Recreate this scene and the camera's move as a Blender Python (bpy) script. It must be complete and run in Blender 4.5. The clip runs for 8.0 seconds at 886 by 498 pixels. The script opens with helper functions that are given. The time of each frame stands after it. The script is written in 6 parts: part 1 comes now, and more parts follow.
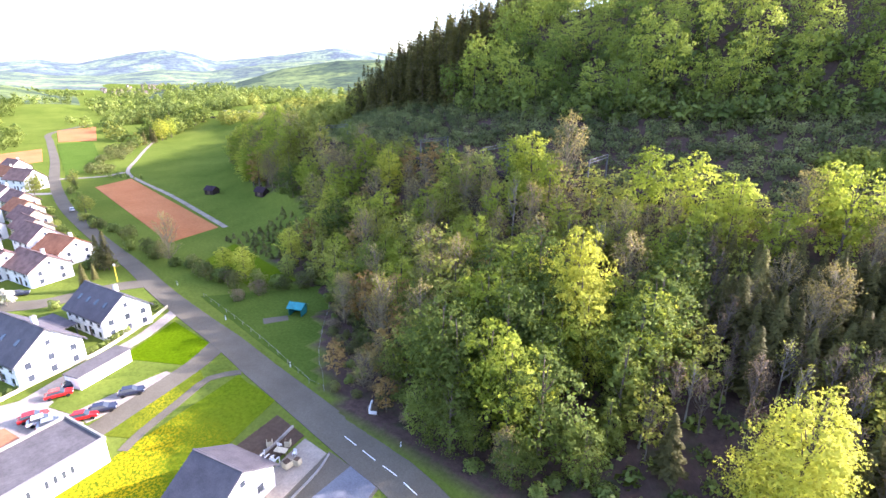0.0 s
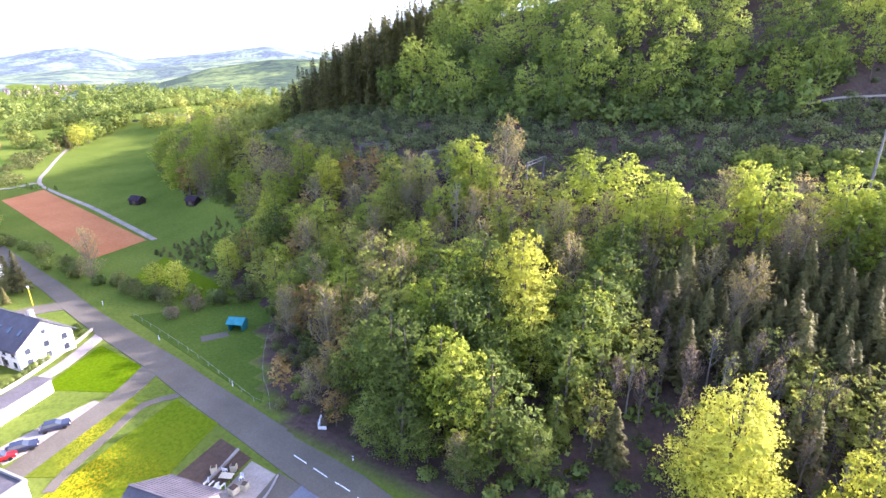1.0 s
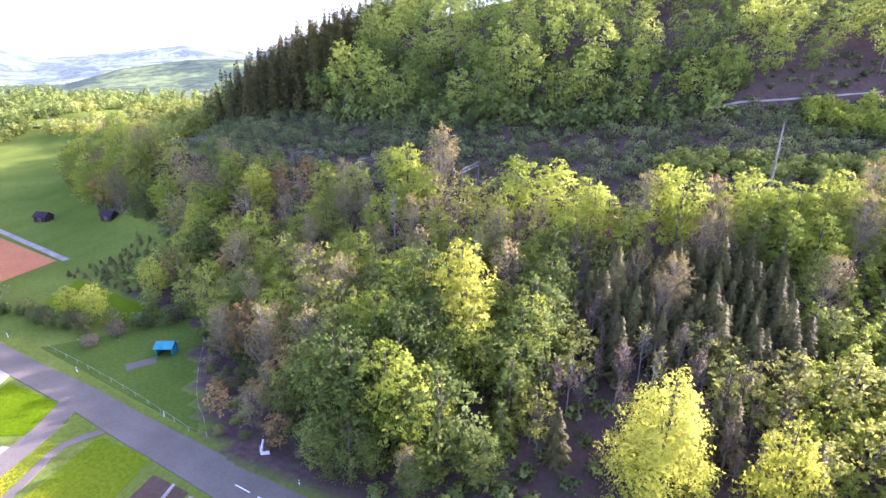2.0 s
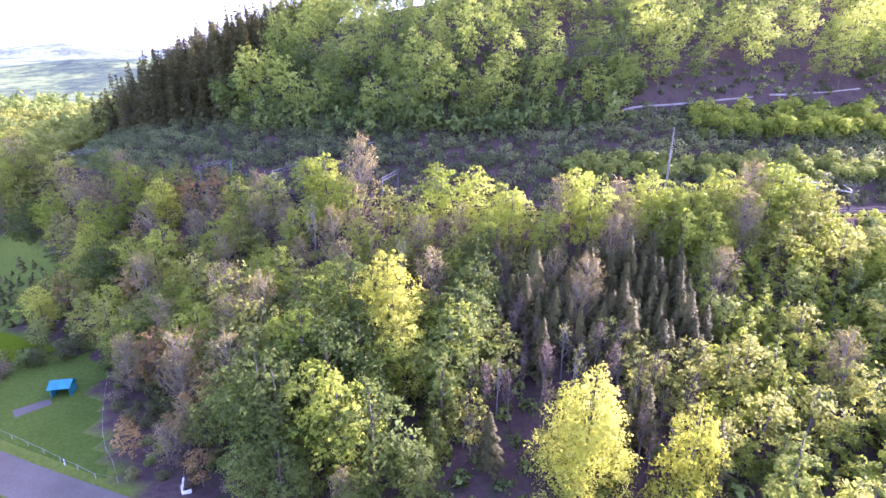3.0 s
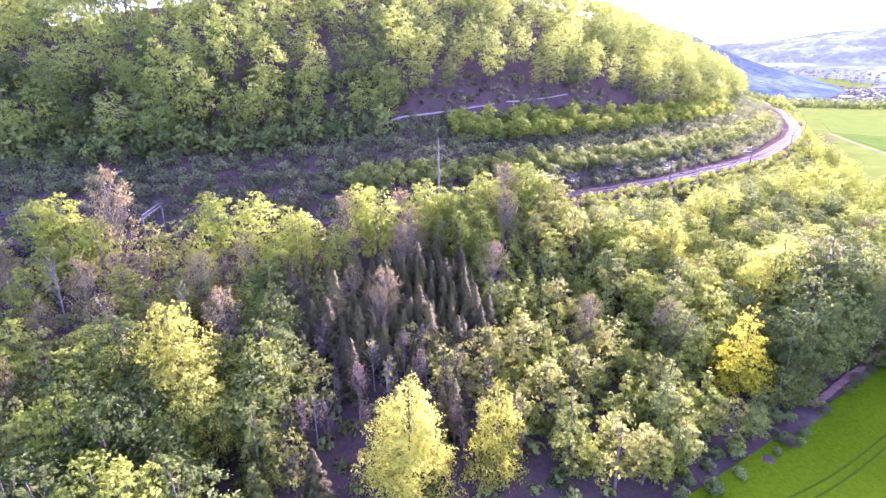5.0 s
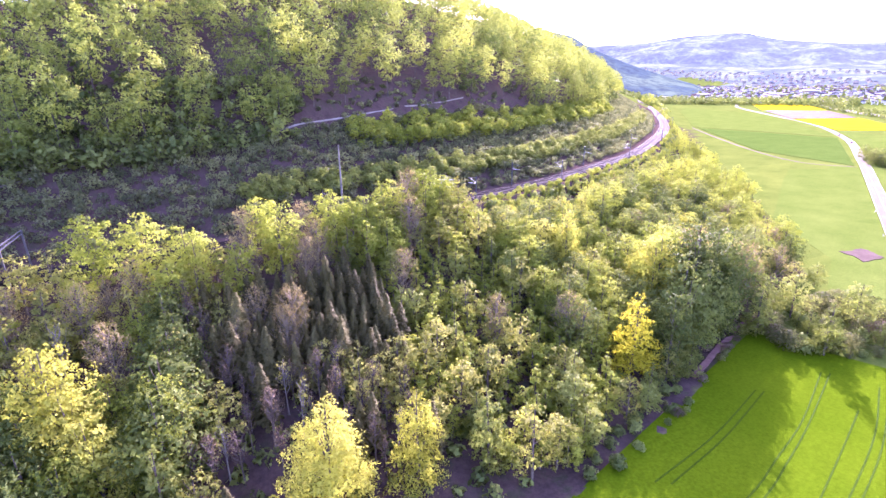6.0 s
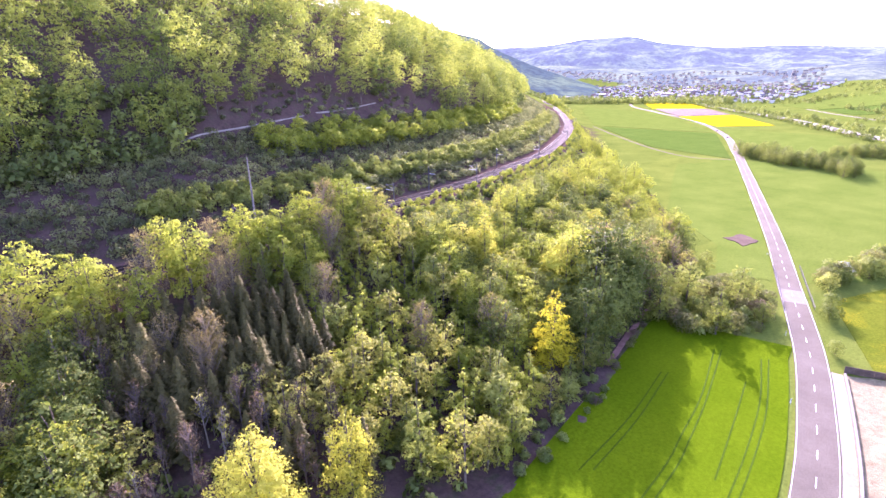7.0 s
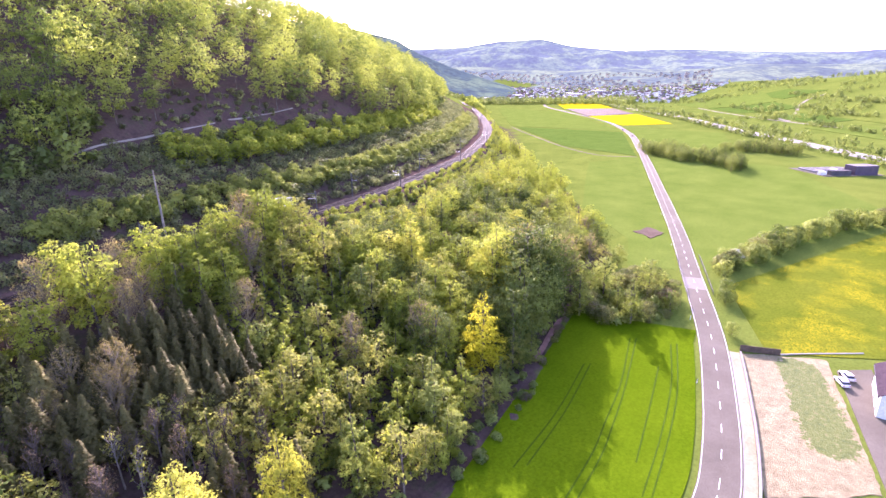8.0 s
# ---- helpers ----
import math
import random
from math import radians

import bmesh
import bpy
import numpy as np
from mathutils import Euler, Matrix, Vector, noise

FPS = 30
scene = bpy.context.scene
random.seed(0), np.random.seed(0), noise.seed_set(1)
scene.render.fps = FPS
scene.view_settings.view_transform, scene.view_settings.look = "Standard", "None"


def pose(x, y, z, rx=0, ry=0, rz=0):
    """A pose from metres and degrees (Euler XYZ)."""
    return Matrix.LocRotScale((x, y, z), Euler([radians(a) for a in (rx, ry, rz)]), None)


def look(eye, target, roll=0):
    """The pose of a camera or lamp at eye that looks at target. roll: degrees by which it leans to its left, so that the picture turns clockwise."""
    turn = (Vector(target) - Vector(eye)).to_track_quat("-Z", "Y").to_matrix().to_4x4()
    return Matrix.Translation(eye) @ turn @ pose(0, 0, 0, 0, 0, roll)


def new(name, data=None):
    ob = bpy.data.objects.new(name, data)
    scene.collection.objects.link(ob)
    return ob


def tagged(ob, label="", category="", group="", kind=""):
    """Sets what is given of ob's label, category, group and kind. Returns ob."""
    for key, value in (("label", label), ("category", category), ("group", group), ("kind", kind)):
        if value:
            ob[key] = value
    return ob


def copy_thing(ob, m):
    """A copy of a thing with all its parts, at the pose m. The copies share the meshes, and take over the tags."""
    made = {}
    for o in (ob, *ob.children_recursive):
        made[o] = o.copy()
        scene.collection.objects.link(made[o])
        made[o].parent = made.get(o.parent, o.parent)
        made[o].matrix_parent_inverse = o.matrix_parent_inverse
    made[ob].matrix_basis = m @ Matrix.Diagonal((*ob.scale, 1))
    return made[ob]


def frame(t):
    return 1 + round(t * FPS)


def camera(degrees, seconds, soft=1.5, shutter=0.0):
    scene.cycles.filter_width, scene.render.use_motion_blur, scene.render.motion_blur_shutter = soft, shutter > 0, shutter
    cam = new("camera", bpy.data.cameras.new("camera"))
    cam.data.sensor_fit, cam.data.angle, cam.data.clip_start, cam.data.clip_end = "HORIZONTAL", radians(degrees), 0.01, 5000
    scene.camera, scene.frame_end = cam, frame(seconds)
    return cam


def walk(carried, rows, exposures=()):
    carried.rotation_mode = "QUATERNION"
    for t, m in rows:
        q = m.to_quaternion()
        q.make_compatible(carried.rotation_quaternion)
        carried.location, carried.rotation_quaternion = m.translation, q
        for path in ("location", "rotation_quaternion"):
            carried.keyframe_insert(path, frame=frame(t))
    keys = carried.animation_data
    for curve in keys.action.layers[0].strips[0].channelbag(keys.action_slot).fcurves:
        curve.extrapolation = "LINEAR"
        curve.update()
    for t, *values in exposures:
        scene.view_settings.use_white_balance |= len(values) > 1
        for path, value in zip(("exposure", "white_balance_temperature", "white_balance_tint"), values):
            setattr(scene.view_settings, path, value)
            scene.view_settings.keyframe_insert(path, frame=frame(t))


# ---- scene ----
cam = camera(84.0, 8.0)
EXPOSURES = [(0.0, 2.58, 5950, 29), (1.2, 2.68, 5750, 37), (2.5, 2.92, 5450, 57), (4.0, 3.12, 5200, 76), (5.0, 3.05, 5300, 77), (6.5, 2.74, 5600, 66), (8.0, 2.43, 5850, 55)]
PATH = [
    (0, (-0.013, -0.013, 49.449), (-1.159, 1.488, 48.792), 0.6),
    (0.5, (-0.078, 0.18, 50.024), (-1.136, 1.744, 49.367), 0.6),
    (1, (-0.292, 0.251, 50.721), (-1.25, 1.879, 50.062), 0.5),
    (2.5, (-0.83, 0.766, 53.168), (-1.436, 2.557, 52.514), 0.5),
    (3, (-1.034, 0.845, 53.988), (-1.472, 2.685, 53.337), 0.5),
    (3.5, (-1.146, 0.92, 54.837), (-1.35, 2.802, 54.191), 0.2),
    (4, (-1.194, 1.024, 55.652), (-1.216, 2.916, 55.005), 0.0),
    (4.5, (-1.228, 1.021, 56.468), (-1.052, 2.907, 55.825), -0.1),
    (5, (-1.252, 1.022, 57.295), (-0.867, 2.877, 56.653), -0.3),
    (6.5, (-1.009, 1.367, 59.714), (-0.124, 3.041, 59.07), -0.7),
    (7, (-0.905, 1.426, 60.505), (0.115, 3.022, 59.861), -0.8),
    (7.5, (-0.786, 1.511, 61.295), (0.361, 3.016, 60.65), -0.8),
    (8, (-0.691, 1.526, 62.021), (0.563, 2.944, 61.376), -0.8),
]
walk(cam, [(t, look(eye, target, roll)) for t, eye, target, roll in PATH], EXPOSURES)

# ---- light ----
SUN_AZ, SUN_EL = 43.0, 23.0
world = bpy.data.worlds.new("sky")
scene.world = world
world.use_nodes = True
sky = world.node_tree.nodes.new("ShaderNodeTexSky")
sky.sky_type, sky.sun_disc = "NISHITA", False
sky.sun_elevation, sky.sun_rotation = radians(SUN_EL), radians(SUN_AZ)
sky.dust_density, sky.air_density = 2.0, 1.0
world.node_tree.nodes["Background"].inputs["Strength"].default_value = 0.15
world.node_tree.links.new(sky.outputs[0], world.node_tree.nodes["Background"].inputs["Color"])
sun = new("sun", bpy.data.lights.new("sun", "SUN"))
sun.data.energy, sun.data.angle, sun.data.color = 3.35, radians(0.6), (1.0, 0.93, 0.82)
sun_way = Vector((math.sin(radians(SUN_AZ)) * math.cos(radians(SUN_EL)), math.cos(radians(SUN_AZ)) * math.cos(radians(SUN_EL)), math.sin(radians(SUN_EL))))
sun.matrix_world = look(sun_way * 500, (0, 0, 0))

RAIL_X = [-1500, -600, -488, -430, -387, -320, -260, -200, -150, -40, 20, 62, 90, 109, 139, 179, 228, 284, 364, 553, 960, 1500]
RAIL_Y = [700, 275, 254, 256, 255, 228, 186, 145, 122, 110, 120.5, 134, 144.5, 152, 167, 188, 224, 270, 349, 557, 1030, 1660]
RAIL_Z = [10, 11, 11, 11, 11, 12, 15, 21, 25, 25, 25, 24.5, 24, 24, 24, 24, 24, 24, 24, 23, 16, 10]
TOE_X = [-1500, -600, -400, -320, -270, -200, -160, -110, -81, -62, -48, 0, 45, 71, 94, 125, 160, 212, 253, 287, 457, 933, 1500]
TOE_Y = [640, 215, 150, 118, 103, 88, 84, 72, 66, 55, 49, 45, 50, 58, 70, 84, 92, 138, 178, 228, 396, 870, 1560]


def smooth(a, b, v):
    s = np.clip((v - a) / (b - a), 0, 1)
    return s * s * (3 - 2 * s)


def terrain(x, y):
    """Height of the land: a flat valley floor, a wooded bank up to the railway terrace, and the hill behind it."""
    x, y = np.asarray(x, float), np.asarray(y, float)
    yr, zr, yt = np.interp(x, RAIL_X, RAIL_Y), np.interp(x, RAIL_X, RAIL_Z), np.interp(x, TOE_X, TOE_Y)
    skew = np.interp(x, [60, 120, 260, 400], [1, 0.92, 0.74, 0.68])
    d = (y - yr) * skew
    u = np.clip((y - yt) / np.maximum(yr - 7 - yt, 1), 0, 1)
    bow, lin = np.interp(x, [-240, -190, -110], [3.0, 3.5, 2.0]), np.interp(x, [-190, -110], [0.1, 0.25])
    front = zr * (lin * u + (1 - lin) * u ** bow)
    shelf = np.where(d > 6, np.minimum((d - 6) * 0.5, 22), 0) * smooth(4, 14, d)
    top = np.interp(x, [-520, -330, -200, -60, 40, 150, 260, 420, 700, 1100], [3, 8, 26, 64, 92, 100, 94, 80, 58, 20])
    hill = top * (1 - np.exp(-np.maximum(d - 44, 0) * np.interp(x, [-150, -40, 100], [0.64, 0.7, 0.77]) / np.maximum(top, 1)))
    z = np.where(d < -7, front, zr + shelf * np.interp(x, [-420, -200, -100], [0.1, 0.45, 1]) + hill)
    v = (x - 463) * 0.642 - (y - 53) * 0.767
    u2 = (x - 463) * 0.767 + (y - 53) * 0.642
    south = smooth(110, 700, v) * 120 * smooth(250, 520, x) * np.interp(u2, [250, 700, 1500], [1.0, 0.72, 0.4])
    r = np.hypot(x, y)
    rise = np.maximum(r - 1500, 0) * 0.03 * smooth(300, 1200, x) * smooth(1.12, 0.82, y / np.maximum(x, 1))
    west = smooth(300, 1200, -x * 0.55 - y * 1.0 + 120) * 11 * smooth(300, 700, -x)
    dome = 13 * smooth(135, 15, np.hypot((x + 785) * 0.8, y - 195))
    return z + np.maximum(south, rise) + west + dome


# ---- materials ----
def nodes_of(name):
    m = bpy.data.materials.new(name)
    m.use_nodes = True
    return m, m.node_tree.nodes, m.node_tree.links, m.node_tree.nodes["Principled BSDF"]


def ramp(nd, lk, fac, stops):
    r = nd.new("ShaderNodeValToRGB")
    el = r.color_ramp.elements
    while len(el) < len(stops):
        el.new(0.5)
    for e, (p, c) in zip(el, stops):
        e.position, e.color = p, (*c, 1)
    lk.new(fac, r.inputs[0])
    return r.outputs[0]


def noise_of(nd, lk, scale, detail=4.0, rough=0.6, vec=None):
    n = nd.new("ShaderNodeTexNoise")
    n.inputs["Scale"].default_value, n.inputs["Detail"].default_value, n.inputs["Roughness"].default_value = scale, detail, rough
    if vec is None:
        vec = nd.new("ShaderNodeNewGeometry").outputs["Position"]
    lk.new(vec, n.inputs["Vector"])
    return n.outputs["Fac"]


def mixed(nd, lk, fac, a, b, kind="MIX"):
    m = nd.new("ShaderNodeMix")
    m.data_type, m.blend_type = "RGBA", kind
    for sock, v in ((m.inputs["Factor"], fac), (m.inputs["A"], a), (m.inputs["B"], b)):
        if isinstance(v, (int, float)):
            sock.default_value = v
        elif isinstance(v, tuple):
            sock.default_value = (*v, 1)
        else:
            lk.new(v, sock)
    return m.outputs["Result"]


def add_bump(nd, lk, b, height, strength, distance):
    bp = nd.new("ShaderNodeBump")
    bp.inputs["Strength"].default_value, bp.inputs["Distance"].default_value = strength, distance
    lk.new(height, bp.inputs["Height"])
    lk.new(bp.outputs["Normal"], b.inputs["Normal"])


def surface(name, dark, light, coarse=0.3, fine=4.0, rough=0.8, metal=0.0, bump=0.3, reach=0.02):
    """A plain weathered surface: two tones mixed by noise at two scales."""
    m, nd, lk, b = nodes_of(name)
    c = ramp(nd, lk, noise_of(nd, lk, coarse), [(0.3, dark), (0.7, light)])
    k = ramp(nd, lk, noise_of(nd, lk, fine, 6, 0.7), [(0.25, (0.72, 0.72, 0.72)), (0.75, (1.15, 1.15, 1.15))])
    lk.new(mixed(nd, lk, 1.0, c, k, "MULTIPLY"), b.inputs["Base Color"])
    b.inputs["Roughness"].default_value, b.inputs["Metallic"].default_value = rough, metal
    b.inputs["Specular IOR Level"].default_value = 0.04 if rough > 0.65 else 0.5
    if bump:
        add_bump(nd, lk, b, noise_of(nd, lk, fine * 2), bump, reach)
    return m


def leaf(name, dark, light, through_light=0.5, spread=0.24):
    """Foliage: a tone for each tree, another for each leaf, and light that shines through."""
    m, nd, lk, b = nodes_of(name)
    g = nd.new("ShaderNodeNewGeometry")
    o = nd.new("ShaderNodeObjectInfo")
    tree = nd.new("ShaderNodeMath")
    tree.operation = "ADD"
    lk.new(o.outputs["Random"], tree.inputs[0])
    own = nd.new("ShaderNodeAttribute")
    own.attribute_name = "tone"
    lk.new(own.outputs["Fac"], tree.inputs[1])
    half = nd.new("ShaderNodeMath")
    half.operation = "FRACT"
    lk.new(tree.outputs[0], half.inputs[0])
    both = nd.new("ShaderNodeMix")
    both.inputs["Factor"].default_value = spread
    lk.new(half.outputs[0], both.inputs["A"])
    lk.new(g.outputs["Random Per Island"], both.inputs["B"])
    mid = tuple((p + q) / 2 for p, q in zip(dark, light))
    c = ramp(nd, lk, both.outputs["Result"], [(0.15, dark), (0.5, mid), (0.85, light)])
    lk.new(c, b.inputs["Base Color"])
    b.inputs["Roughness"].default_value = 0.65
    b.inputs["Specular IOR Level"].default_value = 0.1
    t = nd.new("ShaderNodeBsdfTranslucent")
    lk.new(mixed(nd, lk, 1.0, c, (1.25, 1.24, 0.85), "MULTIPLY"), t.inputs["Color"])
    mix = nd.new("ShaderNodeMixShader")
    mix.inputs[0].default_value = through_light
    lk.new(b.outputs[0], mix.inputs[1])
    lk.new(t.outputs[0], mix.inputs[2])
    lk.new(mix.outputs[0], nd["Material Output"].inputs["Surface"])
    return m


def grassland(name, dark, light, yellow=None, amount=0.5, scale=0.05, fade=None):
    """Grass: tufts, larger patches, and where named a strewing of yellow flowers."""
    m, nd, lk, b = nodes_of(name)
    c = ramp(nd, lk, noise_of(nd, lk, scale, 5, 0.65), [(0.3, dark), (0.7, light)])
    k = ramp(nd, lk, noise_of(nd, lk, 1.7, 6, 0.75), [(0.25, (0.6, 0.62, 0.6)), (0.75, (1.25, 1.22, 1.2))])
    c = mixed(nd, lk, 1.0, c, k, "MULTIPLY")
    if yellow:
        spots = ramp(nd, lk, noise_of(nd, lk, 2.6, 4, 0.8), [(0.47, (0, 0, 0)), (0.56, (1, 1, 1))])
        fields = ramp(nd, lk, noise_of(nd, lk, 0.07, 3, 0.6), [(0.62 - 0.3 * amount, (0, 0, 0)), (0.8 - 0.3 * amount, (1, 1, 1))])
        strewn = mixed(nd, lk, 1.0, spots, fields, "MULTIPLY")
        if fade:   # flowers thicken from one edge of the meadow to the other
            xyz, mr = nd.new("ShaderNodeSeparateXYZ"), nd.new("ShaderNodeMapRange")
            lk.new(nd.new("ShaderNodeNewGeometry").outputs["Position"], xyz.inputs[0])
            lk.new(xyz.outputs["Y"], mr.inputs["Value"])
            mr.inputs["From Min"].default_value, mr.inputs["From Max"].default_value = fade
            strewn = mixed(nd, lk, 1.0, strewn, mr.outputs[0], "MULTIPLY")
        c = mixed(nd, lk, strewn, c, yellow)
    lk.new(c, b.inputs["Base Color"])
    b.inputs["Roughness"].default_value = 0.95
    b.inputs["Specular IOR Level"].default_value = 0.0
    add_bump(nd, lk, b, noise_of(nd, lk, 3.0, 5, 0.8), 0.6, 0.15)
    return m


LEAF_MID = leaf("leaf_mid_green", (0.095, 0.135, 0.03), (0.235, 0.285, 0.065), 0.45, 0.16)
LEAF_BRIGHT = leaf("leaf_fresh_green", (0.225, 0.285, 0.038), (0.39, 0.44, 0.068), 0.52, 0.16)
LEAF_YELLOW = leaf("leaf_yellow_green", (0.37, 0.385, 0.05), (0.53, 0.535, 0.095), 0.5, 0.3)
LEAF_PALE = leaf("leaf_pale_green", (0.18, 0.225, 0.048), (0.325, 0.37, 0.09), 0.5, 0.2)
LEAF_OLIVE = leaf("leaf_olive_bud", (0.22, 0.24, 0.05), (0.365, 0.375, 0.09), 0.5, 0.2)
LEAF_BROWN = leaf("leaf_brown_bud", (0.27, 0.225, 0.085), (0.42, 0.345, 0.135), 0.5, 0.2)
LEAF_DULL = leaf("leaf_red_brown_bud", (0.17, 0.125, 0.075), (0.28, 0.205, 0.12), 0.4, 0.2)
LEAF_RUST = leaf("leaf_rust_bud", (0.26, 0.165, 0.06), (0.44, 0.3, 0.115), 0.4)
LEAF_SHRUB = leaf("leaf_shrub_green", (0.12, 0.165, 0.046), (0.29, 0.35, 0.09), 0.45)
LEAF_HILL = leaf("leaf_beech_green", (0.145, 0.205, 0.042), (0.435, 0.49, 0.095), 0.42, 0.2)
NEEDLE = leaf("needle_dark_green", (0.085, 0.08, 0.03), (0.205, 0.19, 0.066), 0.35, 0.3)
BLOSSOM = leaf("leaf_white_blossom", (0.4, 0.4, 0.33), (0.75, 0.74, 0.66), 0.3)
BARK = surface("bark_grey_brown", (0.09, 0.07, 0.055), (0.2, 0.165, 0.13), 0.8, 6, 0.95, 0, 0.5)
BARK_PALE = surface("bark_pale", (0.17, 0.15, 0.12), (0.31, 0.28, 0.235), 0.8, 6, 0.9, 0, 0.4)
TWIG = surface("twig_brown", (0.19, 0.155, 0.1), (0.31, 0.26, 0.17), 0.3, 3, 0.95, 0, 0)
ASPHALT = surface("asphalt", (0.114, 0.1, 0.074), (0.154, 0.136, 0.102), 0.12, 5, 0.85, 0, 0.2, 0.01)
ASPHALT_DARK = surface("asphalt_dark", (0.094, 0.090, 0.090), (0.133, 0.125, 0.125), 0.15, 5, 0.85, 0, 0.2, 0.01)
PAVING_BLUE = surface("blue_grey_paving", (0.12, 0.128, 0.15), (0.17, 0.18, 0.2), 0.2, 4, 0.85)
CONCRETE = surface("concrete", (0.24, 0.22, 0.2), (0.34, 0.32, 0.29), 0.3, 3, 0.85)
GRAVEL_YARD = surface("yard_gravel", (0.24, 0.2, 0.17), (0.36, 0.32, 0.28), 0.25, 2.5, 0.95, 0, 0.5)
GRAVEL = surface("pale_gravel", (0.234, 0.195, 0.156), (0.359, 0.312, 0.257), 0.25, 3, 0.95, 0, 0.5)
VERGE = surface("pale_verge", (0.26, 0.235, 0.14), (0.34, 0.31, 0.2), 0.2, 2, 0.95)
DECK = surface("worn_bridge_concrete", (0.19, 0.172, 0.152), (0.25, 0.228, 0.2), 0.3, 4, 0.85)
LINE = surface("road_paint_white", (0.7, 0.7, 0.68), (0.82, 0.82, 0.8), 0.5, 5, 0.7, 0, 0)
SOIL = surface("red_ploughed_soil", (0.4, 0.15, 0.055), (0.48, 0.2, 0.08), 0.06, 1.2, 0.95, 0, 0.8, 0.15)
SOIL_BROWN = surface("brown_soil", (0.075, 0.05, 0.034), (0.12, 0.085, 0.06), 0.1, 1.5, 0.95, 0, 0.8, 0.1)
SOIL_PALE = surface("pale_building_soil", (0.190, 0.147, 0.105), (0.309, 0.260, 0.197), 0.15, 1.5, 0.95, 0, 0.8, 0.1)
MEADOW = grassland("meadow_grass", (0.092, 0.132, 0.021), (0.152, 0.188, 0.034))
# darker copy of MEADOW for the hut meadow, tree shade put into its green
MEADOW_SHADE = grassland("shaded_meadow_grass", (0.06, 0.098, 0.016), (0.095, 0.135, 0.024))
DANDELION = grassland("dandelion_meadow", (0.085, 0.118, 0.01), (0.125, 0.15, 0.015), (0.29, 0.25, 0.009), 0.5)
FLOWER = grassland("thick_dandelion_meadow", (0.085, 0.14, 0.006), (0.13, 0.17, 0.01), (0.5, 0.34, 0.004), 0.88, fade=(29.0, 18.0))
FLOWER_SPARSE = grassland("sparse_dandelion_meadow", (0.085, 0.14, 0.006), (0.13, 0.17, 0.01), (0.36, 0.27, 0.006), 0.3)
WHEAT = grassland("young_wheat", (0.066, 0.121, 0.001), (0.090, 0.148, 0.002))
PALE_FIELD = grassland("pale_green_field", (0.094, 0.142, 0.022), (0.13, 0.176, 0.032))
GREEN_FIELD = grassland("even_green_field", (0.068, 0.12, 0.018), (0.09, 0.142, 0.025))
RAPE = grassland("rapeseed_in_flower", (0.4, 0.33, 0.002), (0.5, 0.42, 0.004))
WHITE_WALL = surface("white_render", (0.72, 0.71, 0.68), (0.82, 0.81, 0.79), 0.4, 3, 0.85, 0, 0.1)
CREAM_WALL = surface("cream_render", (0.468, 0.406, 0.281), (0.546, 0.484, 0.351), 0.4, 3, 0.85, 0, 0.1)
TILE_DARK = surface("dark_purple_tile", (0.035, 0.023, 0.031), (0.058, 0.039, 0.048), 0.6, 6, 0.85)
SLATE = surface("grey_roof", (0.09, 0.083, 0.092), (0.13, 0.12, 0.13), 0.5, 6, 0.85)
TILE_RED = surface("orange_roof_tile", (0.234, 0.101, 0.055), (0.351, 0.156, 0.086), 0.6, 6, 0.8)
TILE_BROWN = surface("brown_roof_tile", (0.13, 0.08, 0.07), (0.23, 0.145, 0.125), 0.6, 6, 0.8)
FLAT_ROOF = surface("bitumen_roof", (0.085, 0.078, 0.08), (0.14, 0.13, 0.13), 0.25, 3, 0.9)
STEEL = surface("galvanised_steel", (0.109, 0.109, 0.117), (0.187, 0.187, 0.195), 1.0, 8, 0.5, 0.7, 0)
RUST_RAIL = surface("rail_steel", (0.06, 0.045, 0.04), (0.1, 0.08, 0.072), 0.5, 8, 0.7, 0.2, 0)
SLEEPER = surface("tarred_sleeper", (0.018, 0.014, 0.013), (0.035, 0.027, 0.025), 0.8, 8, 0.95)
BALLAST = surface("railway_ballast", (0.013, 0.01, 0.009), (0.026, 0.021, 0.018), 0.2, 4, 0.95, 0, 0.6, 0.05)
WOOD = surface("weathered_wood", (0.078, 0.055, 0.039), (0.156, 0.117, 0.086), 0.8, 8, 0.9)
TEAL = surface("teal_sheet_roof", (0.008, 0.156, 0.172), (0.016, 0.234, 0.257), 0.6, 5, 0.5)
PLASTIC_WHITE = surface("white_plastic", (0.7, 0.7, 0.7), (0.8, 0.8, 0.8), 1, 5, 0.5, 0, 0)
RUBBER = surface("tyre_rubber", (0.016, 0.016, 0.016), (0.027, 0.027, 0.027), 2, 9, 0.9, 0, 0)
WATER = surface("shallow_stream", (0.2, 0.1, 0.075), (0.36, 0.21, 0.165), 0.4, 2, 0.7, 0, 0.3, 0.03)
LEAF_GREY = leaf("leaf_grey_bud", (0.1, 0.115, 0.042), (0.24, 0.25, 0.085), 0.45, 0.2)
LEAF_GOLD = leaf("leaf_golden_green", (0.5, 0.47, 0.02), (0.64, 0.6, 0.04), 0.5, 0.3)
LEAF_SCRUB = leaf("leaf_dull_scrub", (0.11, 0.135, 0.06), (0.27, 0.3, 0.12), 0.45, 0.25)
LEAF_PINK = leaf("leaf_pinkish_bud", (0.16, 0.12, 0.085), (0.27, 0.21, 0.15), 0.45, 0.2)


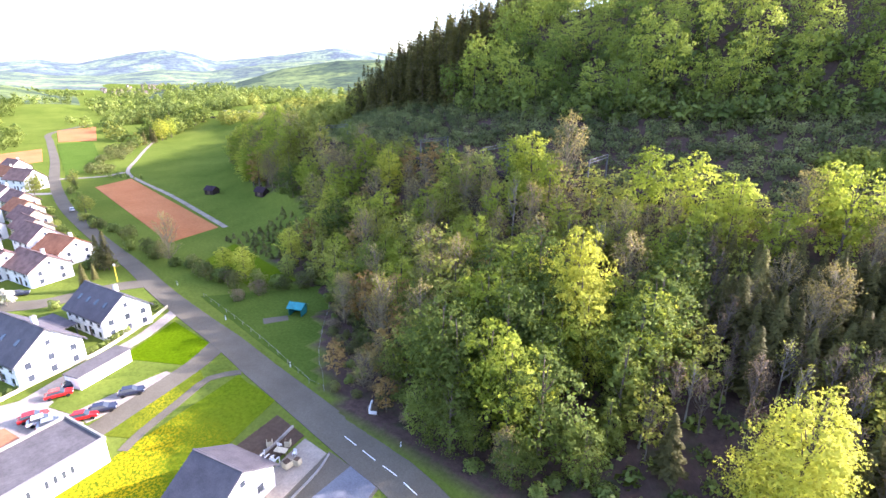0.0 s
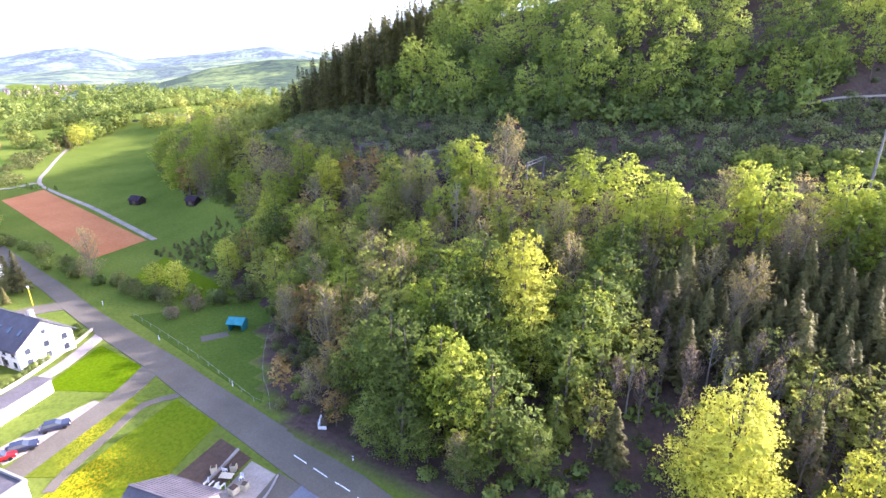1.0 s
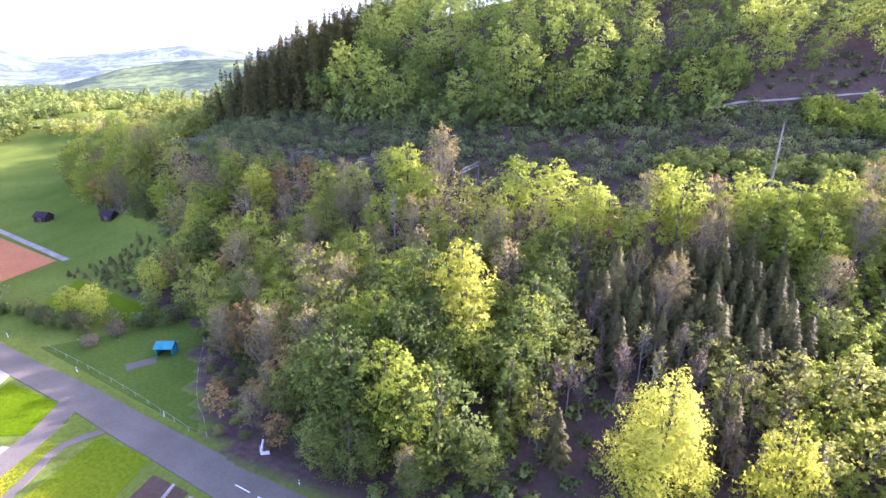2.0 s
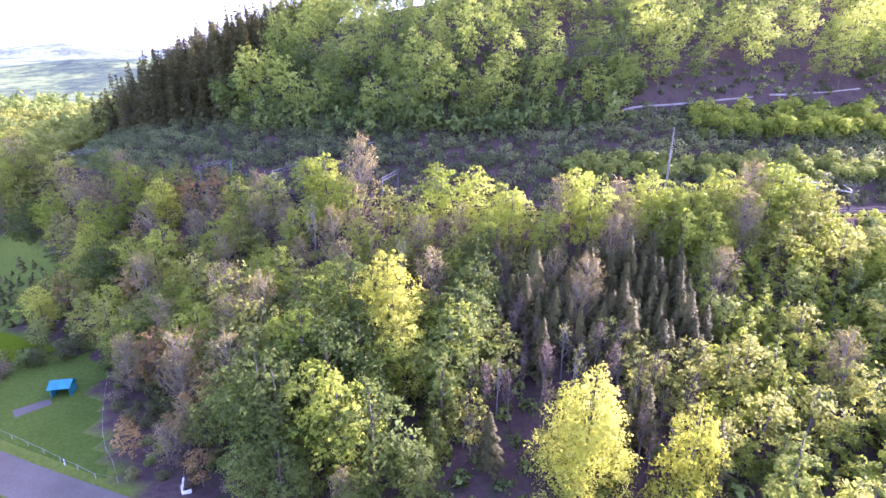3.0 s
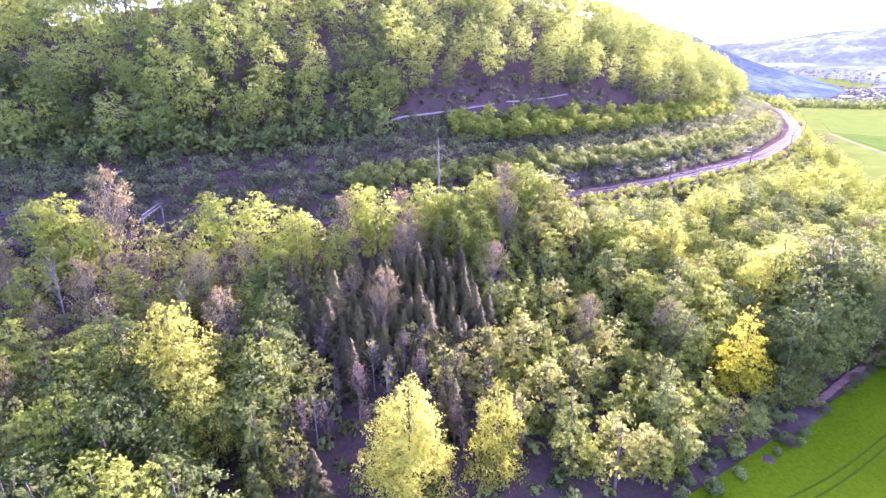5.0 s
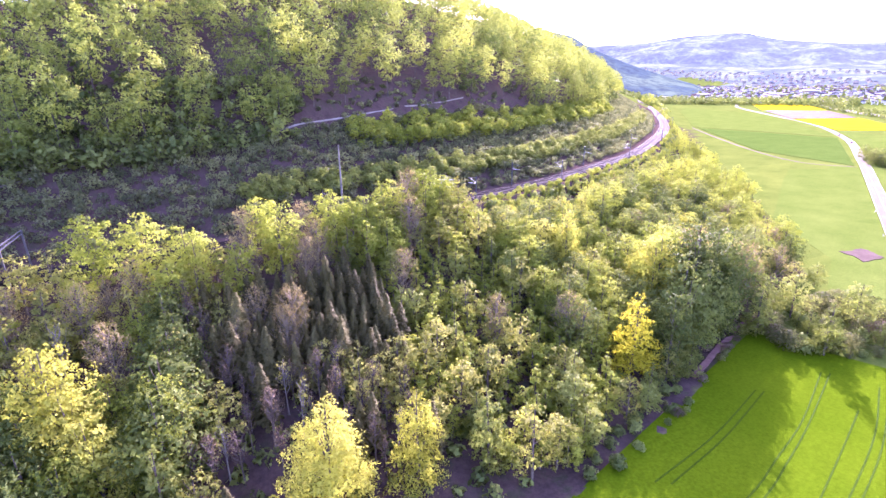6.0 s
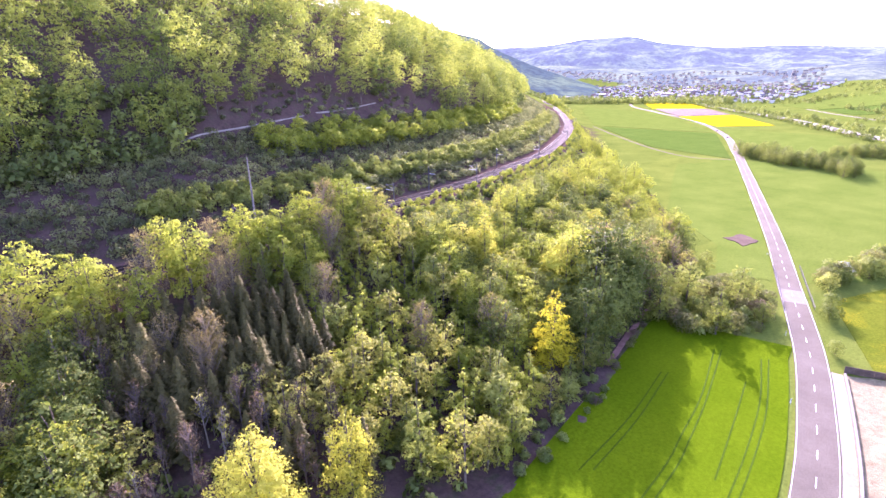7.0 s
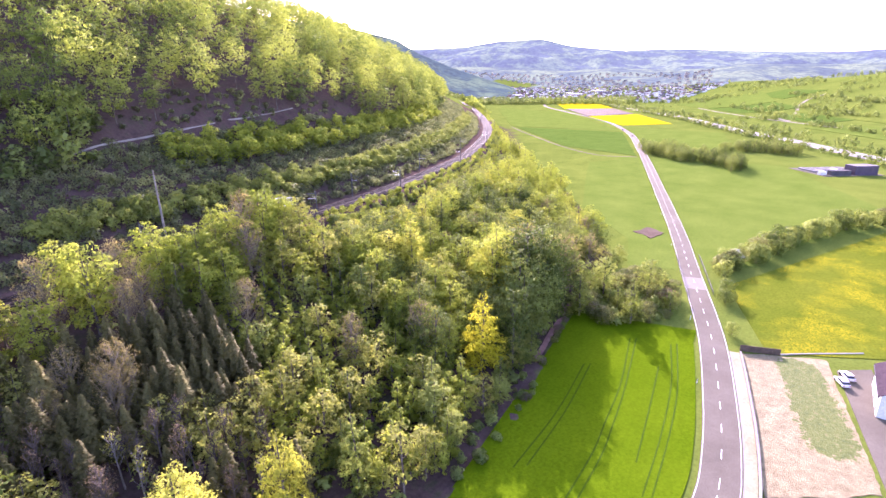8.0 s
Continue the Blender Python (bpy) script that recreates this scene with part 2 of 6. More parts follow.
def glossy(name, col, rough=0.25, metal=0.0):
    m, nd, lk, b = nodes_of(name)
    b.inputs["Base Color"].default_value = (*col, 1)
    b.inputs["Roughness"].default_value, b.inputs["Metallic"].default_value = rough, metal
    lk.new(ramp(nd, lk, noise_of(nd, lk, 3.0), [(0.3, tuple(v * 0.85 for v in col)), (0.7, col)]), b.inputs["Base Color"])
    return m


GLASS = glossy("window_glass", (0.05, 0.06, 0.075), 0.08)
PAINT_RED = glossy("red_car_paint", (0.5, 0.02, 0.02))
PAINT_DARK = glossy("dark_blue_car_paint", (0.03, 0.035, 0.06))
PAINT_WHITE = glossy("white_car_paint", (0.75, 0.75, 0.75))
PAINT_SILVER = glossy("silver_car_paint", (0.4, 0.42, 0.45), 0.3, 0.5)


# ---- mesh helpers ----
def mesh_from(name, V, F, material, smooth_shade=False, normals=None):
    """A mesh from arrays: V of points, F of faces with the same number of corners."""
    V, F = np.asarray(V, np.float32), np.asarray(F, np.int32)
    me = bpy.data.meshes.new(name)
    k = F.shape[1]
    me.vertices.add(len(V))
    me.vertices.foreach_set("co", V.ravel())
    me.loops.add(F.size)
    me.loops.foreach_set("vertex_index", F.ravel())
    me.polygons.add(len(F))
    me.polygons.foreach_set("loop_start", np.arange(0, F.size, k, dtype=np.int32))
    me.polygons.foreach_set("use_smooth", np.full(len(F), bool(smooth_shade)))
    me.update(calc_edges=True)
    if normals is not None:
        me.normals_split_custom_set_from_vertices(np.asarray(normals, np.float32))
    if material:
        me.materials.append(material)
    return me


def piece(name, me, parent=None, label="", at=None):
    ob = new(name, me)
    if parent:
        ob.parent = parent
    if at is not None:
        ob.matrix_basis = at
    return tagged(ob, label)


def part(name, bm, material, parent=None, label="", at=None):
    me = bpy.data.meshes.new(name)
    bm.to_mesh(me)
    bm.free()
    me.materials.append(material)
    return piece(name, me, parent, label, at)


def box_bm(bm, x0, y0, z0, x1, y1, z1, bevel=0.0):
    vs = [bm.verts.new(p) for p in ((x0, y0, z0), (x1, y0, z0), (x1, y1, z0), (x0, y1, z0), (x0, y0, z1), (x1, y0, z1), (x1, y1, z1), (x0, y1, z1))]
    fs = [bm.faces.new([vs[i] for i in f]) for f in ((0, 3, 2, 1), (4, 5, 6, 7), (0, 1, 5, 4), (1, 2, 6, 5), (2, 3, 7, 6), (3, 0, 4, 7))]
    if bevel:
        bmesh.ops.bevel(bm, geom=list({e for f in fs for e in f.edges}), offset=bevel, segments=2, affect="EDGES")
    return bm


def boxed(x0, y0, z0, x1, y1, z1, bevel=0.0):
    return box_bm(bmesh.new(), x0, y0, z0, x1, y1, z1, bevel)


def tube(points, radii, sides=6):
    """Arrays of a tapered tube through points."""
    P, n = np.asarray(points, float), len(points)
    V, F = [], []
    for i in range(n):
        d = P[min(i + 1, n - 1)] - P[max(i - 1, 0)]
        d /= np.linalg.norm(d) + 1e-9
        a = np.cross(d, (0.3, 1, 0.2))
        a /= np.linalg.norm(a) + 1e-9
        b = np.cross(d, a)
        for k in range(sides):
            w = 2 * math.pi * k / sides
            V.append(P[i] + radii[i] * (math.cos(w) * a + math.sin(w) * b))
    for i in range(n - 1):
        for k in range(sides):
            F.append((i * sides + k, i * sides + (k + 1) % sides, (i + 1) * sides + (k + 1) % sides, (i + 1) * sides + k))
    return np.array(V), np.array(F)


def joined(pieces):
    V, F, base = [], [], 0
    for v, f in pieces:
        V.append(v)
        F.append(np.asarray(f) + base)
        base += len(v)
    return np.concatenate(V), np.concatenate(F)


def line_through(points, step):
    """Points along a smooth line through the given ones."""
    P = np.array(points, float)
    Q = np.vstack([2 * P[0] - P[1], P, 2 * P[-1] - P[-2]])
    out = []
    for i in range(1, len(Q) - 2):
        a, b, c, d = Q[i - 1:i + 3]
        for t in np.linspace(0, 1, max(2, int(np.linalg.norm(c - b) / step)), endpoint=False):
            out.append(0.5 * (2 * b + (c - a) * t + (2 * a - 5 * b + 4 * c - d) * t * t + (3 * b - a - 3 * c + d) * t ** 3))
    return np.array(out + [P[-1]])


def offset_line(L, off):
    d = np.gradient(L[:, :2], axis=0)
    d /= np.linalg.norm(d, axis=1)[:, None]
    return L[:, :2] + np.stack([-d[:, 1], d[:, 0]], 1) * np.asarray(off).reshape(-1, 1)


def ribbon(L, left, right, lift, thick=0.06, ground_z=None, across=1):
    """Arrays of a strip along L, draped on the land, with side faces down into it."""
    n, V, F = len(L), [], []
    cols = [left + (right - left) * k / across for k in range(across + 1)]
    rows = [offset_line(L, c) for c in cols]
    for i in range(n):
        pts = [r[i] for r in rows]
        zs = [float(terrain(*p)) + lift if ground_z is None else ground_z(p, i) + lift for p in pts]
        V.append((*pts[0], zs[0] - thick - 0.2))
        V += [(*p, z) for p, z in zip(pts, zs)]
        V.append((*pts[-1], zs[-1] - thick - 0.2))
    k = across + 3
    for i in range(n - 1):
        for j in range(k - 1):
            F.append((i * k + j, (i + 1) * k + j, (i + 1) * k + j + 1, i * k + j + 1))
    return np.array(V), np.array(F)[:, ::-1]


def inside(poly, X, Y):
    P, c = np.asarray(poly, float), np.zeros(np.shape(X), bool)
    for (x0, y0), (x1, y1) in zip(P, np.roll(P, -1, 0)):
        if y0 != y1:
            c ^= ((Y < y0) != (Y < y1)) & (X < (x1 - x0) * (Y - y0) / (y1 - y0) + x0)
    return c


def patch(name, corners, material, lift, label, category, step=6.0, ragged=0.0):
    """A field: four corners, bent over the land, its outermost edge turned down into it."""
    a, b, c, d = [np.array(p, float) for p in corners]
    lu, lv = max(np.linalg.norm(b - a), np.linalg.norm(c - d)), max(np.linalg.norm(d - a), np.linalg.norm(c - b))
    nu, nv = max(2, min(60, int(lu / step))), max(2, min(60, int(lv / step)))
    su = np.concatenate([[0], np.linspace(0.12 / lu, 1 - 0.12 / lu, nu + 1), [1]])
    sv = np.concatenate([[0], np.linspace(0.12 / lv, 1 - 0.12 / lv, nv + 1), [1]])
    nu, nv = nu + 2, nv + 2
    U, W = np.meshgrid(su, sv, indexing="ij")
    P = (a * ((1 - U) * (1 - W))[..., None] + b * (U * (1 - W))[..., None] + c * (U * W)[..., None] + d * ((1 - U) * W)[..., None])
    if ragged:
        mid = P.mean((0, 1))
        for i in range(nu + 1):
            for j in range(nv + 1):
                rim = max(abs(U[i, j] - 0.5), abs(W[i, j] - 0.5)) * 2
                k = noise.noise((P[i, j, 0] * 0.22, P[i, j, 1] * 0.22, 5.1)) + 0.6 * noise.noise((P[i, j, 0] * 0.7, P[i, j, 1] * 0.7, 1.1))
                P[i, j] += (P[i, j] - mid) * ragged * k * rim ** 3
    Z = terrain(P[..., 0], P[..., 1]) + lift
    Z[[0, -1], :] -= lift + 0.1
    Z[:, [0, -1]] -= np.where(Z[:, [0, -1]] > -50, lift + 0.1, 0)
    V = np.concatenate([P, Z[..., None]], 2).reshape(-1, 3)
    q = lambda i, j: i * (nv + 1) + j
    F = [(q(i, j), q(i + 1, j), q(i + 1, j + 1), q(i, j + 1)) for i in range(nu) for j in range(nv)]
    turned = (b - a)[0] * (d - a)[1] - (b - a)[1] * (d - a)[0]
    F = np.array(F) if turned > 0 else np.array(F)[:, ::-1]
    return tagged(piece(name, mesh_from(name, V, F, material)), label, category, kind="structure")


# ---- the land ----
def axis(lo, hi, step, limit, growth):
    v = list(np.arange(lo, hi + 0.1, step))
    s = step
    while v[-1] < limit:
        s *= growth
        v.append(v[-1] + s)
    s = step
    while v[0] > -limit:
        s *= growth
        v.insert(0, v[0] - s)
    return np.array(v)


WOOD_X, WOOD_Y = [-420, -360, -320, -265, -243, -212, -180, -150, -118], [262, 250, 214, 158, 136, 122, 108.5, 102, 88]   # the lower edge of the wood on the upper bank
GX, GY = axis(-300, 300, 2.5, 4700, 1.13), axis(-30, 330, 2.5, 4700, 1.13)
XX, YY = np.meshgrid(GX, GY, indexing="ij")
yr_, yt_ = np.interp(XX, RAIL_X, RAIL_Y), np.interp(XX, TOE_X, TOE_Y)
rng0 = np.random.default_rng(3)
wood_mask = ((YY > yt_ - np.interp(XX, [-95, -82, -70, -52, -10, 10], [0, 5, 8, 9, 6, 3])) & (XX > -118) & (XX < 1000)).astype(float)
wood_mask = np.maximum(wood_mask, ((YY > yr_ - 8) & (XX > -170)).astype(float))
wood_mask[(YY > 620) | (XX > 520)] = 0
wood_mask[(XX < -118) & (XX > -400) & (YY > np.interp(XX, WOOD_X, WOOD_Y) + 4) & (YY < yr_ + 60)] = 1
rough_z = (np.array([noise.noise((x * 0.11, y * 0.11, 0)) for x, y in zip(XX.ravel(), YY.ravel())]).reshape(XX.shape)) * 0.9 * wood_mask * (np.abs(YY - yr_) > 8)
ZZ = terrain(XX, YY) + rough_z
nx, ny = XX.shape
I = np.arange(nx * ny).reshape(nx, ny)
GF = np.stack([I[:-1, :-1], I[1:, :-1], I[1:, 1:], I[:-1, 1:]], -1).reshape(-1, 4)
m_ground, nd, lk, b = nodes_of("land_grass_and_leaf_litter")
attr = nd.new("ShaderNodeAttribute")
attr.attribute_name = "litter"
grass = ramp(nd, lk, noise_of(nd, lk, 0.03, 6, 0.65), [(0.3, (0.092, 0.132, 0.021)), (0.7, (0.152, 0.188, 0.034))])
tuft = ramp(nd, lk, noise_of(nd, lk, 1.3, 6, 0.75), [(0.25, (0.6, 0.6, 0.6)), (0.75, (1.2, 1.2, 1.2))])
litter = ramp(nd, lk, noise_of(nd, lk, 0.25, 6, 0.7), [(0.3, (0.065, 0.046, 0.037)), (0.5, (0.105, 0.068, 0.056)), (0.72, (0.062, 0.074, 0.032))])
lk.new(mixed(nd, lk, 1.0, mixed(nd, lk, attr.outputs["Fac"], grass, litter), tuft, "MULTIPLY"), b.inputs["Base Color"])
b.inputs["Roughness"].default_value = 0.95
b.inputs["Specular IOR Level"].default_value = 0.0
add_bump(nd, lk, b, noise_of(nd, lk, 2.5, 5, 0.8), 0.7, 0.2)
me = mesh_from("ground", np.stack([XX, YY, ZZ], -1).reshape(-1, 3), GF, m_ground, True)
la = me.attributes.new("litter", "FLOAT", "POINT")
la.data.foreach_set("value", wood_mask.ravel().astype(np.float32))
ground = tagged(new("ground", me), "green valley floor rising into a wooded hillside", "ground", kind="structure")

# far hills, beyond the valley's ends
FAR_AZ = [-110, -95, -77.7, -75.4, -72.7, -68.2, -64.9, -62.9, -61, -55.6, -48.7, -43.9, -30, 0, 30, 39.7, 44, 47.6, 52.3, 55.3, 60.4, 65.6, 70.6, 79.1, 81.6, 95, 110]
FAR_EL = [1.2, 1.0, 0.86, 1.15, 0.75, 1.83, 2.29, 1.99, 1.25, 1.9, 2.87, 2.4, 3, 3, 3.2, 3.43, 3.54, 4.04, 4.2, 3.42, 2.84, 2.82, 2.49, 2.05, 2.16, 2.2, 2]


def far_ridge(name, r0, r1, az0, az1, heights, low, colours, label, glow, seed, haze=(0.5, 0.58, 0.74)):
    az = np.linspace(az0, az1, 260)
    crest = heights(az)
    V, rows = [], 26
    for i in range(rows):
        u = i / (rows - 1)
        r = r0 + (r1 - r0) * u
        for a, h in zip(az, crest):
            x, y = r * math.sin(radians(a)), r * math.cos(radians(a))
            wob = noise.fractal((x * 0.0016 + seed, y * 0.0016, 0), 1.0, 2.0, 5)
            z = low + (h - low) * (u ** 0.8) + wob * 45 * math.sin(math.pi * min(u * 1.0, 1)) * (h - low) / 200
            V.append((x, y, z))
    n = len(az)
    F = [(i * n + j, (i + 1) * n + j, (i + 1) * n + j + 1, i * n + j + 1) for i in range(rows - 1) for j in range(n - 1)]
    m, nd, lk, b = nodes_of(name + "_woods_pasture_haze_glow")
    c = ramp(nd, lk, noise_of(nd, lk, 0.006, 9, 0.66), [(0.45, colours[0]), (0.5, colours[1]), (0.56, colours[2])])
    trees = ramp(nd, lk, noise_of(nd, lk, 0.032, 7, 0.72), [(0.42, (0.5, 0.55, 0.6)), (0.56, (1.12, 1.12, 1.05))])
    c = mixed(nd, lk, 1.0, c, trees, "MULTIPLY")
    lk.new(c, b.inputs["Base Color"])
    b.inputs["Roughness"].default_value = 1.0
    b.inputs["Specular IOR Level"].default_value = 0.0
    # distance haze is painted on: the hillside glows faintly in a blue-tinted colour
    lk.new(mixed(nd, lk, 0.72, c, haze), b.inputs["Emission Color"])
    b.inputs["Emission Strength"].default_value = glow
    return tagged(piece(name, mesh_from(name, V, np.array(F)[:, ::-1], m, True)), label, "hills", kind="structure")


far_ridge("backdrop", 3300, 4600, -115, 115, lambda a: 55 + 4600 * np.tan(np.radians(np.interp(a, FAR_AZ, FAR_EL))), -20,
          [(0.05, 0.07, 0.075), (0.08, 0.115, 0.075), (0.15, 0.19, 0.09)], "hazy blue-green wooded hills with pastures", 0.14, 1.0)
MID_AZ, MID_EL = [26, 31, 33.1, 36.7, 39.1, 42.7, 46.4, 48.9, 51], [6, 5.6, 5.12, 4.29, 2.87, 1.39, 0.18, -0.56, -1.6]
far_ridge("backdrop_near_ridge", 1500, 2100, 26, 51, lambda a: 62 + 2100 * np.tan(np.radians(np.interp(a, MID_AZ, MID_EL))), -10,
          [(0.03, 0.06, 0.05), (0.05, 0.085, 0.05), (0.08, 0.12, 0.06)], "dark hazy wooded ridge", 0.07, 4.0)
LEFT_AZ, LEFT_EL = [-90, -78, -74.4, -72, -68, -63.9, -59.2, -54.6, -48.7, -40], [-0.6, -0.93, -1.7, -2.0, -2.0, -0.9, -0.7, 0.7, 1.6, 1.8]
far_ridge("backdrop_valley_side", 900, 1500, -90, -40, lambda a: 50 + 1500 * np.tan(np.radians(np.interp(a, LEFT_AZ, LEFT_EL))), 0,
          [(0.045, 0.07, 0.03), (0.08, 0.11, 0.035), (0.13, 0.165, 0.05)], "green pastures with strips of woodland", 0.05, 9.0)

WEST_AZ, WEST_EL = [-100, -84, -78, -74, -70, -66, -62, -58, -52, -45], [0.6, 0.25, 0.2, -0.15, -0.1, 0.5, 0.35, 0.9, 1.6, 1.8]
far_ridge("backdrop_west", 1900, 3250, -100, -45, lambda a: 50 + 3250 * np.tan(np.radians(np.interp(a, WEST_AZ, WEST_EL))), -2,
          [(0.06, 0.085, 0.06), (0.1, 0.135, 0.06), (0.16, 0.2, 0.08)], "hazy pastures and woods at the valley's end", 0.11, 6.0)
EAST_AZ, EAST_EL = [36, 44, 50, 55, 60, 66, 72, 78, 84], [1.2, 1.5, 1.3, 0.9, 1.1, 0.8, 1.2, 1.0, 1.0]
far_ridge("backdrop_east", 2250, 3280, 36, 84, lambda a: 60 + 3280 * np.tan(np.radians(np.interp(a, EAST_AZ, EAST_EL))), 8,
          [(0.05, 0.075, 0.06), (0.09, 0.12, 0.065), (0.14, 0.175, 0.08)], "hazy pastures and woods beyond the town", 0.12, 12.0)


# ---- roads ----
ROAD = line_through([(-640, 215), (-600, 185), (-540, 140), (-470, 120), (-372, 95), (-298, 74), (-261, 65), (-229, 58.5), (-197, 54), (-168, 50.6), (-144, 48.4), (-125, 45.8), (-112, 44.3), (-98, 43.1), (-84.5, 42.1), (-72, 40.6), (-58, 39.2), (-46.7, 38.0), (-39, 37.3), (-31, 36.3), (-5, 29), (25, 20.5), (50, 17), (68, 18), (82, 22), (98.5, 28.5), (120, 38), (139, 48), (162.5, 61), (208, 86), (285, 131), (395, 196), (446, 227), (575, 309), (723, 433), (860, 590), (1045, 790), (1290, 950), (1600, 1100)], 3.0)
ROAD_HALF = np.interp(ROAD[:, 0], [-320, -140, -100, -58, 0], [2.3, 2.2, 2.45, 2.8, 3.2])
road = tagged(piece("road", mesh_from("road", *ribbon(ROAD, -ROAD_HALF, ROAD_HALF, 0.1, ground_z=lambda p, i: 0.0, across=2), ASPHALT)), "grey asphalt two-lane country road", "road", kind="structure")


def strip_part(name, L, left, right, lift, material, parent, label=""):
    return piece(name, mesh_from(name, *ribbon(L, left, right, lift, 0.0, ground_z=lambda p, i: 0.0), material), parent, label)


arc = np.concatenate([[0], np.cumsum(np.linalg.norm(np.diff(ROAD, axis=0), axis=1))])
mark = lambda s: np.array([np.interp(s, arc, ROAD[:, 0]), np.interp(s, arc, ROAD[:, 1])])
near_s = lambda p: arc[np.argmin(np.linalg.norm(ROAD - np.array(p), axis=1))]
S0, S1, S2 = near_s((-46.6, 38)), near_s((70, 18.5)), near_s((575, 309))
s = S0
while s < S2:
    period, dash = (4.2, 2.75) if s < S1 else (7.6, 2.7)
    L = np.array([mark(s + dash * k / 2) for k in range(3)])
    strip_part("centre_dash", L, -0.07, 0.07, 0.118, LINE, road, "white painted dash")
    s += period
EDGE = ROAD[(arc > S1 - 20) & (arc < S2)]
strip_part("edge_line", EDGE, 2.94, 3.04, 0.114, LINE, road, "white painted edge line")
strip_part("edge_line", EDGE, -3.04, -2.94, 0.114, LINE, road, "white painted edge line")


# ---- trees ----
def leaves(rng, centres, radii, n, size, droop=0.0, shell=0.55):
    """Leaf clumps, each a small bent quad, round the given ellipsoids."""
    C, R = np.asarray(centres, float), np.asarray(radii, float)
    w = R[:, 0] * R[:, 1] + R[:, 1] * R[:, 2]
    k = rng.choice(len(C), n, p=w / w.sum())
    d = rng.normal(size=(n, 3))
    d /= np.linalg.norm(d, axis=1)[:, None]
    d[:, 2] = np.where(rng.random(n) < 0.35, np.abs(d[:, 2]), d[:, 2])
    rr = shell + (1.08 - shell) * rng.random(n) ** 0.7
    p = C[k] + d * R[k] * rr[:, None]
    nrm = d * 0.5 + rng.normal(size=(n, 3)) * 0.6 + np.array([0, 0, 0.35])
    nrm /= np.linalg.norm(nrm, axis=1)[:, None]
    mid = C.mean(0)
    far = p - mid
    far /= np.linalg.norm(far, axis=1)[:, None] + 1e-9
    out = d * 0.42 + far * 0.7 + nrm * 0.16 + np.array([0, 0, 0.2])
    out /= np.linalg.norm(out, axis=1)[:, None]
    nrm = np.where((nrm * out).sum(1)[:, None] < 0, -nrm, nrm)
    a = np.cross(nrm, rng.normal(size=(n, 3)))
    a /= np.linalg.norm(a, axis=1)[:, None]
    b = np.cross(nrm, a)
    s = size * (0.6 + 0.8 * rng.random(n))[:, None]
    sa, sb = s * (0.8 + 0.5 * rng.random((n, 1))), s * (0.5 + 0.4 * rng.random((n, 1)))
    dz = np.array([0, 0, -1.0]) * droop * s
    k1, k2, k3, k4 = (0.3 + 0.3 * rng.random((n, 1)) for _ in range(4))
    lift = nrm * s * 0.1
    V = np.stack([p - a * sa * 0.55 - b * sb * (k1 - 0.3), p + a * sa * (k2 - 0.35) - b * sb * k3 + lift, p + a * sa * 0.55 + b * sb * (k4 - 0.4) + dz, p - a * sa * (k1 - 0.4) + b * sb * k2 + lift], 1).reshape(-1, 3)
    return V, np.arange(4 * n).reshape(n, 4), np.repeat(out, 4, 0)


def limbs(rng, height, girth, ends, lean=0.03, stem=0.9, sides=6):
    """A tapered trunk with limbs that reach into the crown."""
    hs = np.linspace(0, height * stem, 7)
    line = np.stack([np.cumsum(rng.normal(0, lean, 7)) * height * 0.15, np.cumsum(rng.normal(0, lean, 7)) * height * 0.15, hs], 1)
    line[:, :2] -= line[0, :2]
    line[0, 2] = -0.7
    out = [tube(line, girth * (1 - 0.9 * hs / height / stem) + 0.02, sides)]
    for e in ends:
        h = max(min(e[2] * 0.72, height * stem * 0.9), 0.15 * height)
        a = np.array([np.interp(h, hs, line[:, i]) for i in range(3)])
        m = (a + e) / 2 + np.array([0, 0, -0.06 * height * rng.random()])
        out.append(tube([a, m, e], [girth * 0.35, girth * 0.22, 0.02], 4))
    return joined(out)


def crown_blobs(rng, height, width, bottom, n, taper):
    C, R = [], []
    for i in range(n):
        u = (i + 0.5) / n
        z = height * (bottom + (1 - bottom) * u * 0.92)
        r = width / 2 * (math.sin(math.pi * (0.14 + 0.8 * u)) ** 0.8 if taper == "round" else max(0.14, (1 - u) ** 0.58))
        a = i * 2.4 + rng.random()
        off = r * 0.55
        C.append((math.cos(a) * off, math.sin(a) * off, z))
        b = r * (0.48 + 0.36 * rng.random())
        R.append((b, b, max(b * 0.8, height * (1 - bottom) / n * 0.8)))
    return np.array(C), np.array(R)


def tufts(rng, C, R, each, flat=0.62):
    """Each bough of a crown broken into smaller sprays of foliage, most of them on its upper and outer side."""
    out_c, out_r, mid = [], [], C[:, :2].mean(0)
    for c, r in zip(C, R):
        for _ in range(each):
            d = rng.normal(size=3)
            away = np.append(c[:2] - mid, 0.0)
            d += 0.7 * away / (np.linalg.norm(away) + 0.3) + np.array([0, 0, 0.35])
            d /= np.linalg.norm(d)
            b = r[0] * rng.uniform(0.17, 0.36)
            out_c.append(c + d * r * rng.uniform(0.55, 1.12))
            out_r.append((b * rng.uniform(0.9, 1.35), b * rng.uniform(0.9, 1.35), b * flat))
    return np.array(out_c), np.array(out_r)


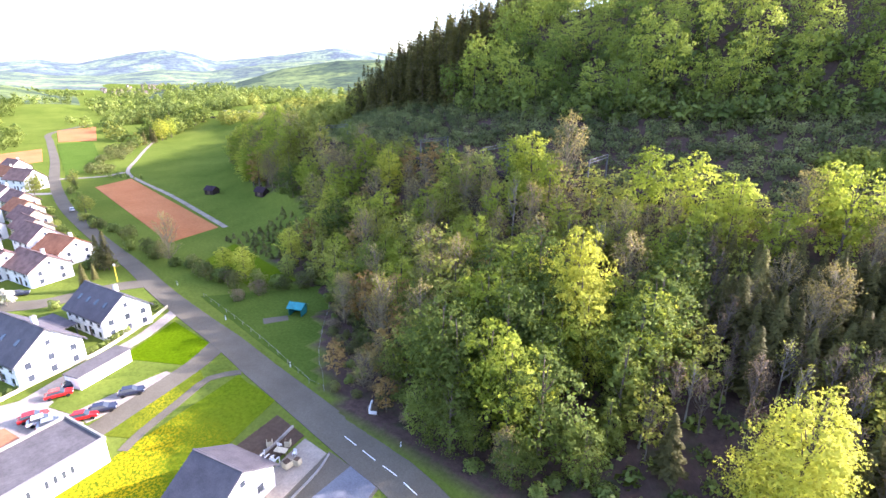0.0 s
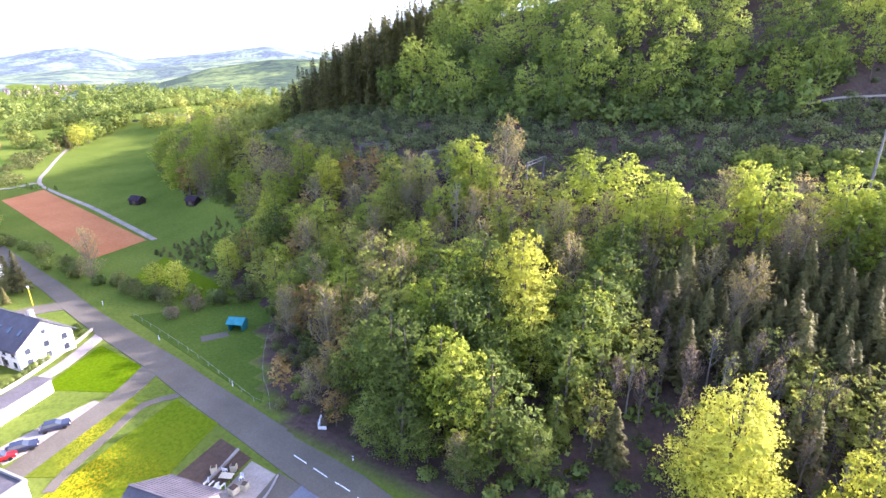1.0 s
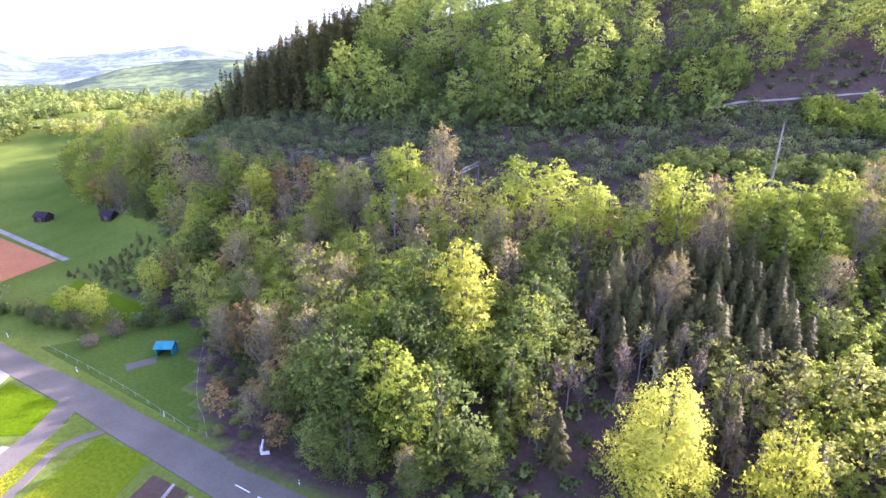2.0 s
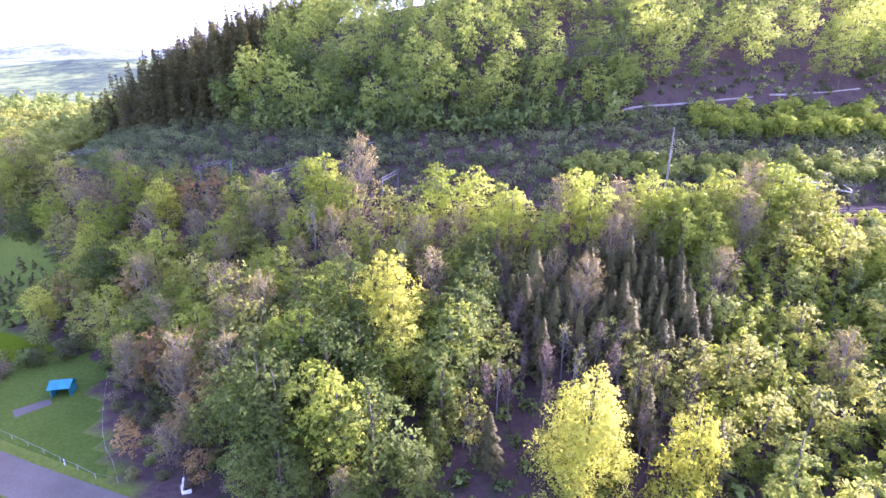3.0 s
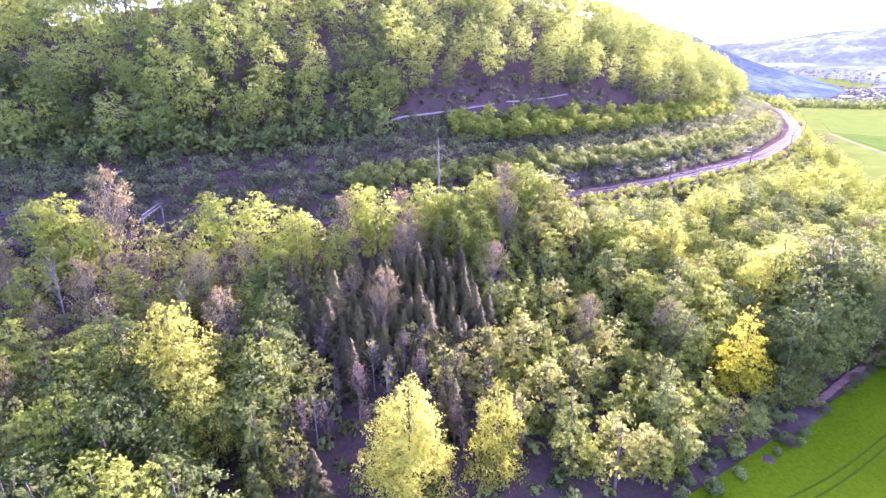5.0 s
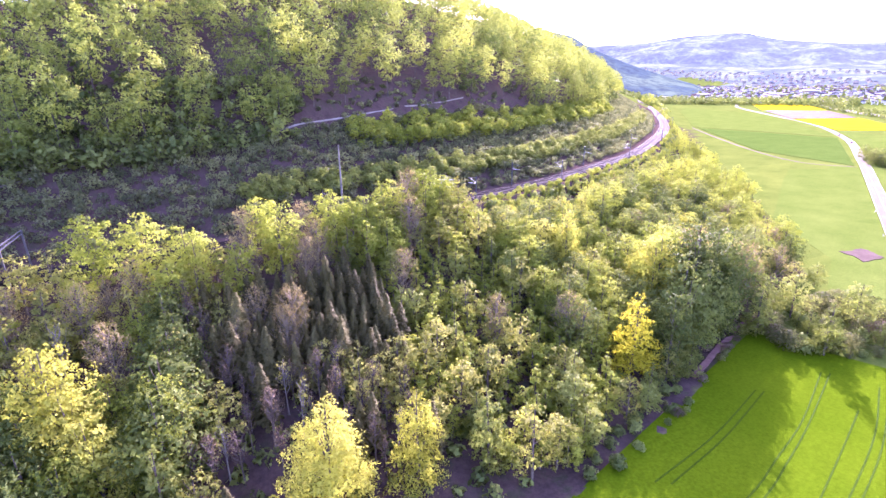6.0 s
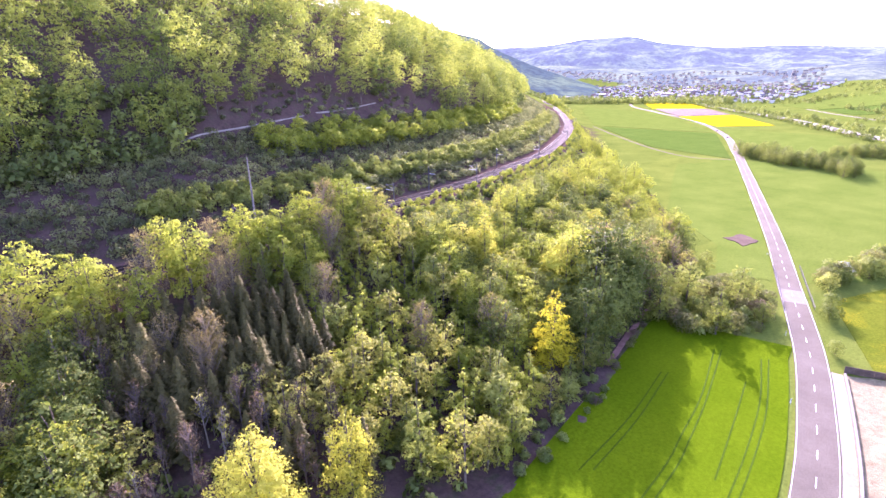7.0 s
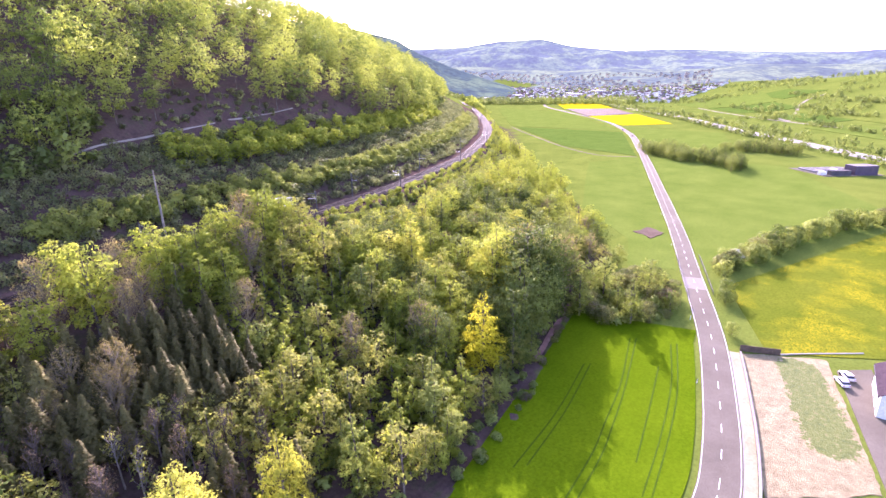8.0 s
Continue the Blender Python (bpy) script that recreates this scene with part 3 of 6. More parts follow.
def broad_tree(seed, height=15, width=7.5, bottom=0.22, blobs=16, n=1500, size=0.75, taper="round", each=7, core=0.16):
    """A crown of boughs with sprays of leaves on them, and coarser inner foliage that closes it."""
    rng = np.random.default_rng(seed)
    C, R = crown_blobs(rng, height, width, bottom, blobs, taper)
    TC, TR = tufts(rng, C, R, each)
    outer = leaves(rng, TC, TR, int(n * (1 - core)), size, 0.15, 0.35)
    inner = leaves(rng, C, R * 0.72, int(n * core), size * 1.7, 0.0, 0.3)
    V, F = joined([outer[:2], inner[:2]])
    return limbs(rng, height, height * 0.014 + 0.05, C[::2]), (V, F, np.concatenate([outer[2], inner[2]]))


def bare_tree(seed, height=14, width=5, bottom=0.35, n=260, size=0.4, twigs=46):
    """Boughs that rise and fan out into a dome of fine twigs with opening buds."""
    rng = np.random.default_rng(seed)
    out = [limbs(rng, height, height * 0.011 + 0.04, [])]
    tips = []
    for i in range(twigs):
        u = rng.random() ** 0.75
        z1 = height * (bottom + (1 - bottom) * u)
        a = rng.random() * 6.283
        r = width / 2 * math.sqrt(max(1 - (2 * max(u, 0.25) - 0.75) ** 2 / 1.6, 0.04)) * (0.45 + 0.6 * rng.random())
        e = np.array([math.cos(a) * r, math.sin(a) * r, z1])
        s = np.array([0, 0, max(z1 - r * (1.1 + 0.8 * rng.random()), height * 0.12)])
        m = (s + e) / 2 + np.array([0, 0, -0.12 * r])
        out.append(tube([s, m, e], [0.06, 0.042, 0.016], 3))
        for k in range(3):
            q = m + (e - m) * (0.2 + 0.7 * rng.random())
            t = q + rng.normal(0, 0.3, 3) * (0.5 + r * 0.4) + np.array([0, 0, 0.6])
            out.append(tube([q, t], [0.03, 0.01], 3))
            tips.append(t)
        tips.append(e)
    T = np.array(tips)
    return joined(out), leaves(rng, T, np.full((len(T), 3), 0.6), n, size, 0, 0.1)


def spruce(seed, height=15, width=4.2, n=900, bottom=0.12, bulk=1.0):
    """A narrow cone of drooping sprays in uneven whorls on a straight trunk."""
    rng = np.random.default_rng(seed)
    z = bottom + (1 - bottom) * (np.floor(rng.random(n) ** 1.2 * 15) + 0.8 * rng.random(n)) / 15.3
    a = rng.random(n) * 6.283
    rel = (1 - z) / (1 - bottom)
    rmax = width / 2 * rel ** 0.8 * (0.72 + 0.28 * np.sin(a * 4 + np.floor(z * 15) * 2.4)) + 0.06
    r = rmax * (0.25 + 0.8 * np.sqrt(rng.random(n)))
    out = np.stack([np.cos(a), np.sin(a), np.zeros(n)], 1)
    side = np.stack([-np.sin(a), np.cos(a), np.zeros(n)], 1)
    p = out * r[:, None]
    p[:, 2] = z * height - 0.3 * r
    slim = (0.3 + 0.7 * rel ** 0.7)[:, None] * bulk
    ln, wd = (0.55 + 0.5 * rng.random((n, 1))) * slim, (0.2 + 0.2 * rng.random((n, 1))) * slim
    tilt = np.array([0, 0, 1.0]) * (-0.5 + 0.6 * rng.random((n, 1)))
    V = np.stack([p - out * ln * 0.5, p - side * wd, p + out * ln * 0.6 + tilt * ln, p + side * wd], 1).reshape(-1, 3)
    up = out * 0.8 + np.array([0, 0, 0.5]) + rng.normal(size=(n, 3)) * 0.3
    up /= np.linalg.norm(up, axis=1)[:, None]
    return limbs(rng, height, height * 0.009 + 0.03, [], 0.008, 0.93), (V, np.arange(4 * n).reshape(n, 4), np.repeat(up, 4, 0))


def shrub(seed, height=3.0, width=3.4, n=420, size=0.5):
    rng = np.random.default_rng(seed)
    C, R = crown_blobs(rng, height, width, 0.1, 8, "round")
    return limbs(rng, height, 0.07, C[::2], 0.05, 0.7, 4), leaves(rng, C, R, n, size)


KINDS = {}


def kind_of_tree(key, name, makers, bark, leaf_mat, label, category="tree", group=""):
    KINDS[key] = dict(name=name, variants=[], bark=bark, leaf=leaf_mat, label=label, category=category, group=group, arrays=makers, first={})


def grow(key, x, y, scale=1.0, rng=None, variant=None, turn=None, tall=None, z=None):
    """One tree: the first of a variant is built, the others are copies that share its meshes."""
    k = KINDS[key]
    rng = rng or np.random.default_rng(int(abs(x * 31 + y * 57)))
    v = int(rng.integers(len(k["arrays"]))) if variant is None else variant
    t = rng.random() * 360 if turn is None else turn
    zz = float(terrain(x, y)) - 0.1 if z is None else z
    m = pose(x, y, zz, rng.normal(0, 1.2), rng.normal(0, 1.2), t) @ Matrix.Diagonal((scale, scale, scale * (tall or 1.0), 1))
    if v not in k["first"]:
        wood, crown = k["arrays"][v]
        root = new(k["name"])
        tagged(root, k["label"], k["category"], k["group"])
        piece("trunk", mesh_from("trunk", *wood, k["bark"], True), root)
        piece("crown", mesh_from("crown", crown[0], crown[1], k["leaf"], True, crown[2]), root)
        root.matrix_basis = m
        k["first"][v] = root
        return root
    src = k["first"][v]
    made = copy_thing(src, m)
    made.matrix_basis = m
    return made


B = broad_tree
kind_of_tree("mid", "broadleaf_tree", [B(11, 15, 9.5, 0.06, 24, 4200, 0.32, "round", 11, 0.1), B(12, 16, 9, 0.06, 24, 4200, 0.32, "round", 11, 0.1), B(13, 14, 10, 0.05, 24, 4200, 0.32, "round", 11, 0.1)], BARK, LEAF_MID, "mid-green broadleaf tree in spring leaf", group="trees of the bank wood")
kind_of_tree("bright", "beech_tree", [B(21, 15, 8.5, 0.14, 18, 3300, 0.32, "round", 10), B(22, 16, 8, 0.14, 18, 3300, 0.32, "round", 10), B(23, 13, 8.5, 0.12, 17, 3200, 0.32, "round", 10)], BARK, LEAF_BRIGHT, "fresh green broadleaf tree, sunlit crown", group="trees of the bank wood")
kind_of_tree("yellow", "maple_tree", [B(31, 16, 9, 0.1, 22, 5200, 0.3, "round", 11), B(32, 16, 10, 0.04, 28, 6400, 0.28, "dome", 11)], BARK, LEAF_YELLOW, "yellow-green broadleaf tree in young leaf", group="trees of the bank wood")
kind_of_tree("gold", "maple_tree", [B(34, 20, 9.5, 0.08, 26, 6800, 0.3, "dome", 12)], BARK, LEAF_GOLD, "golden-yellow maple in young leaf at the wood's edge", group="trees of the bank wood")
kind_of_tree("large", "linden_tree", [B(33, 22, 13.5, 0.04, 46, 19000, 0.27, "dome", 14)], BARK, LEAF_YELLOW, "large rounded yellow-green tree in young leaf", group="trees of the bank wood")
kind_of_tree("pale", "willow_tree", [B(41, 13, 6, 0.08, 18, 3000, 0.3, "dome", 10), B(42, 12, 7, 0.12, 14, 2500, 0.32, "round", 9)], BARK, LEAF_PALE, "pale grey-green broadleaf tree", group="trees of the bank wood")
kind_of_tree("olive", "budding_tree", [B(51, 13, 8, 0.16, 16, 1500, 0.38, "round", 8, 0.08), B(52, 14, 7.5, 0.18, 16, 1450, 0.38, "round", 8, 0.08)], BARK, LEAF_OLIVE, "olive-green broadleaf tree with opening buds", group="budding trees of the bank wood")
kind_of_tree("brown", "bare_tree", [bare_tree(61, 14, 8.5, 0.22, 1700, 0.22, 90), bare_tree(62, 15, 7.5, 0.25, 1700, 0.22, 90), bare_tree(63, 13, 9, 0.2, 1700, 0.22, 90)], TWIG, LEAF_BROWN, "almost bare brown tree with opening buds", group="bare trees of the bank wood")
kind_of_tree("thin", "bare_tree", [bare_tree(64, 11, 3.6, 0.5, 220, 0.2, 34), bare_tree(65, 12, 3.2, 0.55, 200, 0.2, 30)], BARK, LEAF_DULL, "thin reddish-brown tree with a long bare stem", group="bare trees of the bank wood")
kind_of_tree("rust", "budding_tree", [B(71, 12, 6.5, 0.16, 14, 1100, 0.38, "round", 7, 0.1)], BARK, LEAF_RUST, "rust-brown broadleaf tree with opening buds", group="budding trees of the bank wood")
kind_of_tree("birch", "bare_tree", [bare_tree(66, 14, 3.5, 0.5, 160, 0.35, 30)], BARK_PALE, LEAF_OLIVE, "slender pale-stemmed tree with few leaves", group="bare trees of the bank wood")
kind_of_tree("spruce", "spruce", [spruce(81, 13, 5.2, 1500, 0.2, 1.0), spruce(82, 12, 5.0, 1450, 0.15, 1.0), spruce(83, 14, 5.4, 1550, 0.25, 1.0)], BARK, NEEDLE, "dark green spruce in a dense stand", group="spruces of the bank wood")
kind_of_tree("young", "young_tree", [B(91, 9, 4.8, 0.06, 12, 1500, 0.28, "round", 9), B(92, 8, 5.2, 0.05, 12, 1500, 0.28, "round", 9), B(93, 10, 4.4, 0.06, 12, 1500, 0.28, "dome", 9)], BARK, LEAF_BRIGHT, "fresh green young broadleaf tree", group="young trees of the bank wood")
kind_of_tree("shrub", "shrub", [shrub(101), shrub(102, 2.6, 3.8), shrub(103, 3.6, 3.2)], BARK, LEAF_SHRUB, "green shrub in leaf", "shrub", "shrubs")
kind_of_tree("blossom", "blossoming_tree", [B(111, 5, 4.2, 0.2, 9, 550, 0.42)], BARK, BLOSSOM, "small tree in white blossom", group="blossoming trees")

rw = np.random.default_rng(77)


def scatter(rng, x0, x1, y0, y1, gap, ok, tries=9000, taken=()):
    pts, cell = [], {}
    for p in taken:
        cell.setdefault((int(p[0] // gap), int(p[1] // gap)), []).append(p)
    for _ in range(tries):
        x, y = rng.uniform(x0, x1), rng.uniform(y0, y1)
        if not ok(x, y):
            continue
        i, j = int(x // gap), int(y // gap)
        if any((x - q[0]) ** 2 + (y - q[1]) ** 2 < gap * gap for a in (-1, 0, 1) for c in (-1, 0, 1) for q in cell.get((i + a, j + c), ())):
            continue
        cell.setdefault((i, j), []).append((x, y))
        pts.append((x, y))
    return pts


# trees that stand out
MARKED = [("large", 0, 5.0, 56.5, 1.0, 0.98), ("yellow", 1, 17.9, 56.8, 0.92, 1.28), ("pale", 0, 29.6, 56.2, 1.1, 1.12), ("yellow", 0, -27.5, 73, 1.1, 1.3),
          ("yellow", 0, -25.5, 70, 1.0, 1.2), ("bright", 2, -17, 67, 0.95, 0.95), ("yellow", 0, -22, 65, 0.9, 1.25), ("pale", 0, -15.2, 60.5, 1.1, 1.15), ("pale", 0, -14.8, 55.5, 0.75, 1.1), ("bright", 0, -38, 62, 1.15, 1.12), ("mid", 1, -32, 59, 1.12, 1.12),
          ("bright", 2, -44, 55, 0.95, 1.0), ("bright", 1, -43, 64, 0.95, 1.0), ("brown", 0, -24.5, 46, 0.55, 1.0), ("pale", 1, -30, 47, 0.55, 1.0), ("bright", 0, -18.5, 101, 1.15, 1.0), ("bright", 1, -10, 99, 0.95, 1.0), ("brown", 1, -43, 100, 1.15, 1.2),
          ("bright", 0, -46, 98, 1.0, 1.0), ("bright", 1, 5.5, 102, 1.15, 1.02), ("bright", 0, -3, 98, 0.9, 1.0),
          ("gold", 0, 68, 67, 1.0, 1.03), ("mid", 0, 97, 72.5, 1.3, 1.08), ("mid", 1, 103, 75, 1.35, 1.1), ("brown", 2, 109.5, 77.5, 1.25, 1.15), ("mid", 1, 77, 65.5, 1.1, 1.1), ("mid", 0, 84, 69, 1.25, 1.1), ("mid", 0, 92, 70.5, 1.35, 1.1), ("mid", 2, 100, 78, 1.45, 1.12), ("mid", 1, 106.5, 80, 1.45, 1.12), ("mid", 0, 113.5, 82, 1.4, 1.1), ("mid", 2, 119, 84.5, 1.3, 1.05), ("yellow", 0, 88, 82, 1.3, 1.08), ("yellow", 1, 75, 99.8, 1.1, 1.22), ("yellow", 0, 96, 89, 1.2, 1.05), ("yellow", 0, 113, 95, 1.15, 1.0), ("bright", 0, 103, 92, 1.2, 1.0), ("bright", 0, 92, 96, 1.1, 1.0), ("bright", 1, 104, 100, 1.1, 1.0), ("rust", 0, -67, 62, 1.15, 1.0), ("bright", 0, -109, 104, 1.0, 1.1), ("yellow", 0, -95, 100, 0.85, 1.2), ("bright", 0, -87, 88, 1.05, 1.0), ("yellow", 0, -80, 84, 0.7, 1.0), ("olive", 0, -72, 80, 1.25, 1.0), ("brown", 0, -85, 80, 1.1, 1.0), ("brown", 2, -62, 76, 1.15, 1.0)]
for key, v, x, y, sc, tall in MARKED:
    grow(key, x, y, sc, rw, v, tall=tall)
taken = [(x, y) for _, _, x, y, _, _ in MARKED]
clear_of = lambda x, y: all((x - q[0]) ** 2 + (y - q[1]) ** 2 > (2.6 * q[2]) ** 2 for q in ((5.0, 57, 2.9), (18, 57, 1.8), (29.6, 56.5, 1.4), (67, 66, 2.2), (63, 61, 1.8), (86, 80, 2.0), (82, 75, 1.6), (74, 98, 1.9), (-27.5, 72, 1.7), (-24, 68, 1.6), (-16, 58, 1.5)))


def in_bank(x, y):
    toe, top = np.interp(x, TOE_X, TOE_Y), np.interp(x, RAIL_X, RAIL_Y)
    if x < -112:
        toe = np.interp(x, WOOD_X, WOOD_Y)
    return toe + 2.5 < y < top - 8.5


def choose(rng, x, y):
    top = np.interp(x, RAIL_X, RAIL_Y)
    r = rng.random()
    if x < -95:
        return ("brown", "olive", "bright", "rust", "yellow", "mid")[np.searchsorted([0.25, 0.58, 0.76, 0.79, 0.88], r)]
    if y > top - 20 and -62 < x < 50:
        return ("bright", "olive", "brown", "pale")[np.searchsorted([0.58, 0.7, 0.85], r)] if x > -58 else "brown"
    if x < -58:
        return ("brown", "olive", "rust", "mid", "bright")[np.searchsorted([0.34, 0.7, 0.78, 0.86], r)]
    if x < -15 and y > 75:
        return ("brown", "birch", "olive", "bright")[np.searchsorted([0.5, 0.6, 0.9], r)]
    if x < -46:
        return ("mid", "brown", "olive", "rust")[np.searchsorted([0.45, 0.7, 0.9], r)]
    if x < -13:
        return ("mid", "olive", "bright", "brown")[np.searchsorted([0.45, 0.6, 0.95], r)]
    if x < 25 and y > 80 - 0.18 * (x + 5) and x > -8:
        return ("spruce", "thin", "olive", "brown")[np.searchsorted([0.93, 0.95, 0.97], r)]
    if x < 22 and y > 55:
        return ("thin", "birch", "spruce", "brown", "olive")[np.searchsorted([0.78, 0.84, 0.95, 0.955], r)]
    if x < 60:
        return ("young", "pale", "brown", "olive")[np.searchsorted([0.78, 0.86, 0.9], r)]
    if x < 170:
        return ("bright", "yellow", "olive", "brown", "mid")[np.searchsorted([0.42, 0.52, 0.6, 0.64], r)]
    return ("young", "shrub", "bright")[np.searchsorted([0.5, 0.85], r)]


HEIGHT = dict(mid=15, bright=15, yellow=16, pale=13, olive=13.5, brown=14, thin=11, rust=12, birch=14, spruce=15, young=9, shrub=3)
stand_ok = lambda x, y: -15 < x < 22 and 56 < y < 95 and in_bank(x, y) and clear_of(x, y)
stand = scatter(rw, -15, 22, 56, 95, 1.95, stand_ok, 12000, taken)
rest_ok = lambda x, y: in_bank(x, y) and not (-15 < x < 22 and 56 < y < 95) and clear_of(x, y)
young_ok = lambda x, y: rest_ok(x, y) and 22 < x < 62
young_wood = scatter(rw, 22, 62, 45, 130, 3.0, young_ok, 6000, taken)
for x, y in scatter(rw, -330, 330, 40, 300, 3.75, lambda x, y: rest_ok(x, y) and not 22 < x < 62, 28000, taken + stand) + young_wood + stand:
    if -13 < x < 30 and y < (60 if x > 0 else 56):
        continue
    if (-13 < x < 4 and y < 72 and rw.random() < 0.5) or (-22 < x < -13 and y < 65):
        continue
    key = choose(rw, x, y)
    size = rw.uniform(0.72, 1.05)
    if key == "thin" and rw.random() < 0.4:
        continue
    if x < -150:
        size *= 1.35
    if -60 < x < -13 and y < 75:
        size *= 1.25
    if key in ("thin", "birch", "spruce") and stand_ok(x, y):
        size *= rw.uniform(0.75, 1.05)
    if 86 < x < 122 and y - np.interp(x, TOE_X, TOE_Y) < 17:
        key = ("bright", "mid", "mid", "olive", "bright", "mid")[int(rw.integers(6))] if x < 103 else ("brown", "birch", "mid", "brown", "olive")[int(rw.integers(5))]
        size = rw.uniform(1.45, 1.75) if x < 106 else rw.uniform(1.1, 1.4)
    if x > 58:
        gap = (np.interp(x, RAIL_X, RAIL_Y) - y) * np.interp(x, [60, 120, 260], [1, 0.92, 0.74])
        limit = np.interp(x, RAIL_X, RAIL_Z) + 0.16 * gap - float(terrain(x, y)) - 0.5
        if limit < 9 and key not in ("young", "shrub"):
            key = ("young", "pale", "young", "olive")[int(rw.integers(4))]
        if limit < 3:
            key = "shrub"
        size = min(size, max(limit, 1.4) / HEIGHT[key])
    grow(key, x, y, size, rw)
for x, y in scatter(rw, -95, 125, 40, 90, 3.0, lambda x, y: -3.5 < y - np.interp(x, TOE_X, TOE_Y) < 4 and not -4 < x < 40 and not (70 < x and y < np.interp(x, TOE_X, TOE_Y)) and not (-95 < x < -62 and y < np.interp(x, TOE_X, TOE_Y)), 4000):
    grow(("shrub", "shrub", "mid", "shrub", "brown", "rust")[int(rw.integers(6)) if x < -40 else int(rw.integers(4))] if x < -4 else ("shrub", "shrub", "pale", "olive")[int(rw.integers(4))], x, y, rw.uniform(0.5, 0.85), rw)


# ---- woods too many to count ----
def tiled(arrays, placed):
    """Arrays of many copies: placed holds rows of x, y, z, turn, scale, tall and variant."""
    Vs, Fs, Ns, base = [], [], [], 0
    for x, y, z, t, sc, tall, v in placed:
        V, F, *N = arrays[int(v)]
        ct, st = math.cos(t), math.sin(t)
        c, s_ = ct * sc, st * sc
        Vs.append(np.stack([V[:, 0] * c - V[:, 1] * s_ + x, V[:, 0] * s_ + V[:, 1] * c + y, V[:, 2] * sc * tall + z], 1))
        Fs.append(F + base)
        if N:
            Ns.append(np.stack([N[0][:, 0] * ct - N[0][:, 1] * st, N[0][:, 0] * st + N[0][:, 1] * ct, N[0][:, 2]], 1))
        base += len(V)
    return np.concatenate(Vs), np.concatenate(Fs), np.concatenate(Ns) if Ns else None


def toned(me, arrays, placed, rng):
    """Gives each tree of a joined wood a tone of its own."""
    tones = np.concatenate([np.full(len(arrays[int(r[6])][0]), rng.random(), np.float32) for r in placed])
    me.attributes.new("tone", "FLOAT", "POINT").data.foreach_set("value", tones)
    return me


def grown(name, arrays, material):
    return mesh_from(name, arrays[0], arrays[1], material, True, arrays[2])


def mass(name, trees, spots, bark, leaf_mat, label, category, rng, lo=0.8, hi=1.15):
    rows = [(x, y, float(terrain(x, y)) - 0.2, rng.random() * 6.283, rng.uniform(lo, hi), rng.uniform(0.9, 1.12), rng.integers(len(trees))) for x, y in spots]
    root = new(name)
    tagged(root, label, category, kind="stuff")
    heads = [t[1] for t in trees]
    tagged(piece("crowns", toned(grown("crowns", tiled(heads, rows), leaf_mat), heads, rows, rng), root), kind="stuff")
    if bark:
        tagged(piece("trunks", grown("trunks", tiled([t[0] for t in trees], rows), bark), root), kind="stuff")
    return root


def behind(x, y):
    skew = np.interp(x, [60, 120, 260, 400], [1, 0.92, 0.74, 0.68])
    return (y - np.interp(x, RAIL_X, RAIL_Y)) * skew


def band(rng, x0, x1, d0, d1, gap, tries, ok=lambda x, d: True):
    """Spots in a strip that follows the railway at distances d0 to d1 behind it."""
    pts, cell = [], {}
    for _ in range(tries):
        x, d = rng.uniform(x0, x1), rng.uniform(d0, d1)
        skew = np.interp(x, [60, 120, 260, 400], [1, 0.92, 0.74, 0.68])
        y = float(np.interp(x, RAIL_X, RAIL_Y) + d / skew)
        if not ok(x, d):
            continue
        i, j = int(x // gap), int(y // gap)
        if any((x - q[0]) ** 2 + (y - q[1]) ** 2 < gap * gap for a in (-1, 0, 1) for c in (-1, 0, 1) for q in cell.get((i + a, j + c), ())):
            continue
        cell.setdefault((i, j), []).append((x, y))
        pts.append((x, y))
    return pts


hill_trees = [B(201, 20, 10.8, 0.2, 18, 1900, 0.45, "round", 9, 0.1), B(202, 22, 10, 0.24, 18, 1900, 0.45, "round", 9, 0.1), B(203, 18, 11.5, 0.16, 18, 1900, 0.45, "round", 9, 0.1), B(204, 23, 9.4, 0.26, 18, 1900, 0.45, "round", 9, 0.1)]
top_trees = [B(205, 20, 10.8, 0.3, 15, 800, 0.64, "round", 8, 0.1), B(206, 22, 10, 0.32, 15, 800, 0.64, "round", 8, 0.1), B(207, 18, 11.5, 0.28, 15, 800, 0.64, "round", 8, 0.1)]
rh = np.random.default_rng(5)
edge_gap = lambda x: np.interp(x, [-80, -20, 20, 60, 110, 160], [33, 38, 46, 52, 48, 42])
hill_spots = band(rh, -200, 500, 32, 160, 7.8, 12000, lambda x, d: d > edge_gap(x) and not (x < -118 + d * 0.06 and d < 125))
stems = lambda trees: [(limbs(np.random.default_rng(9), 17, 0.25, [], 0.02, 0.8, 4), t[1]) for t in trees]
lower_edge = lambda x, y: behind(x, y) < edge_gap(x) + 38 and -110 < x < 260
mass("hill_forest", stems(hill_trees), [q for q in hill_spots if lower_edge(*q)], BARK, LEAF_HILL, "beech forest in fresh leaf on the lower hillside", "forest", rh, 0.7, 1.12)
mass("hilltop_forest", stems(top_trees), [q for q in hill_spots if not lower_edge(*q)], BARK, LEAF_HILL, "beech forest in fresh leaf covering the upper hillside", "forest", rh, 0.7, 1.12)
dark_trees = [spruce(211, 19, 7.5, 560, 0.1, 2.0), spruce(212, 21, 7.5, 560, 0.1, 2.0), spruce(213, 17, 7, 540, 0.1, 2.0)]
mass("spruce_stand", dark_trees, band(rh, -205, -95, 36, 125, 4.0, 6000, lambda x, d: x < -118 + d * 0.06), BARK, NEEDLE, "dense stand of dark spruces on the hill's flank", "forest", rh)

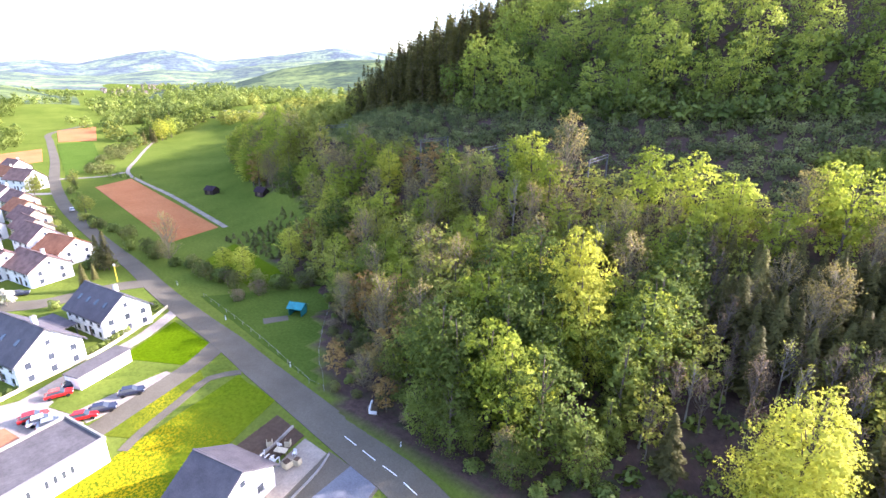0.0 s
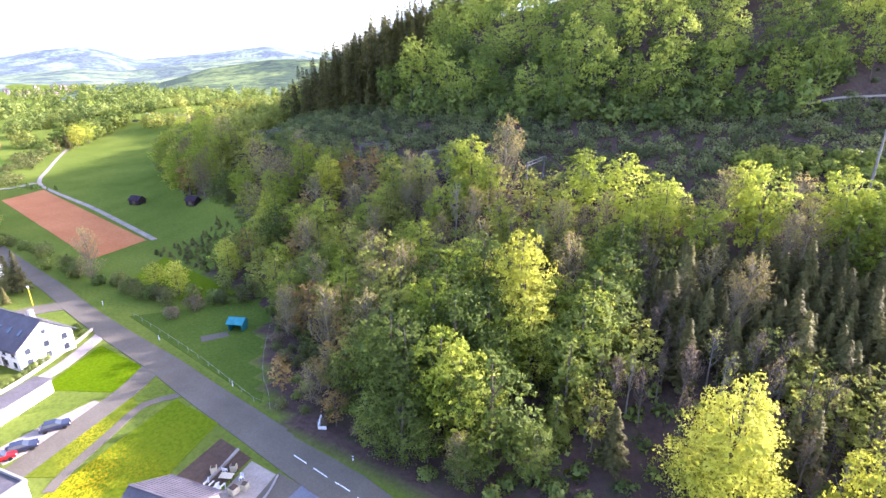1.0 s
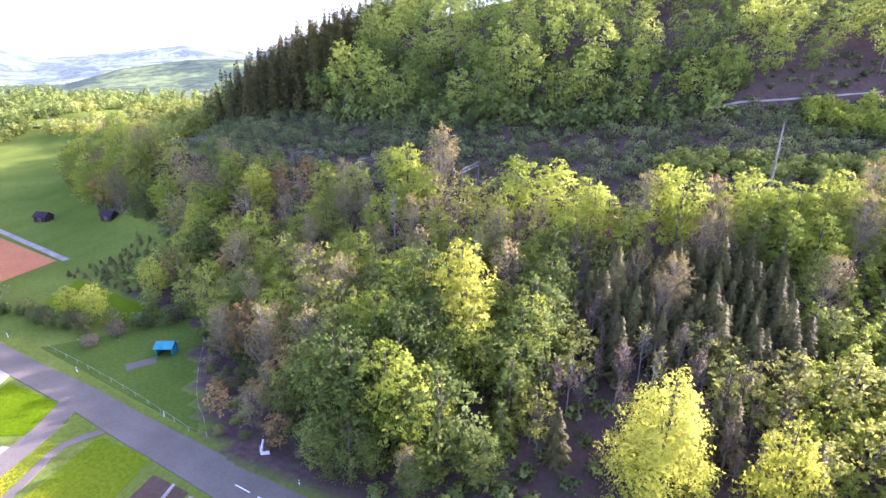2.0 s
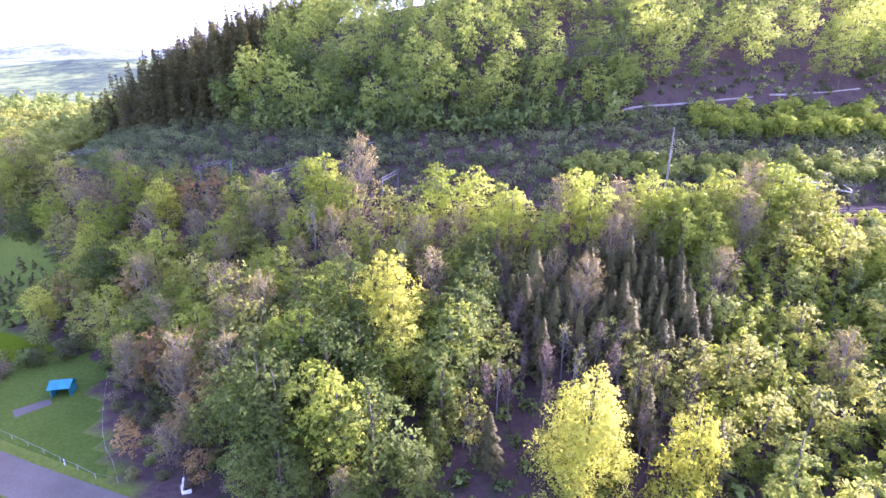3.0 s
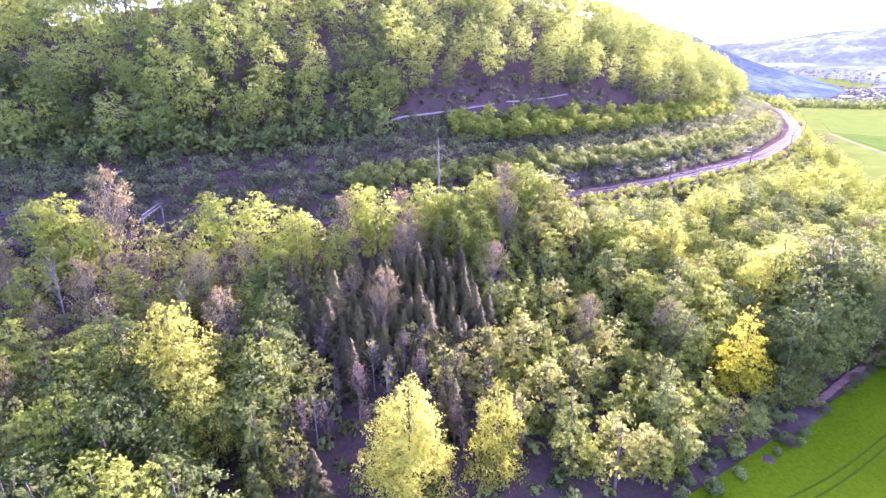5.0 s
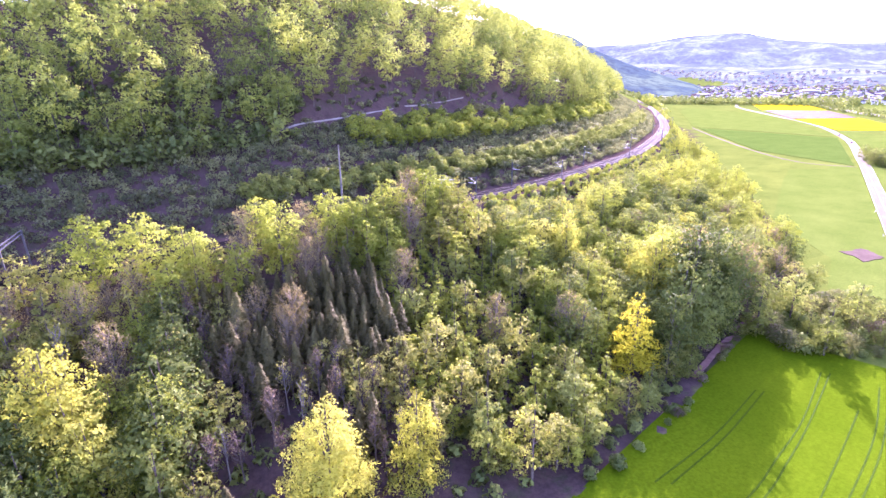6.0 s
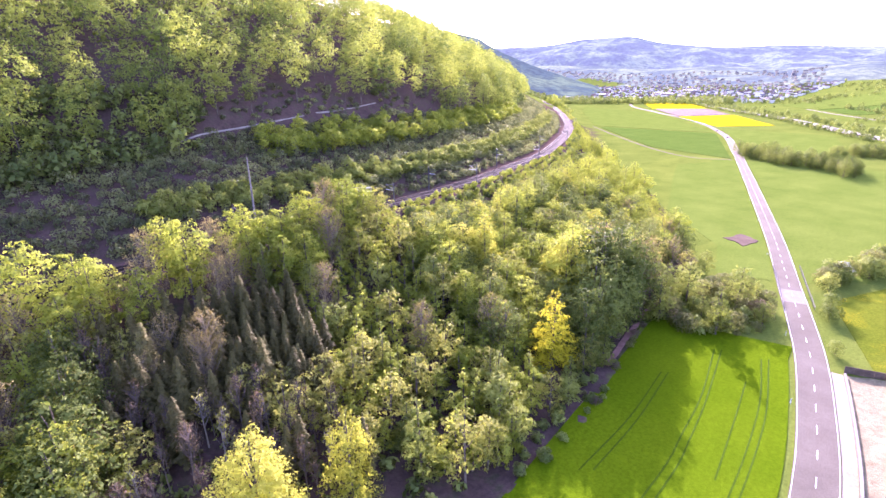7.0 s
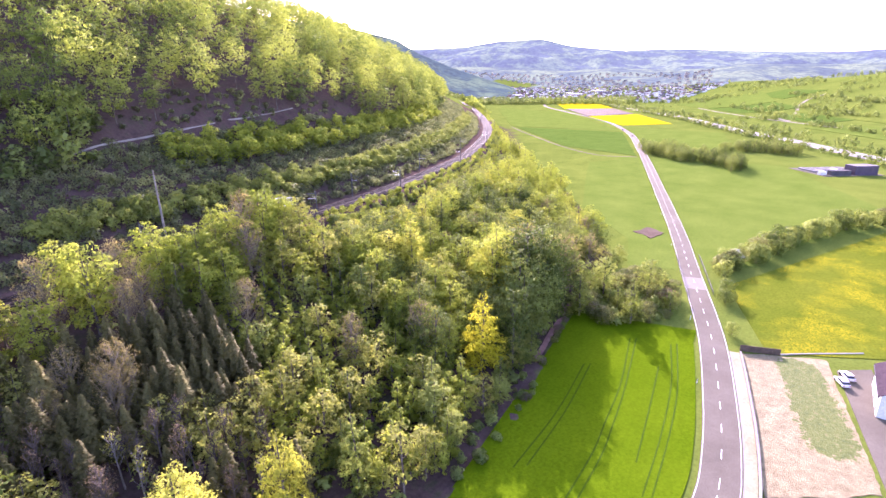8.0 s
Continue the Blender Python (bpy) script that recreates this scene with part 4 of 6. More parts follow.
scrub = [shrub(301, 2.6, 3.8, 190, 0.46), shrub(302, 2.0, 3.4, 170, 0.46), shrub(303, 3.4, 3.4, 190, 0.46)]
rs = np.random.default_rng(8)
mass("scrub", scrub, band(rs, -180, 420, 7.5, 47, 2.35, 22000, lambda x, d: not (14.5 < d < 21.5 and x > 0)), None, LEAF_SCRUB, "low dark green scrub on the slope above the railway", "scrub", rs, 0.75, 1.25)
edge_bush = [shrub(331, 6.5, 5.5, 150, 1.0), shrub(332, 5, 5, 140, 1.0), shrub(333, 8, 5, 150, 1.0)]
mass("forest_edge", edge_bush, band(rs, -110, 20, 30, 60, 3.6, 3500, lambda x, d: d > edge_gap(x) - 5) + band(rs, 230, 330, 40, 62, 3.8, 1500, lambda x, d: d > edge_gap(x) - 2), BARK, LEAF_SHRUB, "leafy saplings along the lower edge of the hill forest", "forest edge", rs, 0.7, 1.2)
hedge_bush = [shrub(311, 4.2, 4.0, 420, 0.48), shrub(312, 5.4, 3.4, 420, 0.48), shrub(313, 3.6, 4.2, 400, 0.48)]
mass("hedge", hedge_bush, band(rs, 0, 330, 15, 21, 2.2, 5000), BARK, LEAF_PALE, "sunlit hedge row along the railway terrace", "hedge", rs, 0.8, 1.15)
mass("upper_hedge", hedge_bush, band(rs, 36, 240, 33, 44, 3.0, 4000), BARK, LEAF_BRIGHT, "tall sunlit hedge of young trees on the upper terrace", "hedge", rs, 0.7, 1.7)

under_ok = lambda x, y: in_bank(x, y) and x < 180
under = [shrub(321, 2.2, 3.4, 60, 0.8), shrub(322, 1.6, 3.0, 55, 0.8), shrub(323, 2.8, 2.6, 60, 0.8)]
mass("undergrowth", under, scatter(rs, -200, 180, 42, 180, 3.2, under_ok, 12000), None, LEAF_SHRUB, "green undergrowth between the trees of the bank", "undergrowth", rs, 0.6, 1.1)
mass("slope_brambles", under, band(rs, 10, 150, 43, 62, 3.0, 2500, lambda x, d: abs(d - 47) > 2 and noise.noise((x * 0.06, d * 0.1, 4.4)) > -0.1), None, LEAF_SCRUB, "sparse dull brambles on the bare hill slope", "undergrowth", rs, 0.5, 1.0)


# ---- railway ----
RL = line_through([(x, y) for x, y in zip(RAIL_X[1:-1], RAIL_Y[1:-1])], 5.0)
RL = RL[(RL[:, 0] > -520) & (RL[:, 0] < 900)]
bed_z = lambda p, i: float(terrain(RL[i, 0], RL[i, 1]))
railway = tagged(piece("railway", mesh_from("railway", *ribbon(RL, -3.7, 3.7, 0.45, 0.5, bed_z, 2), BALLAST)), "double-track railway on brown ballast", "railway", kind="structure")
for off in (-2.72, -1.28, 1.28, 2.72):
    piece("rail", mesh_from("rail", *ribbon(RL, off - 0.07, off + 0.07, 0.72, 0.0, bed_z), RUST_RAIL), railway, "polished steel rail")
for off in (-2.0, 2.0):
    V, F, arc_r = [], [], np.concatenate([[0], np.cumsum(np.linalg.norm(np.diff(RL, axis=0), axis=1))])
    C = offset_line(RL, off)
    for s in np.arange(0, arc_r[-1], 1.2):
        if np.interp(s, arc_r, RL[:, 0]) > 330:
            break
        p = np.array([np.interp(s, arc_r, C[:, 0]), np.interp(s, arc_r, C[:, 1])])
        q = np.array([np.interp(s + 0.5, arc_r, C[:, 0]), np.interp(s + 0.5, arc_r, C[:, 1])])
        d = (q - p) / (np.linalg.norm(q - p) + 1e-9)
        n_, z = np.array([-d[1], d[0]]), np.interp(s, arc_r, terrain(RL[:, 0], RL[:, 1])) + 0.56
        base = len(V)
        V += [(*(p + n_ * a * 1.25 + d * c * 0.14), z) for a, c in ((-1, -1), (1, -1), (1, 1), (-1, 1))]
        F.append((base, base + 1, base + 2, base + 3))
    tagged(piece("sleepers", mesh_from("sleepers", V, np.array(F)[:, ::-1], SLEEPER), railway), kind="stuff")
piece("service_path", mesh_from("service_path", *ribbon(RL[(RL[:, 0] < 150) & (RL[:, 0] > -150)], -5.5, -5.0, 0.22, 0.1, bed_z), GRAVEL), railway, "pale gravel service path")


def rail_at(x, off=0.0):
    i = int(np.argmin(np.abs(RL[:, 0] - x)))
    d = RL[min(i + 1, len(RL) - 1)] - RL[i - 1]
    d = d / np.linalg.norm(d)
    p = RL[i] + np.array([-d[1], d[0]]) * off
    return p[0], p[1], float(terrain(RL[i, 0], RL[i, 1])) + 0.1, math.degrees(math.atan2(d[1], d[0]))


def catenary_mast(x, side):
    px, py, pz, ang = rail_at(x, side * 5.3)
    root = tagged(new("catenary_mast"), "grey steel catenary mast with bracket beside the track", "mast", "catenary masts")
    root.matrix_basis = pose(px, py, pz, 0, 0, ang)
    part("pole", boxed(-0.13, -0.13, 0, 0.13, 0.13, 8.2, 0.02), STEEL, root)
    s_ = -side
    piece("bracket", mesh_from("bracket", *tube([(0, 0, 7.6), (0, s_ * 1.6, 7.4), (0, s_ * 3.3, 7.2)], [0.09, 0.08, 0.07], 6), STEEL), root)
    piece("stay", mesh_from("stay", *tube([(0, 0, 6.1), (0, s_ * 1.5, 6.7), (0, s_ * 3.0, 7.15)], [0.07, 0.07, 0.06], 6), STEEL), root)
    piece("registration_arm", mesh_from("registration_arm", *tube([(0, 0, 6.0), (0, s_ * 3.2, 5.8)], [0.06, 0.05], 6), PLASTIC_WHITE), root)
    return root


for k, x in enumerate((23, 62, 88, 104, 138, 160, 196, 224, 262, 300, 345, 400)):
    catenary_mast(x, -1 if k % 2 else 1)


def signal_bracket(x, side, label, paint):
    """Three pale cross arms on a short mast."""
    px, py, pz, ang = rail_at(x, side * 5.5)
    root = tagged(new("catenary_crossarm"), label, "mast", "catenary masts")
    root.matrix_basis = pose(px, py, pz, 0, 0, ang - 14)
    part("pole", boxed(-0.14, -0.14, 0, 0.14, 0.14, 8.6, 0.02), STEEL, root)
    for z in (8.3, 7.2, 6.2):
        piece("arm", mesh_from("arm", *tube([(-4.6, 0, z + 0.5), (0, 0, z), (0.4, 0, z)], [0.14, 0.15, 0.14], 6), paint), root, "steel cross arm")
    piece("brace", mesh_from("brace", *tube([(-4.4, 0, 8.7), (0, 0, 6.3)], [0.08, 0.08], 6), STEEL), root)


signal_bracket(54, -1, "steel mast with three pale cross arms", PLASTIC_WHITE)
signal_bracket(35, -1, "steel mast with three grey cross arms", STEEL)


def portal(x):
    px, py, pz, ang = rail_at(x)
    root = tagged(new("catenary_portal"), "grey steel lattice portal spanning both tracks", "portal", "catenary portals")
    root.matrix_basis = pose(px, py, pz, 0, 0, ang)
    for s_ in (-1, 1):
        part("post", boxed(-0.15, s_ * 5.6 - 0.15, 0, 0.15, s_ * 5.6 + 0.15, 7.8, 0.02), STEEL, root)
    for z in (7.1, 7.8):
        part("beam", boxed(-0.1, -5.6, z - 0.06, 0.1, 5.6, z + 0.06), STEEL, root)
    pts = [(0, -5.6 + 11.2 * k / 12, 7.1 if k % 2 else 7.8) for k in range(13)]
    piece("lattice", mesh_from("lattice", *tube(pts, [0.05] * 13, 4), STEEL), root)


for x in (-40, -66, -92, -140, -392, -408, -424, -450):
    portal(x)

pole = tagged(new("line_pole"), "tall weathered wooden pole above the railway bank", "pole")
pole.matrix_basis = pose(24, 128, 24.5)
piece("shaft", mesh_from("shaft", *tube([(0, 0, 0), (0, 0, 10), (0, 0, 19.5)], [0.3, 0.24, 0.15], 8), BARK_PALE, True), pole)
part("crossarm", boxed(-0.9, -0.08, 18.4, 0.9, 0.08, 18.6), WOOD, pole)


# ---- paths ----
def track(name, pts, half, material, label, category, lift=0.12, step=4.0):
    return tagged(piece(name, mesh_from(name, *ribbon(line_through(pts, step), -half, half, lift, 0.05, across=2), material)), label, category, kind="structure")


HILL_DIRT = surface("trodden_dirt", (0.12, 0.085, 0.07), (0.2, 0.145, 0.12), 0.3, 3, 0.95)
track("hill_path", [(-60, 139), (-46, 143), (-30, 149), (-10, 156), (10, 163), (29.8, 170.4), (43.6, 176), (56.5, 181.2), (74.5, 189.7), (93.6, 200.9)], 0.13, GRAVEL, "pale gravel forest path along the hillside", "path", 0.16, 3)
track("field_track", [(-430, 180), (-376, 149), (-330, 124), (-300, 108), (-275, 101), (-223, 94.5), (-190, 89), (-158, 83.5)], 0.9, GRAVEL, "pale concrete farm track with two wheel lanes", "path")
track("field_lane", [(-298, 76), (-290, 92), (-294, 104)], 1.5, GRAVEL, "pale gravel lane crossing the fields", "path")
track("field_edge_path", [(396, 203), (384, 232), (411, 288), (482, 388), (545, 470)], 0.7, HILL_DIRT, "narrow dirt path between fields", "path")
track("motorway", [(1560, 1010), (1316, 805), (1060, 577), (869, 379), (690, 229.5), (601, 146), (533, 87), (504, 58.6), (440, 0), (370, -70)], 9, CONCRETE, "pale grey motorway with traffic lanes", "road", 0.3, 12)
track("slope_path", [(860, 215), (905, 240), (945, 235), (1010, 245), (1090, 262), (1180, 270), (1240, 255)], 2.2, GRAVEL, "pale winding path up the green slope", "path", 0.5, 8)
track("slope_lane", [(700, 40), (790, 150), (900, 262), (1010, 360), (1130, 452)], 2.0, GRAVEL, "pale farm lane along the foot of the slope", "path", 0.5, 8)
track("side_road", [(-86, 41), (-82.5, 35), (-80, 28), (-77.5, 20), (-75.8, 14.5), (-75.6, 9.5)], 2.0, ASPHALT, "grey asphalt access road to the car park", "road", 0.08, 2)
track("foot_path", [(-73.5, 38), (-76, 33.5), (-73.5, 27), (-70.5, 20), (-68.6, 17)], 0.75, ASPHALT, "narrow asphalt footpath", "path", 0.09, 2)
track("garden_lane", [(-108, 44), (-105, 40), (-100, 32), (-97.5, 25), (-94.5, 17), (-92, 11), (-90, 0)], 1.3, GRAVEL_YARD, "pale paved lane along a low garden wall", "path", 0.09, 2)
track("village_street", [(-128, 45), (-131, 40), (-132.5, 33), (-134, 25), (-140, 18), (-150, 11)], 2.7, ASPHALT, "grey asphalt village street", "road", 0.08, 2)
track("village_lane", [(-262, 66), (-268, 58), (-282, 50), (-300, 44)], 2, CONCRETE, "pale lane between village houses", "road", 0.08, 2)
walkway = ROAD[(arc > S1 - 25) & (arc < near_s((121, 38)))]
pavement = tagged(piece("pavement", mesh_from("pavement", *ribbon(walkway, -5.3, -3.5, 0.2, 0.1, lambda p, i: 0.0), VERGE)), "pale gravel pavement beside the road", "pavement", kind="structure")
piece("kerb", mesh_from("kerb", *ribbon(walkway, -3.5, -3.3, 0.24, 0.1, lambda p, i: 0.0), CONCRETE), pavement, "pale concrete kerb")
wall_l = tagged(piece("retaining_wall", mesh_from("retaining_wall", *ribbon(walkway, -5.75, -5.4, 0.75, 0.9, lambda p, i: 0.0), CONCRETE)), "low concrete retaining wall beside the pavement", "wall", kind="structure")

# ---- fields ----
patch("ploughed_field", [(-264, 80), (-156, 63.7), (-160, 82), (-273, 99)], SOIL, 0.12, "reddish-brown ploughed field", "field", 4)
patch("ploughed_field_far", [(-560, 150), (-466, 124), (-455, 146), (-580, 188)], SOIL, 0.2, "distant reddish-brown ploughed field", "field", 8)
patch("green_field_far", [(-452, 119), (-302, 80), (-322, 104), (-450, 142)], GREEN_FIELD, 0.15, "even green field beside the road", "field", 8)
patch("ploughed_strip", [(-420, 78), (-361, 66), (-368, 88), (-430, 104)], SOIL, 0.15, "brown ploughed strip across the road", "field", 8)
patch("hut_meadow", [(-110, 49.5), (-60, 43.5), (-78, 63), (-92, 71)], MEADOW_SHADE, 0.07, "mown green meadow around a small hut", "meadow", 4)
patch("dandelion_strip", [(-132, 62), (-104, 60), (-100, 70), (-140, 76)], FLOWER, 0.07, "yellow-green flowering meadow strip", "meadow", 4)
patch("lawn", [(-102, 39.8), (-85.5, 39.6), (-83.6, 32.8), (-95, 26.5)], WHEAT, 0.06, "bright green lawn beside the junction", "lawn", 3)
patch("flower_meadow", [(-73.2, 37.3), (-62, 37), (-53, 12), (-66, 5)], FLOWER, 0.06, "green meadow thick with yellow dandelions", "meadow", 2, 0.03)
patch("rough_verge", [(-80, 34), (-77, 33), (-70, 19), (-75, 16)], DANDELION, 0.05, "rough grass strip beside the access road", "verge", 3)
patch("car_park", [(-95, 8), (-92.5, 14.5), (-79.6, 16), (-79, 7)], GRAVEL_YARD, 0.06, "pale gravel car park", "car park", 3)
patch("parking_strip", [(-84.6, 16), (-79.2, 16), (-79.5, 31), (-84.2, 30)], GRAVEL_YARD, 0.063, "pale gravel parking strip beside the access road", "car park", 2)
patch("rough_lawn", [(-92, 18.5), (-88.2, 13.8), (-83.6, 15.2), (-84.4, 29.5)], MEADOW, 0.1, "rough grass between the car parks", "verge", 3)
patch("garden_bed", [(-58.6, 35), (-51.4, 34.6), (-50.4, 29), (-57.2, 26.4)], SOIL_BROWN, 0.1, "brown dug garden bed", "garden", 2)
patch("courtyard", [(-51, 34.3), (-46, 34.3), (-43.8, 24), (-49, 25)], GRAVEL, 0.07, "pale paved courtyard", "courtyard", 2)
patch("yard_apron", [(-46.2, 34.8), (-36, 34.6), (-33, 19), (-43.5, 21)], ASPHALT, 0.05, "grey asphalt apron before the driveway", "driveway", 2)
patch("driveway", [(-41.8, 35.2), (-36.4, 34.2), (-33, 20), (-41.5, 23)], PAVING_BLUE, 0.065, "smooth blue-grey paved driveway", "driveway", 2)
wheat = patch("wheat_field", [(50, 21.2), (123.5, 43.2), (110, 71), (36, 46)], WHEAT, 0.16, "lush green young wheat field with tramlines", "field", 2.5)
west_row = ROAD[(ROAD[:, 0] > 50) & (ROAD[:, 0] < 122)]
piece("wheat_margin", mesh_from("wheat_margin", *ribbon(west_row, 4.4, 11.5, 0.182, 0.0, lambda p, i: 0.0), WHEAT), wheat)
TRAM = surface("tramline_soil", (0.03, 0.065, 0.002), (0.045, 0.09, 0.004), 0.5, 3, 0.95, 0, 0.3)
for pts in ([(107.1, 52.8), (87.5, 44.3), (73.5, 39.7), (65.3, 37), (52, 34)], [(108.2, 51.7), (86.2, 42.7), (73, 38), (65.8, 35.6), (53, 32.6)], [(111.7, 44.6), (95.4, 37), (78.2, 31), (62, 26.3)],
            [(112.9, 43.6), (94.3, 35.2), (79.4, 30), (63, 25.2)], [(89.6, 53), (70.8, 46.8), (54, 42.7)], [(88.6, 54), (70, 48), (52, 44)], [(99.8, 41.9), (84.7, 36.4), (68.2, 30.6)]):
    L = line_through(pts, 2.5)
    piece("tramline", mesh_from("tramline", *ribbon(L, -0.13, 0.13, 0.2, 0.0, lambda p, i: 0.0), TRAM), wheat, "dark wheel track")
patch("pale_field", [(160.5, 65), (393, 200), (300, 232), (214, 136)], PALE_FIELD, 0.08, "pale green hay field", "field", 8)
for name, o0, o1, x0 in (("field_margin", 3.8, 20.0, 163), ("field_margin", -22.0, -3.8, 172)):
    row = ROAD[(ROAD[:, 0] > x0) & (ROAD[:, 0] < 396)]
    tagged(piece(name, mesh_from(name, *ribbon(row, o0, o1, 0.12, 0.0, lambda p, i: 0.0, 3), PALE_FIELD)), "pale green field margin along the road", "field", kind="structure")
patch("brook_meadow", [(140, 70), (168, 71), (214, 100), (172, 98)], MEADOW, 0.06, "yellow-green meadow beside the brook", "meadow", 5)
patch("strip_meadow", [(216, 138), (302, 233), (380, 236), (300, 190)], MEADOW, 0.1, "yellow-green meadow along the wood's edge", "meadow", 8)
patch("green_field", [(400, 206), (572, 315), (546, 462), (415, 288)], GREEN_FIELD, 0.25, "even green cereal field", "field", 12)
patch("green_field_beyond", [(580, 322), (850, 588), (930, 850), (552, 474)], PALE_FIELD, 0.3, "distant green field", "field", 16)
patch("rape_field", [(1270, 932), (1337, 822), (1041, 601), (963, 673)], RAPE, 0.5, "bright yellow rapeseed field", "field", 16)
patch("brown_field", [(958, 666), (1034, 595), (890, 470), (790, 505)], SOIL_BROWN, 0.5, "bare brown field", "field", 16)
patch("rape_field_near", [(784, 499), (883, 460), (723, 323), (660, 364)], RAPE, 0.5, "bright yellow rapeseed field", "field", 12)
for k, (cs, mt) in enumerate((([(640, 60), (760, 170), (800, 120), (690, 10)], "p"), ([(830, 170), (930, 262), (985, 215), (890, 120)], "g"), ([(1150, 470), (1290, 580), (1350, 520), (1220, 420)], "p"), ([(900, 60), (1010, 150), (1070, 90), (960, 10)], "p"), ([(1240, 330), (1400, 440), (1450, 380), (1300, 270)], "g"), ([(720, -40), (800, 40), (870, -20), (790, -90)], "g"))):
    patch("slope_pasture", cs, PALE_FIELD if mt == "p" else GREEN_FIELD, 0.7, "pale green pasture on the far slope", "meadow", 14, 0.06)
patch("slope_meadow", [(760, 60), (1000, 250), (1120, 190), (860, 0)], MEADOW, 0.8, "green pasture on the far slope", "meadow", 18)
patch("slope_meadow_upper", [(1130, 430), (1400, 560), (1480, 440), (1200, 330)], PALE_FIELD, 1.0, "pale pasture on the far slope", "meadow", 18)
patch("slope_meadow_far", [(1000, 330), (1120, 430), (1190, 330), (1060, 250)], GREEN_FIELD, 0.8, "green pasture strip on the far slope", "meadow", 18)
patch("valley_field", [(167, 58.8), (397, 192), (424, 106), (300, 24)], PALE_FIELD, 0.08, "wide pale green field", "field", 9)
patch("valley_field_far", [(470, 232), (640, 350), (640, 225), (470, 150)], PALE_FIELD, 0.22, "pale green field before the motorway", "field", 12)
patch("dandelion_meadow", [(160, 49), (300, 18), (250, -120), (124, 27.2)], DANDELION, 0.14, "green meadow flecked with yellow dandelions", "meadow", 6)
plot = patch("building_plot", [(119.8, 31.7), (130.7, 17), (89.6, 1.2), (75.6, 13.4)], SOIL_PALE, 0.1, "pale bare soil of a building plot with weeds", "plot", 1.5, 0.05)
m_plot, nd, lk, b = nodes_of("bare_soil_with_weeds")
attr = nd.new("ShaderNodeAttribute")
attr.attribute_name = "weeds"
soil = ramp(nd, lk, noise_of(nd, lk, 0.5, 6, 0.75), [(0.3, (0.14, 0.11, 0.05)), (0.5, (0.23, 0.188, 0.09)), (0.7, (0.32, 0.27, 0.14))])
weed = ramp(nd, lk, noise_of(nd, lk, 0.9, 6, 0.75), [(0.3, (0.05, 0.085, 0.008)), (0.55, (0.1, 0.125, 0.015)), (0.72, (0.2, 0.16, 0.07))])
edge_n = nd.new("ShaderNodeMath")
edge_n.operation = "MULTIPLY_ADD"
lk.new(noise_of(nd, lk, 0.55, 7, 0.8), edge_n.inputs[0])
edge_n.inputs[1].default_value = 1.6
lk.new(attr.outputs["Fac"], edge_n.inputs[2])
lk.new(mixed(nd, lk, ramp(nd, lk, edge_n.outputs[0], [(0.98, (0, 0, 0)), (1.0, (1, 1, 1))]), soil, weed), b.inputs["Base Color"])
edge_n.inputs[1].default_value = 0.9
b.inputs["Roughness"].default_value = 0.95
add_bump(nd, lk, b, noise_of(nd, lk, 2.2, 6, 0.8), 0.9, 0.25)
plot.data.materials[0] = m_plot
co = np.array([v.co[:2] for v in plot.data.vertices])
p0, p1 = np.array((122.0, 20.5)), np.array((98.0, 9.5))
tt = np.clip(((co - p0) @ (p1 - p0)) / ((p1 - p0) @ (p1 - p0)), 0, 1)
dist = np.linalg.norm(co - p0 - tt[:, None] * (p1 - p0), axis=1)
plot.data.attributes.new("weeds", "FLOAT", "POINT").data.foreach_set("value", (1.0 - dist / 9.0).astype(np.float32))
patch("house_drive", [(127, 14.6), (133, 9.4), (104, -1), (91, 1)], ASPHALT, 0.12, "grey paved drive beside a house", "driveway", 2)
soil_patch = patch("soil_patch", [(190, 89), (194, 98), (204, 97), (200, 88)], SOIL_BROWN, 0.3, "bare brown soil patch in the field", "field", 0.6, 0.33)

# the brook below the wood
BROOK = line_through([(60, 53.5), (71, 56.8), (77, 60.2), (89.4, 65.6), (99, 69.5), (109, 73.5), (117.6, 75.6), (126, 77)], 2)
wander = np.array([[0.75 * noise.noise((0.21 * k, 3.3, 0.4))] for k in range(len(BROOK))])
broad = np.array([[0.55 + 0.75 * abs(noise.noise((0.3 * k, 8.1, 2.4)))] for k in range(len(BROOK))])
tagged(piece("brook", mesh_from("brook", *ribbon(BROOK, wander - broad, wander + broad, 0.14, 0.0), WATER)), "shallow reddish brook bed under trees", "water", kind="structure")

# ---- hedges, bushes and trees of the valley ----
rv = np.random.default_rng(21)


def along(pts, gap, spread, keys, lo, hi, rng=rv):
    L = line_through(pts, 1.0)
    s = np.concatenate([[0], np.cumsum(np.linalg.norm(np.diff(L, axis=0), axis=1))])
    d = 0.0
    while d < s[-1]:
        x, y = np.interp(d, s, L[:, 0]) + rng.normal(0, spread), np.interp(d, s, L[:, 1]) + rng.normal(0, spread)
        grow(keys[int(rng.integers(len(keys)))], x, y, rng.uniform(lo, hi), rng)
        d += gap * rng.uniform(0.7, 1.3)


